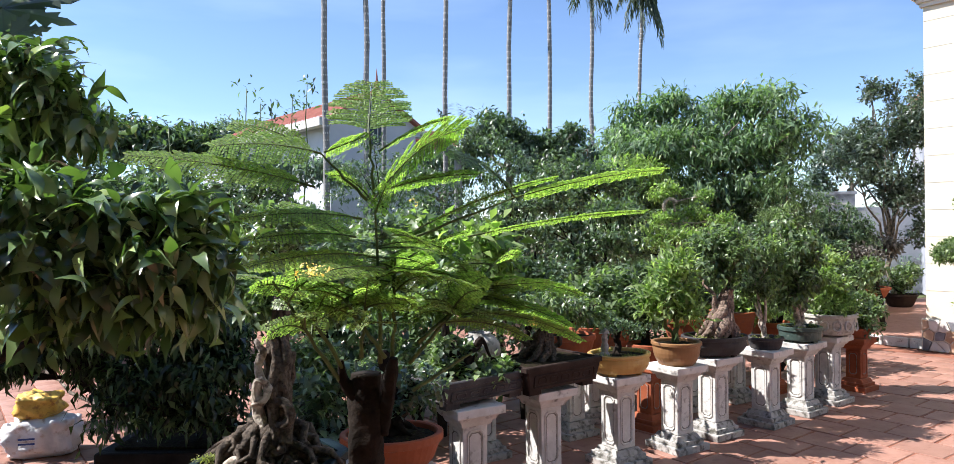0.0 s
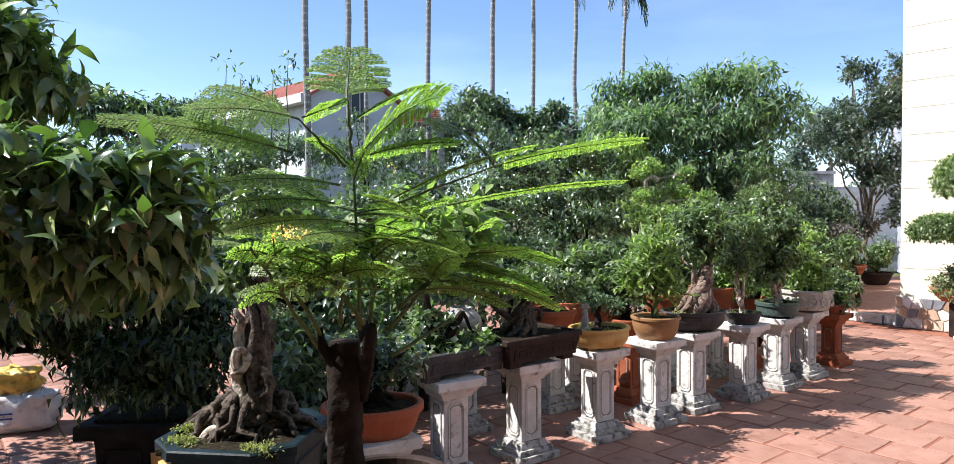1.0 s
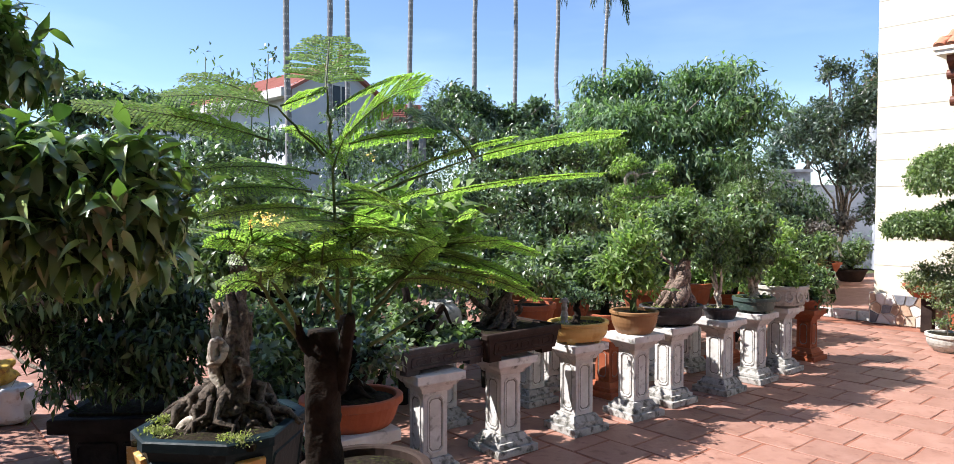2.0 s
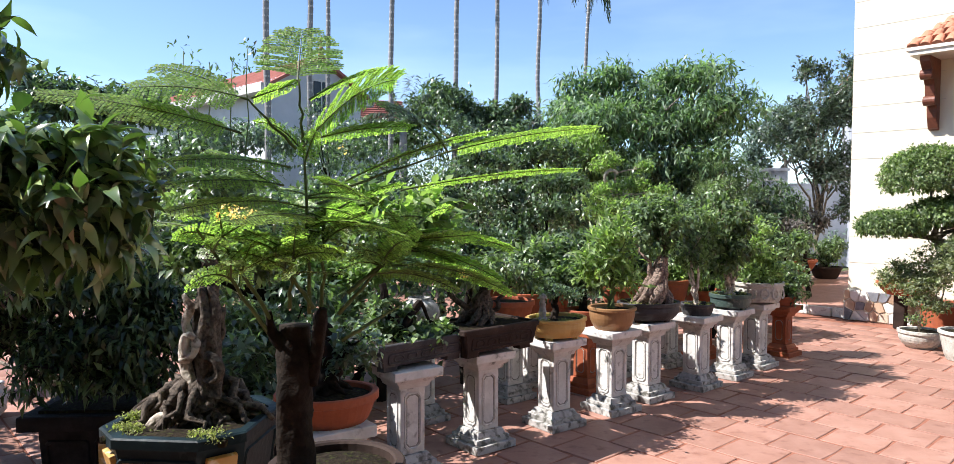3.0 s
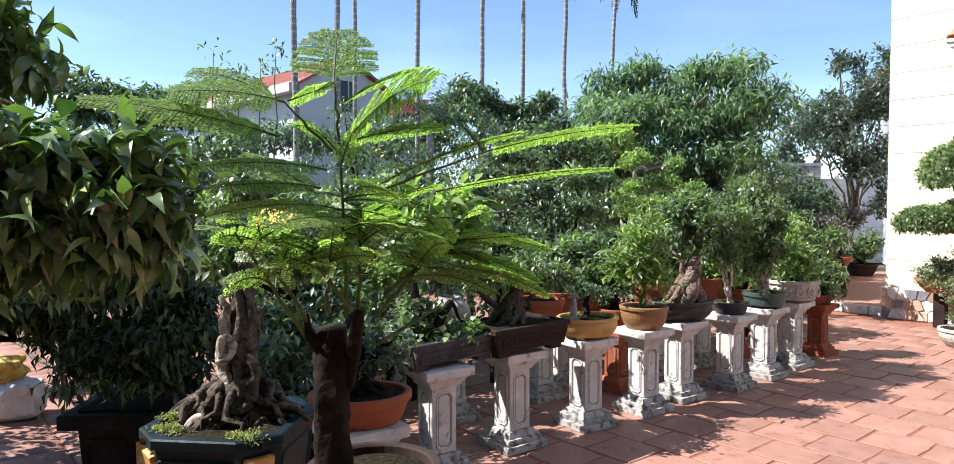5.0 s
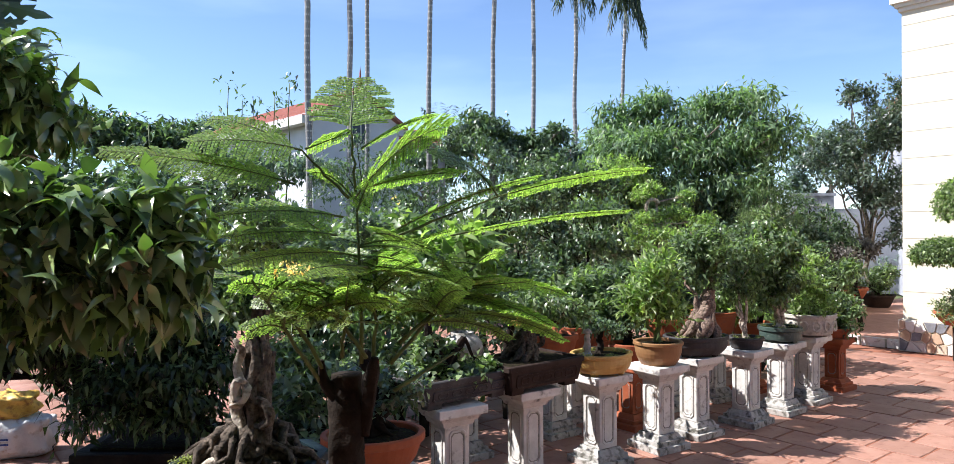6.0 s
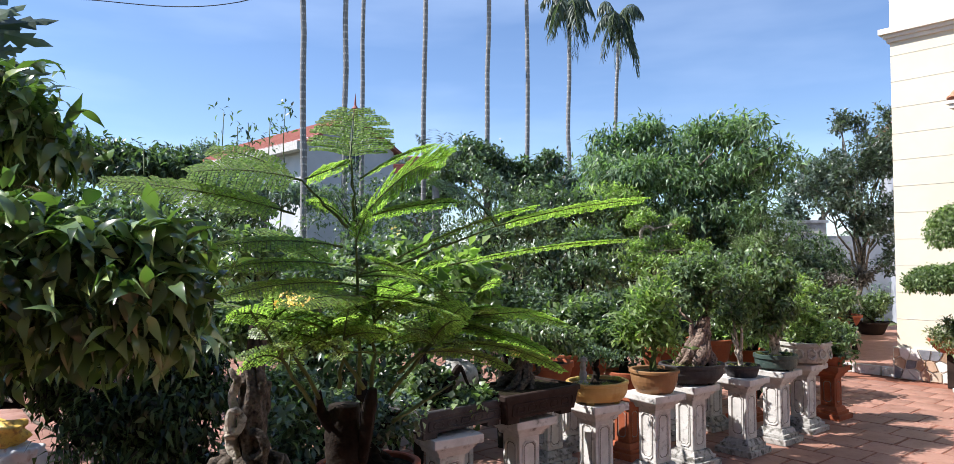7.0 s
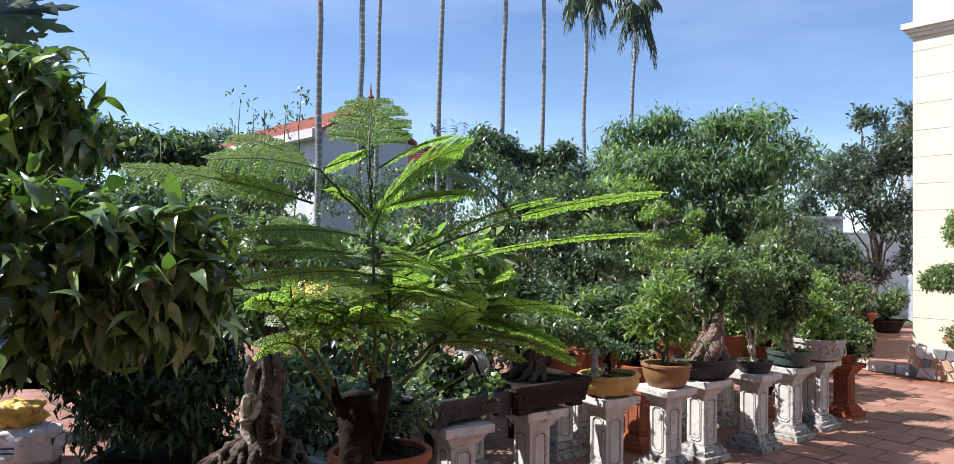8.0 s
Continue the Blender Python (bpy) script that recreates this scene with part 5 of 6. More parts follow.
bonsai("potted_shrub", "low green shrub in a terracotta bowl", (2.99, 6.86, 0.54), (((3.0, 6.86, 0.72), 0.8),), 0.014, M_STEM,
       [(3.090, 6.850, 0.710, 0.141, 0.141, 0.141), (3.000, 6.900, 0.760, 0.118, 0.118, 0.154), (3.040, 6.800, 0.580, 0.140, 0.140, 0.082)], L_MID, 1500, 0.055, 0.4, 109, roots=3, spread=0.03)
bonsai("bonsai", "bonsai with small dark leaves in a terracotta pot", (-0.47, 2.9, S0), (((-0.5, 2.92, 1.0), 0.9), ((-0.4, 2.88, 0.85), 0.5)), 0.035, M_DARKBARK,
       [(-0.410, 2.900, 0.820, 0.107, 0.107, 0.072), (-0.340, 2.900, 0.890, 0.095, 0.095, 0.060), (-0.510, 3.000, 0.870, 0.099, 0.099, 0.099)], L_DARK, 900, 0.04, 0.5, 110, droop=0.2)

# ---- second row and hedge ----
HEDGE = (
    ("clipped_shrub", "dense dark bonsai shrub behind the pedestals", L_DARK, 2814, 0.065, [(0.14, 5.90, 0.99, 0.28, 0.25, 0.23), (-0.06, 6.00, 1.09, 0.26, 0.23, 0.20)], (0.0, 5.7)),
    ("clipped_shrub", "dense green bonsai shrub in the second row", L_MID, 2814, 0.072, [(0.53, 5.70, 0.95, 0.23, 0.21, 0.18), (0.73, 5.80, 0.99, 0.20, 0.20, 0.20)], (0.5, 5.72)),
    ("potted_shrub", "fine-leaved light green shrub in the second row", L_MID, 2592, 0.065, [(0.75, 5.55, 0.85, 0.19, 0.16, 0.12), (0.930, 5.600, 0.860, 0.143, 0.143, 0.124)], (0.93, 5.52)),
    ("clipped_shrub", "dense dark bonsai shrub in the second row", L_DARK, 2666, 0.072, [(1.00, 6.30, 1.06, 0.24, 0.22, 0.19), (1.36, 6.20, 0.95, 0.21, 0.21, 0.21)], (1.33, 6.1)),
    ("clipped_shrub", "leafy green shrub in the second row", L_LIME, 2666, 0.072, [(1.78, 6.60, 0.86, 0.23, 0.23, 0.23), (1.97, 6.50, 0.81, 0.20, 0.19, 0.19)], (1.78, 6.42)),
    ("potted_shrub", "leafy shrub behind the white drum pot", L_LIME, 1925, 0.072, [(2.46, 6.80, 0.86, 0.23, 0.22, 0.20)], (2.2, 6.75)),
    ("cloud_bonsai", "dark cloud-pruned tree with flat leaf pads", L_DARK, 5185, 0.065, [(0.76, 7.20, 1.38, 0.37, 0.24, 0.11), (0.45, 7.20, 1.23, 0.37, 0.24, 0.11), (0.34, 7.30, 1.51, 0.34, 0.22, 0.10), (0.85, 7.40, 1.63, 0.38, 0.25, 0.11), (0.57, 7.10, 1.05, 0.43, 0.26, 0.10)], (0.9, 7.3)),
    ("cloud_bonsai", "dark cloud-pruned tree with layered pads", L_DARK, 4444, 0.065, [(-0.11, 7.60, 1.71, 0.39, 0.25, 0.12), (-0.36, 7.40, 1.46, 0.38, 0.25, 0.13), (0.09, 7.80, 1.92, 0.37, 0.24, 0.11), (-0.48, 7.20, 1.15, 0.40, 0.26, 0.12)], (-0.3, 7.5)),
    ("cloud_bonsai", "green cloud-pruned tree with layered pads", L_DARK, 3703, 0.072, [(0.82, 8.60, 2.00, 0.45, 0.31, 0.18), (0.37, 8.60, 1.82, 0.37, 0.26, 0.15), (0.61, 8.80, 2.20, 0.34, 0.25, 0.15)], (0.9, 8.7)),
    ("hedge_shrub", "dark broad shrub in the shade of the garden", L_DARK, 3703, 0.091, [(-0.76, 6.60, 1.40, 0.40, 0.34, 0.28), (-1.25, 6.80, 1.47, 0.41, 0.34, 0.26), (-0.92, 6.20, 1.04, 0.37, 0.32, 0.26)], (-1.1, 6.6)),
    ("hedge_shrub", "yellow-green broad-leaved shrub behind the feathery tree", L_LIME, 1333, 0.143, [(-0.34, 5.20, 1.23, 0.22, 0.22, 0.24), (-0.56, 5.20, 1.19, 0.20, 0.20, 0.20), (-0.730, 5.400, 1.360, 0.138, 0.138, 0.161)], (-0.6, 5.2)),
    ("hedge_shrub", "leafy shrub behind the knotted tree", L_MID, 3703, 0.091, [(-1.53, 5.60, 1.23, 0.33, 0.30, 0.26), (-2.04, 5.80, 1.48, 0.35, 0.30, 0.25), (-1.42, 5.20, 0.84, 0.26, 0.24, 0.22)], (-1.7, 5.4)),
    ("hedge_shrub", "dark shrub at the garden's edge", L_DARK, 3703, 0.104, [(-3.17, 7.00, 1.68, 0.42, 0.36, 0.30), (-3.89, 7.20, 1.69, 0.43, 0.40, 0.37), (-2.92, 7.60, 1.89, 0.39, 0.33, 0.26), (-4.33, 7.00, 1.51, 0.36, 0.36, 0.36)], (-3.4, 7)),
    ("hedge_shrub", "bright green shrub with small leaves behind the knotted tree", L_LIME, 4600, 0.055, [(-1.17, 4.20, 1.10, 0.16, 0.13, 0.11), (-1.55, 4.00, 1.13, 0.15, 0.13, 0.10), (-1.44, 4.30, 1.14, 0.16, 0.13, 0.10), (-0.90, 4.40, 1.05, 0.17, 0.14, 0.11), (-0.60, 4.40, 1.01, 0.17, 0.14, 0.11)], (-1.2, 4.3)),
    ("hedge_shrub", "leafy green shrub between the knotted tree and the pots", L_MID, 2600, 0.055, [(-1.020, 3.700, 0.740, 0.139, 0.139, 0.185), (-0.790, 3.900, 0.630, 0.131, 0.131, 0.163)], (-0.95, 3.9)),
    ("path_shrub", "low green shrub in the wide terracotta bowl", L_MID, 2370, 0.078, [(3.96, 8.90, 0.93, 0.25, 0.21, 0.17), (4.05, 9.25, 0.80, 0.22, 0.20, 0.19), (3.80, 9.30, 0.98, 0.20, 0.20, 0.20)], (4.0, 9.1)),
    ("path_shrub", "low shrub in the brown pot by the path", L_MID, 1900, 0.075, [(6.47, 12.98, 0.62, 0.25, 0.25, 0.27), (6.25, 12.98, 0.48, 0.29, 0.25, 0.20)], (6.37, 12.98)),
    ("path_shrub", "dusty purple-grey shrub by the wall", L_PURPLE, 1629, 0.078, [(4.53, 10.20, 1.09, 0.26, 0.22, 0.18), (5.16, 11.00, 1.15, 0.25, 0.22, 0.19)], (4.9, 10.4)),
    ("path_shrub", "dark layered shrub before the grey wall", L_DARK, 2962, 0.078, [(4.30, 10.50, 1.36, 0.32, 0.21, 0.11), (4.57, 10.50, 1.26, 0.32, 0.21, 0.11), (3.93, 10.00, 1.15, 0.35, 0.26, 0.17)], (4.4, 10.6)),
    ("low_shrub", "low dark shrub between the pedestals and the hedge", L_DARK, 2962, 0.091, [(0.4, 6.9, 0.45, 0.6, 0.4, 0.45), (1.2, 7.1, 0.5, 0.6, 0.4, 0.5)], (0.8, 7.0)),
    ("low_shrub", "low leafy shrub in the shade behind the pots", L_MID, 2962, 0.091, [(2.2, 7.5, 0.55, 0.6, 0.4, 0.5), (3.0, 7.9, 0.5, 0.5, 0.4, 0.5)], (2.6, 7.7)),
    ("low_shrub", "low dark shrub in the shade of the feathery tree", L_DARK, 2962, 0.091, [(-0.9, 5.6, 0.35, 0.6, 0.4, 0.35), (-1.4, 5.0, 0.4, 0.6, 0.4, 0.4), (-0.2, 6.3, 0.4, 0.5, 0.4, 0.4)], (-0.8, 5.4)),
    ("low_shrub", "low dark shrub beside the carved planter", L_DARK, 2592, 0.078, [(-0.95, 3.5, 0.45, 0.35, 0.3, 0.4), (-1.1, 4.1, 0.6, 0.5, 0.3, 0.5)], (-1.0, 3.8)),
    # tall bushes out of view, added to darken the left side
    ("tall_shrub", "unseen tall bush added for shade at the terrace edge", L_DARK, 5185, 0.117, [(-3.9, 3.0, 1.3, 0.8, 0.8, 0.8), (-4.2, 2.2, 0.9, 0.8, 0.8, 0.8), (-4.0, 3.9, 1.4, 0.7, 0.7, 0.6), (-4.4, 2.6, 1.8, 0.5, 0.5, 0.4)], (-3.9, 2.9)),
    ("tall_shrub", "unseen tall bush added for shade at the terrace corner", L_DARK, 3703, 0.117, [(-3.4, 1.2, 1.1, 0.7, 0.7, 0.8), (-3.6, 0.6, 1.7, 0.6, 0.6, 0.6)], (-3.5, 1.0)),
    ("hedge_shrub", "leafy shrub crowding behind the slate tray", L_DARK, 3111, 0.078, [(-1.0, 4.6, 0.8, 0.4, 0.35, 0.4), (-0.55, 4.95, 0.95, 0.4, 0.35, 0.35), (-1.3, 5.0, 1.1, 0.4, 0.35, 0.35)], (-0.95, 4.8)),
    # out of view, added to shade the big bush and knotted tree
    ("shade_tree", "unseen leafy tree added to shade the terrace side", L_DARK, 8200, 0.156, [(-3.7, 3.0, 2.7, 0.75, 0.6, 0.6), (-3.6, 3.7, 2.9, 0.7, 0.6, 0.6), (-4.3, 3.3, 3.3, 0.8, 0.7, 0.6), (-4.2, 4.4, 2.8, 0.7, 0.6, 0.6), (-3.3, 2.5, 3.95, 0.45, 0.3, 0.3), (-3.45, 2.7, 3.4, 0.6, 0.45, 0.5)], (-4.2, 3.3)),
    ("hedge_shrub", "dense green shrub below the large tree", L_DARK, 5185, 0.091, [(1.76, 9.40, 1.43, 0.65, 0.51, 0.37), (2.52, 9.20, 1.26, 0.56, 0.46, 0.36), (2.95, 9.70, 1.2, 0.4, 0.36, 0.3), (1.17, 9.20, 1.28, 0.48, 0.42, 0.36)], (2.6, 9.6)),
)
for i, (name, label, mat, n, ln, bl, at_) in enumerate(HEDGE):
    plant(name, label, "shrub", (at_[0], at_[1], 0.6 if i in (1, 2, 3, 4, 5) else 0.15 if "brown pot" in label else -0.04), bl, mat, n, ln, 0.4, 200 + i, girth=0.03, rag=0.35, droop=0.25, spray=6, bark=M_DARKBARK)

bonsai("cloud_bonsai", "pale-trunked cloud bonsai with yellow-green pads", (1.75, 8.35, 0.0), (((1.72, 8.38, 1.55), 1.0), ((1.66, 8.38, 1.8), 0.6)), 0.03, M_PALEBARK,
       [(1.59, 8.40, 1.94, 0.16, 0.12, 0.07), (1.480, 8.400, 1.880, 0.130, 0.130, 0.058), (2.010, 8.400, 1.870, 0.109, 0.109, 0.058), (1.58, 8.35, 1.61, 0.20, 0.13, 0.06), (1.88, 8.40, 1.66, 0.17, 0.12, 0.07), (2.17, 8.30, 1.58, 0.20, 0.14, 0.07), (1.36, 8.30, 1.52, 0.21, 0.14, 0.07), (1.76, 8.20, 1.43, 0.32, 0.20, 0.08), (2.15, 8.20, 1.35, 0.28, 0.19, 0.10), (1.41, 8.20, 1.33, 0.28, 0.18, 0.08)],
       L_LIME, 6500, 0.05, 0.4, 120, droop=0.15, spray=6, rag=0.3)
bm = add_tube(bmesh.new(), [Vector((1.61, 8.30, 1.74)) + Vector((0.08 * math.cos(s * 0.42), 0, 0.09 * math.sin(s * 0.42))) for s in range(1, 10)], [0.012, 0.018, 0.022, 0.024, 0.024, 0.023, 0.021, 0.019, 0.018], 10)
hook = part("hooked_branch", bm, M_PALEBARK, bpy.data.objects["cloud_bonsai.003"] if "cloud_bonsai.003" in bpy.data.objects else None, "bare pale hooked branch", smooth=True)

# ---- topiary and pots by the house wall ----
topi = thing("topiary_tree", "cloud-pruned topiary with clipped green pads", "topiary")
T0 = Vector((5.81, 7.47, 0.00))
pads = [(4.66, 7.30, 1.73, 0.46, 0.38, 0.30), (4.80, 7.20, 1.34, 0.41, 0.29, 0.17), (4.21, 7.20, 1.23, 0.31, 0.22, 0.14), (5.06, 7.10, 1.38, 0.37, 0.30, 0.24), (4.91, 7.00, 1.03, 0.24, 0.19, 0.14)]
bm = bmesh.new()
fork = Vector((4.62, 7.20, 1.11))
rugged(bm, bent(T0, fork, 7, 0.06, 3), [0.05, 0.046, 0.042, 0.04, 0.038, 0.035, 0.032, 0.03], 3, 0.15)
part("trunk", bm, M_BARK, topi, smooth=True)
for i, b in enumerate(pads):
    part("branch", add_tube(bmesh.new(), bent(fork, Vector(b[:3]) - Vector((0, 0, b[5] * 0.5)), 6, 0.05, i + 9), [0.03 - 0.003 * j for j in range(7)], 7, 0.1, i), M_BARK, topi, smooth=True)
    b = (b[0], b[1], b[2], b[3], b[3], b[5])
    crown("leaf_pad", topi, L_CUT, [b, (b[0], b[1], b[2], b[3] * 0.7, b[4] * 0.7, b[5] * 0.7)], 15000 if i == 0 else 9500, 0.040, 0.45, 300 + i, droop=0.6, rag=0.03, inner=0.05, spray=4, clumps=0)
plant("potted_shrub", "airy small-leaved shrub in the terracotta pot", "shrub", (5.02, 7.55, 0.34), [(4.44, 7.20, 0.68, 0.27, 0.24, 0.21), (4.31, 7.30, 0.71, 0.19, 0.16, 0.14), (4.65, 7.20, 0.84, 0.25, 0.22, 0.19), (4.43, 7.00, 0.49, 0.22, 0.17, 0.13), (4.60, 6.90, 0.74, 0.26, 0.26, 0.26), (4.65, 6.90, 0.98, 0.24, 0.22, 0.21)], L_OLIVE, 9500, 0.04, 0.45, 310, girth=0.014, rag=0.6, droop=-0.1, spray=6)
plant("potted_shrub", "wispy seedling in the white bowl", "shrub", (4.52, 7.18, 0.00), [(4.290, 6.900, 0.340, 0.118, 0.118, 0.059)], L_MID, 160, 0.04, 0.4, 311, girth=0.006, rag=0.7)

# ---- big bush, knotted tree ----
plant("drooping_bush", "large bush with drooping narrow leaves, shade in their colour", "shrub", (-1.4, 3.55, 0.47),
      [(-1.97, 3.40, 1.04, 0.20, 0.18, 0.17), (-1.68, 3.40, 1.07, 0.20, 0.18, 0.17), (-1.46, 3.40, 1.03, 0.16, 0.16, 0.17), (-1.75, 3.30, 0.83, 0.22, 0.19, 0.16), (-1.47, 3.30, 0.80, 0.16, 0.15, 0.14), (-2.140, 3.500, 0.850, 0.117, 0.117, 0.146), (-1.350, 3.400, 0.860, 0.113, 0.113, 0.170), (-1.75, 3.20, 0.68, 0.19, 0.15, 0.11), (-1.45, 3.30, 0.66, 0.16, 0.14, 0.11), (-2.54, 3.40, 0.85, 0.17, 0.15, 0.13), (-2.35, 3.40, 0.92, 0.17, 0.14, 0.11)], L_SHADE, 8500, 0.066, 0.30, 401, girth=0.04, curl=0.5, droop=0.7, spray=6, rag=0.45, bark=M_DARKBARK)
plant("drooping_bush", "green bush with narrow leaves behind the sacks", "shrub", (-2.6, 4.9, -0.04), [(-3.35, 5.35, 0.52, 0.21, 0.21, 0.25), (-3.45, 5.35, 0.99, 0.21, 0.21, 0.21), (-2.72, 4.95, 0.39, 0.16, 0.16, 0.20), (-3.75, 5.35, 0.69, 0.25, 0.25, 0.33), (-2.04, 2.90, 1.15, 0.17, 0.14, 0.12), (-1.84, 3.00, 1.11, 0.17, 0.15, 0.12), (-3.95, 5.30, 0.49, 0.26, 0.19, 0.13), (-4.0, 5.30, 0.65, 0.22, 0.22, 0.22), (-2.38, 4.45, 0.40, 0.28, 0.2, 0.3), (-2.0, 4.2, 0.42, 0.3, 0.2, 0.32)], L_MID, 8000, 0.07, 0.28, 402, girth=0.03, droop=0.5, spray=6, rag=0.4)

K0 = Vector((-0.68, 2.18, 0.81))
kn = thing("knotted_bonsai", "thick knotted bonsai with exposed root mass in a blue tray", "bonsai")
gnarled(kn, K0, (((-0.66, 2.22, 1.31), 1.0), ((-0.635, 2.23, 1.12), 0.7)), 0.036, 77, M_KNOT, 14, 0.12, 0.4)
BURLS = (((-0.69, 2.13, 0.86), (-0.68, 2.13, 0.91), (-0.70, 2.14, 0.96), (-0.70, 2.13, 1.02), (-0.69, 2.14, 1.05), 0.016),
         ((-0.67, 2.11, 0.99), (-0.69, 2.10, 1.01), (-0.69, 2.10, 1.04), (-0.68, 2.10, 1.06), (-0.66, 2.11, 1.05), 0.013),
         ((-0.66, 2.12, 1.05), (-0.66, 2.10, 1.01), (-0.69, 2.10, 0.99), (-0.70, 2.11, 0.99), (-0.71, 2.12, 1.01), 0.011),
         ((-0.69, 2.14, 1.05), (-0.70, 2.14, 1.09), (-0.69, 2.15, 1.13), (-0.70, 2.15, 1.15), (-0.71, 2.15, 1.17), 0.011),
         ((-0.67, 2.12, 0.88), (-0.70, 2.11, 0.85), (-0.74, 2.10, 0.83), (-0.77, 2.09, 0.82), (-0.79, 2.08, 0.80), 0.014),
         ((-0.64, 2.12, 1.00), (-0.60, 2.10, 0.99), (-0.59, 2.10, 0.95), (-0.62, 2.10, 0.93), (-0.64, 2.12, 0.95), 0.013),
         ((-0.62, 2.12, 0.88), (-0.61, 2.13, 0.96), (-0.63, 2.14, 1.05), (-0.62, 2.15, 1.12), (-0.64, 2.16, 1.19), 0.022),
         ((-0.65, 2.12, 0.85), (-0.64, 2.12, 0.93), (-0.65, 2.13, 1.02), (-0.64, 2.14, 1.10), (-0.66, 2.15, 1.19), 0.024))
for i, row in enumerate(BURLS):
    r = row[-1]
    # pale bark on the left burls paints the trunk's sunlit edge
    pale = i < 5
    part("burl", rugged(bmesh.new(), [Vector(p) for p in row[:-1]], [r * (1.15, 0.9, 1.1, 0.85, 0.4)[j] for j in range(5)], 50 + i, 0.35, 16, 26), M_PALEBARK if pale else M_KNOT, kn, "twisted wood, sunlit side in pale bark" if pale else "", smooth=True)
bm = bmesh.new()
rg = random.Random(9)
for i in range(110):
    a_ = rg.uniform(0, 6.28)
    l_ = rg.uniform(0.08, 0.19)
    p = K0 + Vector((math.cos(a_) * 0.05, math.sin(a_) * 0.05, rg.uniform(0.02, 0.13)))
    q = K0 + Vector((math.cos(a_) * l_ * 1.2, math.sin(a_) * l_ * 0.85, -0.005))
    add_tube(bm, bent(p, q, 5, 0.034, i), [k * (0.6 + 0.09 * (i % 9)) for k in (0.016, 0.015, 0.013, 0.011, 0.009, 0.005)], 6, 0.3, i)
tagged(part("root_mass", bm, M_KNOT, kn, "tangled exposed roots", smooth=True), kind="stuff")
crown("crown", kn, L_MID, [(-0.730, 2.300, 1.270, 0.111, 0.111, 0.052), (-0.630, 2.400, 1.280, 0.117, 0.117, 0.074), (-0.750, 2.500, 1.340, 0.122, 0.122, 0.051), (-0.610, 2.500, 1.220, 0.081, 0.081, 0.061)], 4200, 0.04, 0.42, 410, droop=0.3, spray=5)
for i, (x, y, r) in enumerate(((-0.86, 2.13, 0.045), (-0.82, 2.02, 0.05), (-0.56, 1.98, 0.05), (-0.52, 2.2, 0.04), (-0.83, 2.28, 0.05))):
    v, f = crown_arrays([(x * 0.9 - 0.07, y, 0.81, r, r * 0.7, 0.012)], 420, 0.012, 0.4, 420 + i, droop=-0.4, spray=6)
    part("moss", mesh_from("moss", v, f, L_MOSS), L_MOSS, kn, "yellow-green moss tuft")

# ---- feathery tree in the foreground ----
FT = Vector((-0.285, 1.77, 0.77))
ft = thing("feathery_tree", "small pot-grown tree with feathery light green fronds", "tree")
part("trunk", rugged(bmesh.new(), [FT - Vector((0, 0, 0.02)), (-0.288, 1.770, 0.896), (-0.285, 1.770, 1.039), (-0.283, 1.770, 1.149)], [0.046, 0.039, 0.041, 0.036], 4, 0.2, 22, 40), M_DARKBARK, ft, "dark sawn-off trunk, shade painted into its bark", smooth=True)
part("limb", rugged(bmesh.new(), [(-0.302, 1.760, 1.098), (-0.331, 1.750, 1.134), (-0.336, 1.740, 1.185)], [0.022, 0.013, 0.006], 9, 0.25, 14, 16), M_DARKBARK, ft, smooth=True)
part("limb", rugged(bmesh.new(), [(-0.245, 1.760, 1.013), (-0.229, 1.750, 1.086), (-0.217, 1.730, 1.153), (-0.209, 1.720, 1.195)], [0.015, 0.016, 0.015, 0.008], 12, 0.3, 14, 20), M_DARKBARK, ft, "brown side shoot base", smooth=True)


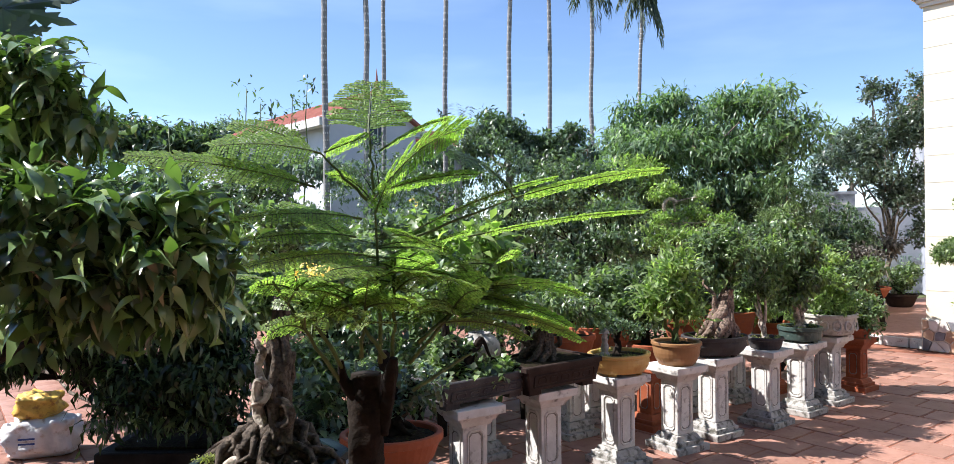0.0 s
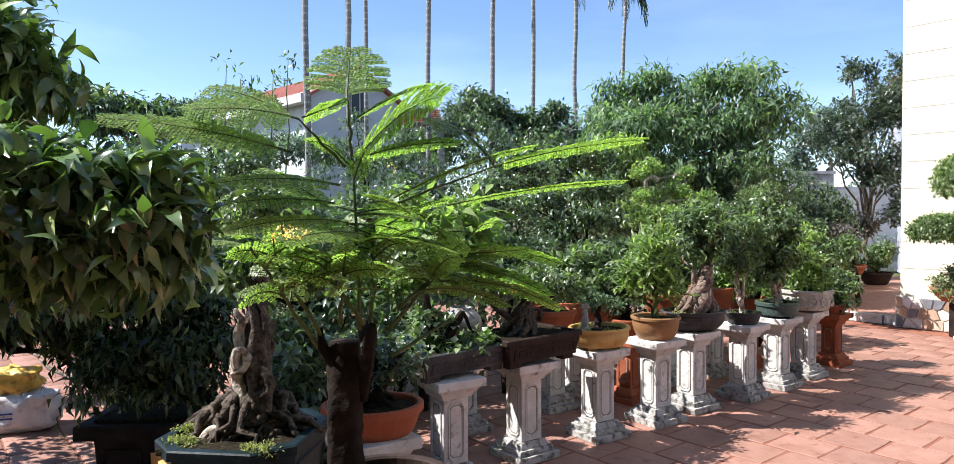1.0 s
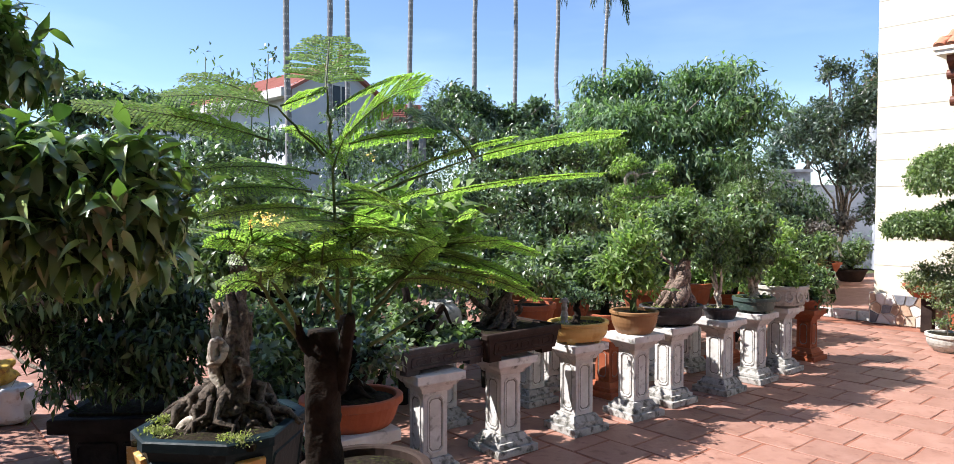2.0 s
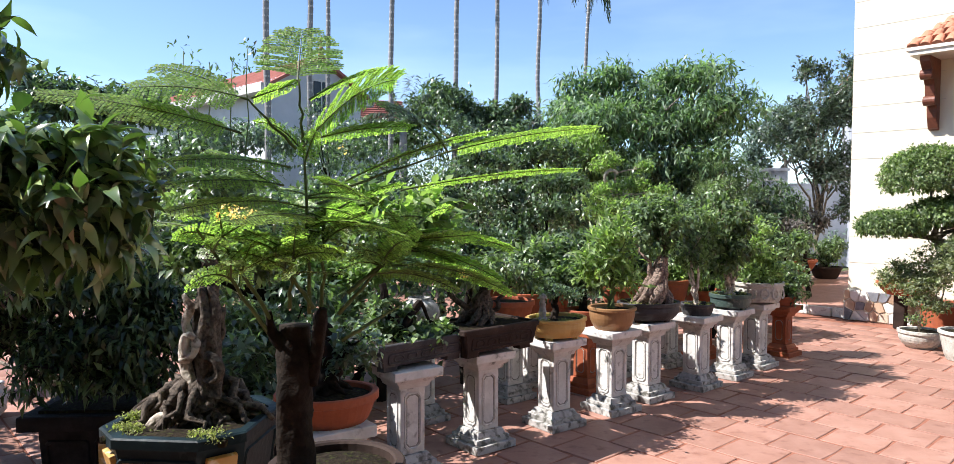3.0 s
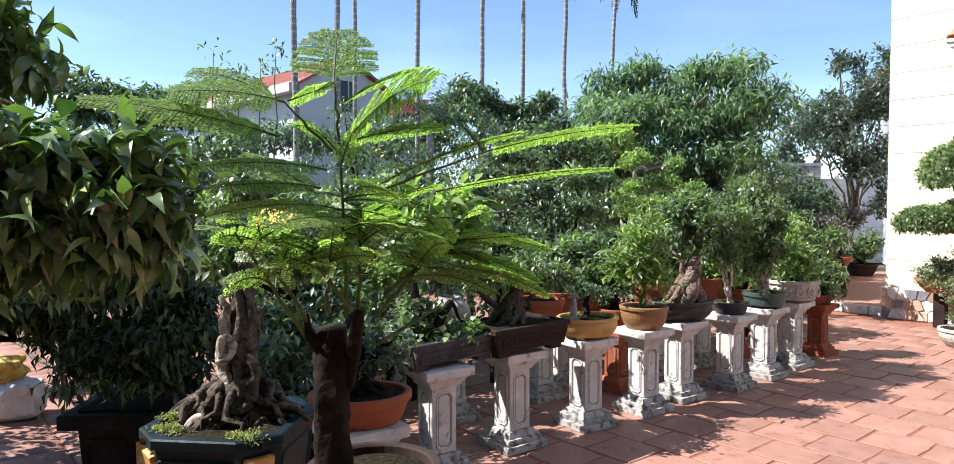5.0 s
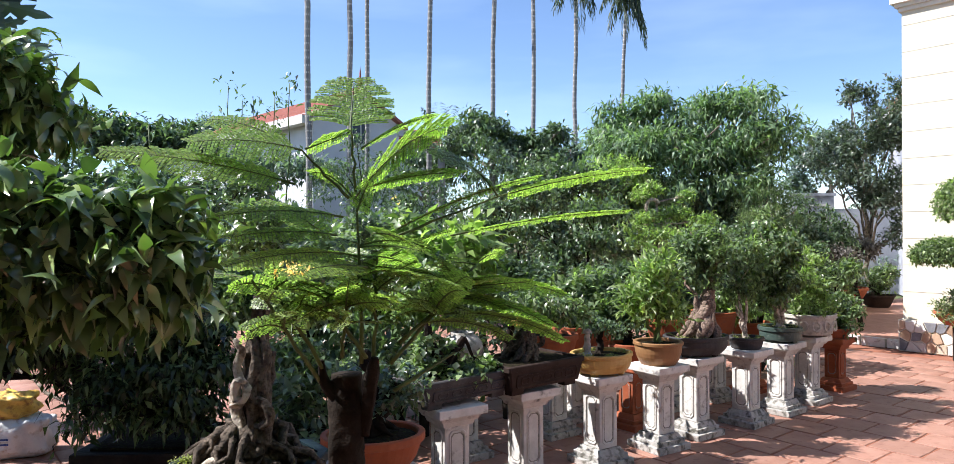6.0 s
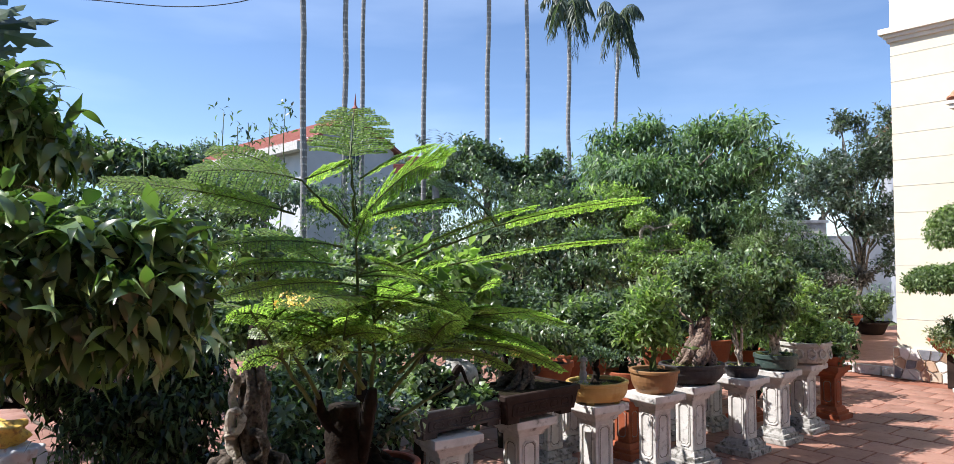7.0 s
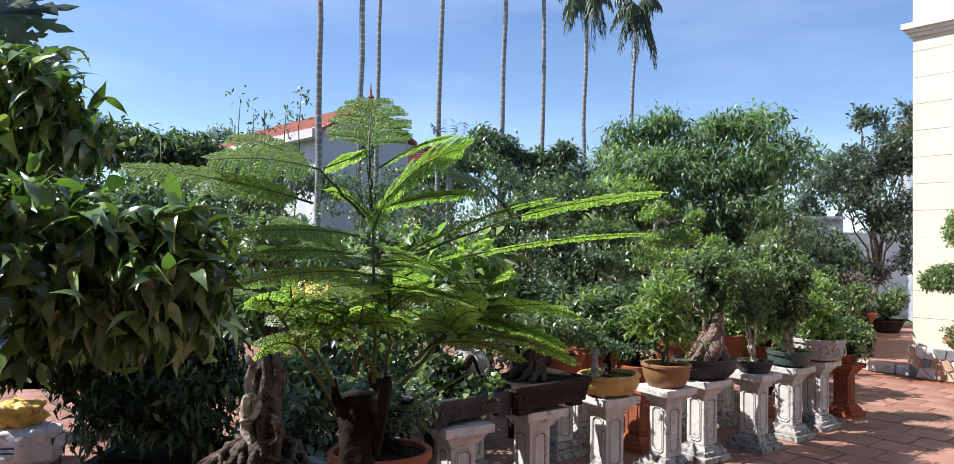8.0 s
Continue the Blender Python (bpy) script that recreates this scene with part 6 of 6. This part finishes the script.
def feather(parent, base, tip, width, seed, arch=0.012, roll=0.0, mat=None, pitch=0.0082, leaf=0.0068):
    """A twice-pinnate frond: rachis, comb-like pinnae in pairs, and rows of tiny leaflets with gaps between."""
    rg = np.random.default_rng(seed)
    base, tip = np.array(base, float), np.array(tip, float)
    up = np.array([0, 0, 1.0])
    pairs = max(7, int(np.linalg.norm(tip - base) / pitch))
    s = np.linspace(0.10, 1.0, pairs)
    path = lambda q: base + (tip - base) * q[:, None] + up * (arch * 4 * q * (1 - q))[:, None]
    mid = path(s)
    d = unit(np.gradient(mid, axis=0))
    side0 = unit(np.cross(d, up + 1e-3))
    nor0 = np.cross(side0, d)
    side = side0 * math.cos(roll) + nor0 * math.sin(roll)
    nor = np.cross(side, d)
    bm_ = bmesh.new()
    q = np.linspace(0, 1, 9)
    add_tube(bm_, [Vector(p) for p in path(q)], [0.0026 - 0.00022 * i for i in range(9)], 6)
    at, way, face = [], [], []
    for i in range(pairs):
        ln = width * (math.sin(math.pi * (0.22 + 0.7 * s[i])) ** 0.7) * rg.uniform(0.86, 1.08)
        for sg in (-1, 1):
            w = unit(side[i] * sg + d[i] * rg.uniform(0.28, 0.4) - up * 0.05 + nor[i] * 0.1 + rg.normal(size=3) * 0.03)
            n_ = max(4, int(ln / 0.0034))
            k = np.linspace(0.04, 1, n_)
            pts = mid[i] + w * (ln * k)[:, None] - up * (0.14 * ln * k * k)[:, None]
            add_tube(bm_, [Vector(pts[0]), Vector(pts[n_ // 2]), Vector(pts[-1])], [0.0006, 0.0005, 0.0003], 3)
            dd = unit(np.gradient(pts, axis=0))
            lat = unit(np.cross(dd, nor[i]))
            for g in (-1, 1):
                at.append(pts)
                way.append(lat * g + dd * 0.5 + rg.normal(size=pts.shape) * 0.1)
                face.append(np.tile(nor[i], (n_, 1)) + rg.normal(size=pts.shape) * 0.25)
    at, way, face = np.concatenate(at), unit(np.concatenate(way)), np.concatenate(face)
    L = (leaf * rg.uniform(0.8, 1.15, len(at)))[:, None]
    across = unit(np.cross(way, face)) * L * 0.42
    v = np.stack([at, at + way * L * 0.5 - across, at + way * L, at + way * L * 0.5 + across], 1).reshape(-1, 3)
    f = np.arange(len(v)).reshape(-1, 4)
    ob = part("frond", mesh_from("frond", v, f, mat or L_FROND), mat or L_FROND, parent)
    part("rachis", bm_, M_STEM, ob)


STEMS = (
    ((-0.239, 1.720, 1.182), (-0.248, 1.720, 1.546)),
    ((-0.248, 1.720, 1.546), (-0.256, 1.700, 1.706)),
    ((-0.214, 1.730, 1.180), (-0.207, 1.740, 1.419)),
    ((-0.283, 1.720, 1.195), (-0.266, 1.700, 1.346)),
    ((-0.334, 1.740, 1.168), (-0.415, 1.640, 1.374)),
    ((-0.336, 1.750, 1.127), (-0.443, 1.600, 1.380)),
    ((-0.223, 1.700, 1.198), (-0.307, 1.660, 1.335)),
    ((-0.174, 1.720, 1.182), (0.010, 1.850, 1.397)),
    ((-0.153, 1.720, 1.230), (-0.046, 1.800, 1.320)),
    ((-0.163, 1.700, 1.127), (-0.039, 1.800, 1.194)),
    ((-0.260, 1.700, 1.549), (-0.352, 1.660, 1.651)),
    ((-0.177, 1.750, 1.460), (0.049, 1.950, 1.559)))
for i, (p, q) in enumerate(STEMS):
    part("stem", add_tube(bmesh.new(), bent(p, q, 8, 0.005, 60 + i), [(0.0038 if i in (1, 10, 11) else 0.0052) * (1 - 0.06 * j) for j in range(9)], 7), M_STEM, ft, smooth=True)
UPPER = (
    ((-0.257, 1.700, 1.698), (-0.272, 1.800, 1.830), 0.1, 0, 0),
    ((-0.352, 1.660, 1.651), (-0.544, 1.550, 1.657), 0.075, 0.012, 0.55),
    ((-0.345, 1.660, 1.654), (-0.269, 1.740, 1.700), 0.035, 0, 0.5),
    ((-0.406, 1.720, 1.674), (-0.581, 1.720, 1.731), 0.055, 0.012, 0.5),
    ((-0.353, 1.620, 1.575), (-0.665, 1.450, 1.630), 0.065, 0.012, 0.5),
    ((-0.244, 1.750, 1.664), (-0.103, 1.920, 1.762), 0.05, 0.012, 0.3),
    ((-0.235, 1.660, 1.551), (-0.056, 1.800, 1.717), 0.1, 0.03, 0.45),
    ((0.060, 1.920, 1.561), (-0.068, 1.740, 1.643), 0.085, 0.03, 0.55),
    ((0.046, 1.950, 1.559), (0.454, 2.100, 1.639), 0.055, 0.012, 0.25))
MIDDLE = (
    ((-0.062, 1.950, 1.464), (0.420, 2.200, 1.531), 0.044, 0.012, 0.2),
    ((-0.165, 1.760, 1.481), (0.156, 1.950, 1.610), 0.044, 0.015, 0.25),
    ((-0.231, 1.750, 1.576), (-0.033, 1.900, 1.619), 0.048, 0.01, 0.3),
    ((-0.263, 1.660, 1.507), (-0.471, 1.500, 1.506), 0.048, 0.012, 0.35),
    ((-0.274, 1.650, 1.468), (-0.444, 1.480, 1.464), 0.044, 0.01, 0.3),
    ((-0.253, 1.620, 1.430), (-0.427, 1.450, 1.414), 0.040, 0.01, 0.35),
    ((-0.301, 1.700, 1.459), (-0.474, 1.750, 1.548), 0.040, 0.01, 0.3),
    ((-0.210, 1.650, 1.400), (-0.304, 1.420, 1.397), 0.036, 0.01, 0.4),
    ((-0.207, 1.700, 1.472), (-0.070, 1.500, 1.441), 0.040, 0.01, 0.5))
LOWER = (
    ((-0.208, 1.700, 1.390), (-0.017, 1.600, 1.368), 0.044, 0.01, 0.2),
    ((-0.180, 1.760, 1.419), (-0.056, 1.900, 1.475), 0.040, 0.01, 0.4),
    ((-0.046, 1.800, 1.359), (0.225, 2.000, 1.310), 0.044, 0.02, 0.25),
    ((-0.046, 1.800, 1.320), (0.192, 1.950, 1.236), 0.044, 0.02, 0.3),
    ((-0.058, 1.760, 1.288), (0.222, 1.950, 1.199), 0.040, 0.025, 0.3),
    ((-0.110, 1.750, 1.268), (0.087, 1.850, 1.220), 0.040, 0.02, 0.35),
    ((-0.097, 1.760, 1.322), (0.073, 1.850, 1.290), 0.040, 0.02, 0.4),
    ((-0.231, 1.740, 1.419), (-0.147, 1.900, 1.385), 0.040, 0.01, 0.6))
for i, (b, tp, w, ar, ro) in enumerate(UPPER + MIDDLE + LOWER):
    feather(ft, b, tp, w * (0.75 if b[0] > 0.05 else 1.0), 500 + i, ar, ro, L_TREE if b[0] > 0.05 else None)
# shorter fronds in flat layers round the shoot tips
rg = random.Random(12)
for i in range(74):
    p, q = STEMS[(0, 2, 4, 5, 6, 7, 8, 3, 7)[i % 9]]
    s = rg.uniform(0.45, 1.0)
    c = Vector(p).lerp(Vector(q), s)
    a_ = i * 2.4 + rg.uniform(-0.6, 0.6)
    l_ = rg.uniform(0.08, 0.19)
    feather(ft, c, c + Vector((math.cos(a_) * l_, math.sin(a_) * l_ * 0.8, rg.uniform(-0.03, 0.09))), rg.uniform(0.016, 0.036), 540 + i, rg.uniform(0.0, 0.02), rg.uniform(-0.8, 0.9), (L_FROND, L_LIME)[i % 2], 0.012)
for i, p in enumerate(((-0.285, 1.310, 1.409), (-0.272, 1.310, 1.423), (-0.262, 1.320, 1.413), (-0.249, 1.310, 1.418), (-0.237, 1.320, 1.410), (-0.257, 1.330, 1.406), (-0.137, 1.600, 1.540), (0.107, 1.800, 1.263))):
    v, f = crown_arrays([(p[0], p[1], p[2], 0.008, 0.008, 0.005)], 6, 0.0065, 0.8, 560 + i, spray=3)
    part("flower", mesh_from("flower", v, f, L_YELLOW), L_YELLOW, ft, "small yellow flower")

# ---- broad-leaved ficus close by ----
fic = thing("ficus_tree", "ficus with glossy pointed drooping green leaves", "tree")
F0 = Vector((-1.22, 1.5, 0.72))
FB = [(-0.653, 1.160, 1.530, 0.060, 0.060, 0.035), (-0.589, 1.180, 1.516, 0.060, 0.060, 0.035), (-0.509, 1.200, 1.511, 0.055, 0.055, 0.035), (-0.436, 1.220, 1.496, 0.045, 0.045, 0.035), (-0.627, 1.150, 1.447, 0.065, 0.065, 0.050), (-0.541, 1.180, 1.437, 0.065, 0.065, 0.050), (-0.450, 1.200, 1.435, 0.055, 0.055, 0.050), (-0.402, 1.240, 1.443, 0.035, 0.035, 0.045), (-0.636, 1.200, 1.360, 0.060, 0.060, 0.045), (-0.523, 1.220, 1.367, 0.060, 0.060, 0.045), (-0.433, 1.250, 1.374, 0.040, 0.040, 0.040)]
FB += [(-0.788, 1.300, 1.748, 0.050, 0.050, 0.050), (-0.716, 1.300, 1.736, 0.050, 0.050, 0.045), (-0.739, 1.300, 1.658, 0.055, 0.055, 0.045), (-0.692, 1.320, 1.660, 0.040, 0.040, 0.050), (-0.779, 1.280, 1.599, 0.050, 0.050, 0.040)]
gnarled(fic, F0, (((-1.1, 1.42, 1.18), 0.8), ((-1.2, 1.45, 1.4), 0.7)), 0.045, 31, M_DARKBARK, 7, 0.08)
for i, b in enumerate(FB):
    part("branch", add_tube(bmesh.new(), bent((-1.1, 1.42, 1.18), b[:3], 6, 0.03, i), [0.013 - 0.0016 * j for j in range(7)], 7, 0.1, i), M_DARKBARK, fic, smooth=True)
crown("crown", fic, L_FICUS, FB, 3000, 0.046, 0.40, 607, droop=0.6, spray=3, rag=0.25, inner=0.5, curl=0.45, fine=True, clumps=6)
nb = 5
LEAVES = []
for k in range(nb):
    v, f = leaf_arrays(np.zeros((1, 3)), np.array([[1.0, 0, 0]]), np.array([[0, 0, 1.0]]), np.array([0.049]), np.array([0.40 + 0.03 * k]), 0.45 + 0.14 * k, 0.3, True)
    LEAVES.append(mesh_from("leaf", v, f, L_FICUSP, True))
rng = np.random.default_rng(77)
bl = np.array(FB)
for i in range(295):
    b = bl[rng.choice(len(bl), p=bl[:, 3] / bl[:, 3].sum())]
    d = unit(rng.normal(size=3))
    d[1] = -abs(d[1])
    d[2] = abs(d[2]) if rng.random() < 0.88 else d[2]
    d[0] -= 0.25 if b[2] < 1.58 else max(0.25, d[0])
    p = b[:3] + d * b[3:] * rng.uniform(0.8, 1.02)
    x = unit(np.array([d[0] * 0.8, d[1] * 0.6, d[2] * 0.35 - 0.42]) + rng.normal(size=3) * 0.55)
    n_ = unit(np.array([d[0] * 0.5, d[1] * 0.7 - 0.15, 0.65]) + rng.normal(size=3) * 0.3)
    y = unit(np.cross(n_, x))
    n_ = np.cross(x, y)
    k = rng.uniform(0.8, 1.3)
    m_ = Matrix(((x[0], y[0], n_[0], p[0]), (x[1], y[1], n_[1], p[1]), (x[2], y[2], n_[2], p[2]), (0, 0, 0, 1))) @ Matrix.Scale(k, 4)
    part("leaf", LEAVES[i % nb], L_FICUSP, fic, m=m_)

# papaya with deeply lobed leaves
pap = thing("papaya_tree", "papaya tree with deeply lobed dark leaves", "tree")
PT = Vector((-2.74, 3.20, 2.47))
part("trunk", add_tube(bmesh.new(), bent((PT.x - 0.1, PT.y, -0.04), PT, 6, 0.04, 2), [0.07 - 0.004 * i for i in range(7)], 10), M_PALM, pap, smooth=True)


def papaya_leaf(c, toward, size, seed):
    bm_ = bmesh.new()
    rg_ = random.Random(seed)
    hub = Vector(c)
    part("stalk", add_tube(bmesh.new(), [PT, PT.lerp(hub, 0.5) + Vector((0, 0, 0.05)), hub], [0.012, 0.01, 0.007], 6), M_STEM, pap)
    n_ = 7
    t_ = Vector(toward).normalized()
    sd = t_.cross(Vector((0, -0.75, 0.7))).normalized()
    nr = sd.cross(t_)
    for i in range(n_):
        a_ = math.radians(-115 + 230 * i / (n_ - 1))
        d = t_ * math.cos(a_) + sd * math.sin(a_)
        p = d.cross(nr)
        L = size * (1 - 0.35 * abs(a_) / 2.2) * rg_.uniform(0.9, 1.1)
        outline = ((0.0, 0.03), (0.25, 0.10), (0.42, 0.24), (0.5, 0.10), (0.62, 0.2), (0.7, 0.08), (0.82, 0.1), (1.0, 0.0))
        mid = [bm_.verts.new(hub + d * L * s - Vector((0, 0, 0.08 * L * s * s))) for s, w in outline]
        for sg in (-1, 1):
            ed = [bm_.verts.new(hub + d * L * (s + (0.06 if w > 0.1 else 0)) + p * sg * L * w - Vector((0, 0, 0.08 * L * s * s + 0.12 * L * w))) for s, w in outline[:-1]] + [mid[-1]]
            for j in range(len(outline) - 1):
                vs_ = [mid[j], mid[j + 1], ed[j + 1], ed[j]]
                bm_.faces.new(vs_ if len(set(vs_)) == 4 else [mid[j], mid[j + 1], ed[j]])
    part("leaf_blade", bm_, L_DARK, pap)


papaya_leaf((-2.27, 3.10, 2.50), (1, 0.1, -0.15), 0.36, 1)
papaya_leaf((-2.15, 3.00, 2.35), (0.5, 0.1, -0.6), 0.2, 2)
papaya_leaf((-2.26, 3.30, 2.36), (1, 0.2, -0.4), 0.2, 3)
papaya_leaf((-2.26, 3.10, 2.68), (1, 0.0, 0.1), 0.34, 4)

# ---- stone pieces of the plinth ----
plinth = thing("wall_plinth", "mosaic stone plinth of irregular coloured pieces", "wall", WALL, kind="structure")
part("mortar_bed", box(5.0, 0.03, 0.38, 2.46, -0.016, 0), M_MORTAR, plinth)
rng = random.Random(8)
NX, NZ, PW, PH = 30, 3, 0.11, 0.375
seeds = [((i + 0.5 * (j % 2) + rng.uniform(-0.33, 0.33)) * PW, (j + 0.5 + rng.uniform(-0.3, 0.3)) * PH / NZ) for i in range(NX) for j in range(NZ)]


def cell(k):
    """The polygon of the wall nearer to one seed than to any other."""
    x0, z0 = seeds[k]
    poly = [(-0.03, 0.0), (NX * PW, 0.0), (NX * PW, PH), (-0.03, PH)]
    for m_, (x1, z1) in enumerate(seeds):
        if m_ == k or abs(x1 - x0) > 0.4:
            continue
        nx, nz = x1 - x0, z1 - z0
        c_ = (x1 * x1 + z1 * z1 - x0 * x0 - z0 * z0) / 2
        out = []
        for (ax, az), (bx, bz) in zip(poly, poly[1:] + poly[:1]):
            da, db = ax * nx + az * nz - c_, bx * nx + bz * nz - c_
            if da <= 0:
                out.append((ax, az))
            if da * db < 0:
                u = da / (da - db)
                out.append((ax + (bx - ax) * u, az + (bz - az) * u))
        poly = out
    return poly


for k_ in range(len(seeds)):
    pg = cell(k_)
    if len(pg) < 3:
        continue
    cx, cz = sum(p[0] for p in pg) / len(pg), sum(p[1] for p in pg) / len(pg)
    bm = bmesh.new()
    d = 0.010 + rng.uniform(0, 0.008)
    A = [bm.verts.new(((p[0] - cx) * 0.90, 0, (p[1] - cz) * 0.90)) for p in pg]
    B = [bm.verts.new(((p[0] - cx) * 0.84, -d, (p[1] - cz) * 0.84)) for p in pg]
    bm.faces.new(B)
    for k in range(len(pg)):
        bm.faces.new((A[k], A[(k + 1) % len(pg)], B[(k + 1) % len(pg)], B[k]))
    part("stone", bm, M_STONES[rng.choice((0, 0, 0, 0, 1, 1, 3, 3, 2))], plinth, m=pose(cx, -0.0312, cz))
part("side_bed", box(0.03, 1.0, 0.38, -0.016, 0.5, 0), M_MORTAR, plinth)

# ---- paving tiles ----
TS, GAP = 0.33, 0.012
def tile_mesh(seed):
    rg_ = random.Random(seed)
    bm_ = bmesh.new()
    h = (TS - GAP) / 2
    A, B, C = [], [], []
    for sx_, sy_ in ((-1, -1), (0, -1), (1, -1), (1, 0), (1, 1), (0, 1), (-1, 1), (-1, 0)):
        x, y = sx_ * h + rg_.uniform(-0.004, 0.004), sy_ * h + rg_.uniform(-0.004, 0.004)
        k = 1 - (0.02 if sx_ and sy_ else 0)
        A.append(bm_.verts.new((x * k, y * k, -0.012)))
        B.append(bm_.verts.new((x * k, y * k, -0.003)))
        C.append(bm_.verts.new((x * k * 0.975, y * k * 0.975, 0.0)))
    bm_.faces.new(C)
    for p, q in ((A, B), (B, C)):
        for i in range(8):
            bm_.faces.new((p[i], p[(i + 1) % 8], q[(i + 1) % 8], q[i]))
    me = bpy.data.meshes.new("tile")
    bm_.to_mesh(me)
    bm_.free()
    me.materials.append(M_TILE)
    return me


TILES = [tile_mesh(i) for i in range(6)]
cells = []
for i in range(-24, 26):
    for j in range(-20, 21):
        a_, b_ = i * TS, (j + (0.5 if i % 2 else 0)) * TS
        x, y = 1.2 + UX * a_ - UY * b_, 6.2 + UY * a_ + UX * b_
        w_ = WALL.inverted() @ Vector((x, y, 0))
        if w_.y < -0.2 and y > 1.2 and abs(x) < 7:
            cells.append((math.hypot(x - 2.0, (y - 5.0) * 1.2), x, y))
cells.sort()
rng = random.Random(3)
for n_, (dist, x, y) in enumerate(cells[:300]):
    part("tile", TILES[n_ % 6], M_TILE, paving, m=pose(x, y, rng.uniform(-0.0015, 0.0015), rng.uniform(-0.25, 0.25), rng.uniform(-0.25, 0.25), 43 + 90 * rng.randint(0, 3)))
vs, fs, k = [], [], 0
for n_, (dist, x, y) in enumerate(cells[300:]):
    me = TILES[n_ % 6]
    c_, s_ = UX, UY
    h = (TS - GAP) / 2
    z = rng.uniform(-0.0015, 0.0015)
    q = [(sx_ * h * kk, sy_ * h * kk, zz + z) for kk, zz in ((1, -0.012), (1, -0.003), (0.975, 0)) for sx_, sy_ in ((-1, -1), (1, -1), (1, 1), (-1, 1))]
    vs += [(x + c_ * a_ - s_ * b_, y + s_ * a_ + c_ * b_, zz) for a_, b_, zz in q]
    fs += [(k + 8, k + 9, k + 10, k + 11)] + [(k + r + p, k + r + (p + 1) % 4, k + r + 4 + (p + 1) % 4, k + r + 4 + p) for r in (0, 4) for p in range(4)]
    k += 12
tagged(part("outer_tile", mesh_from("outer_tile", np.array(vs), np.array(fs), M_TILE), M_TILE, paving), kind="stuff")
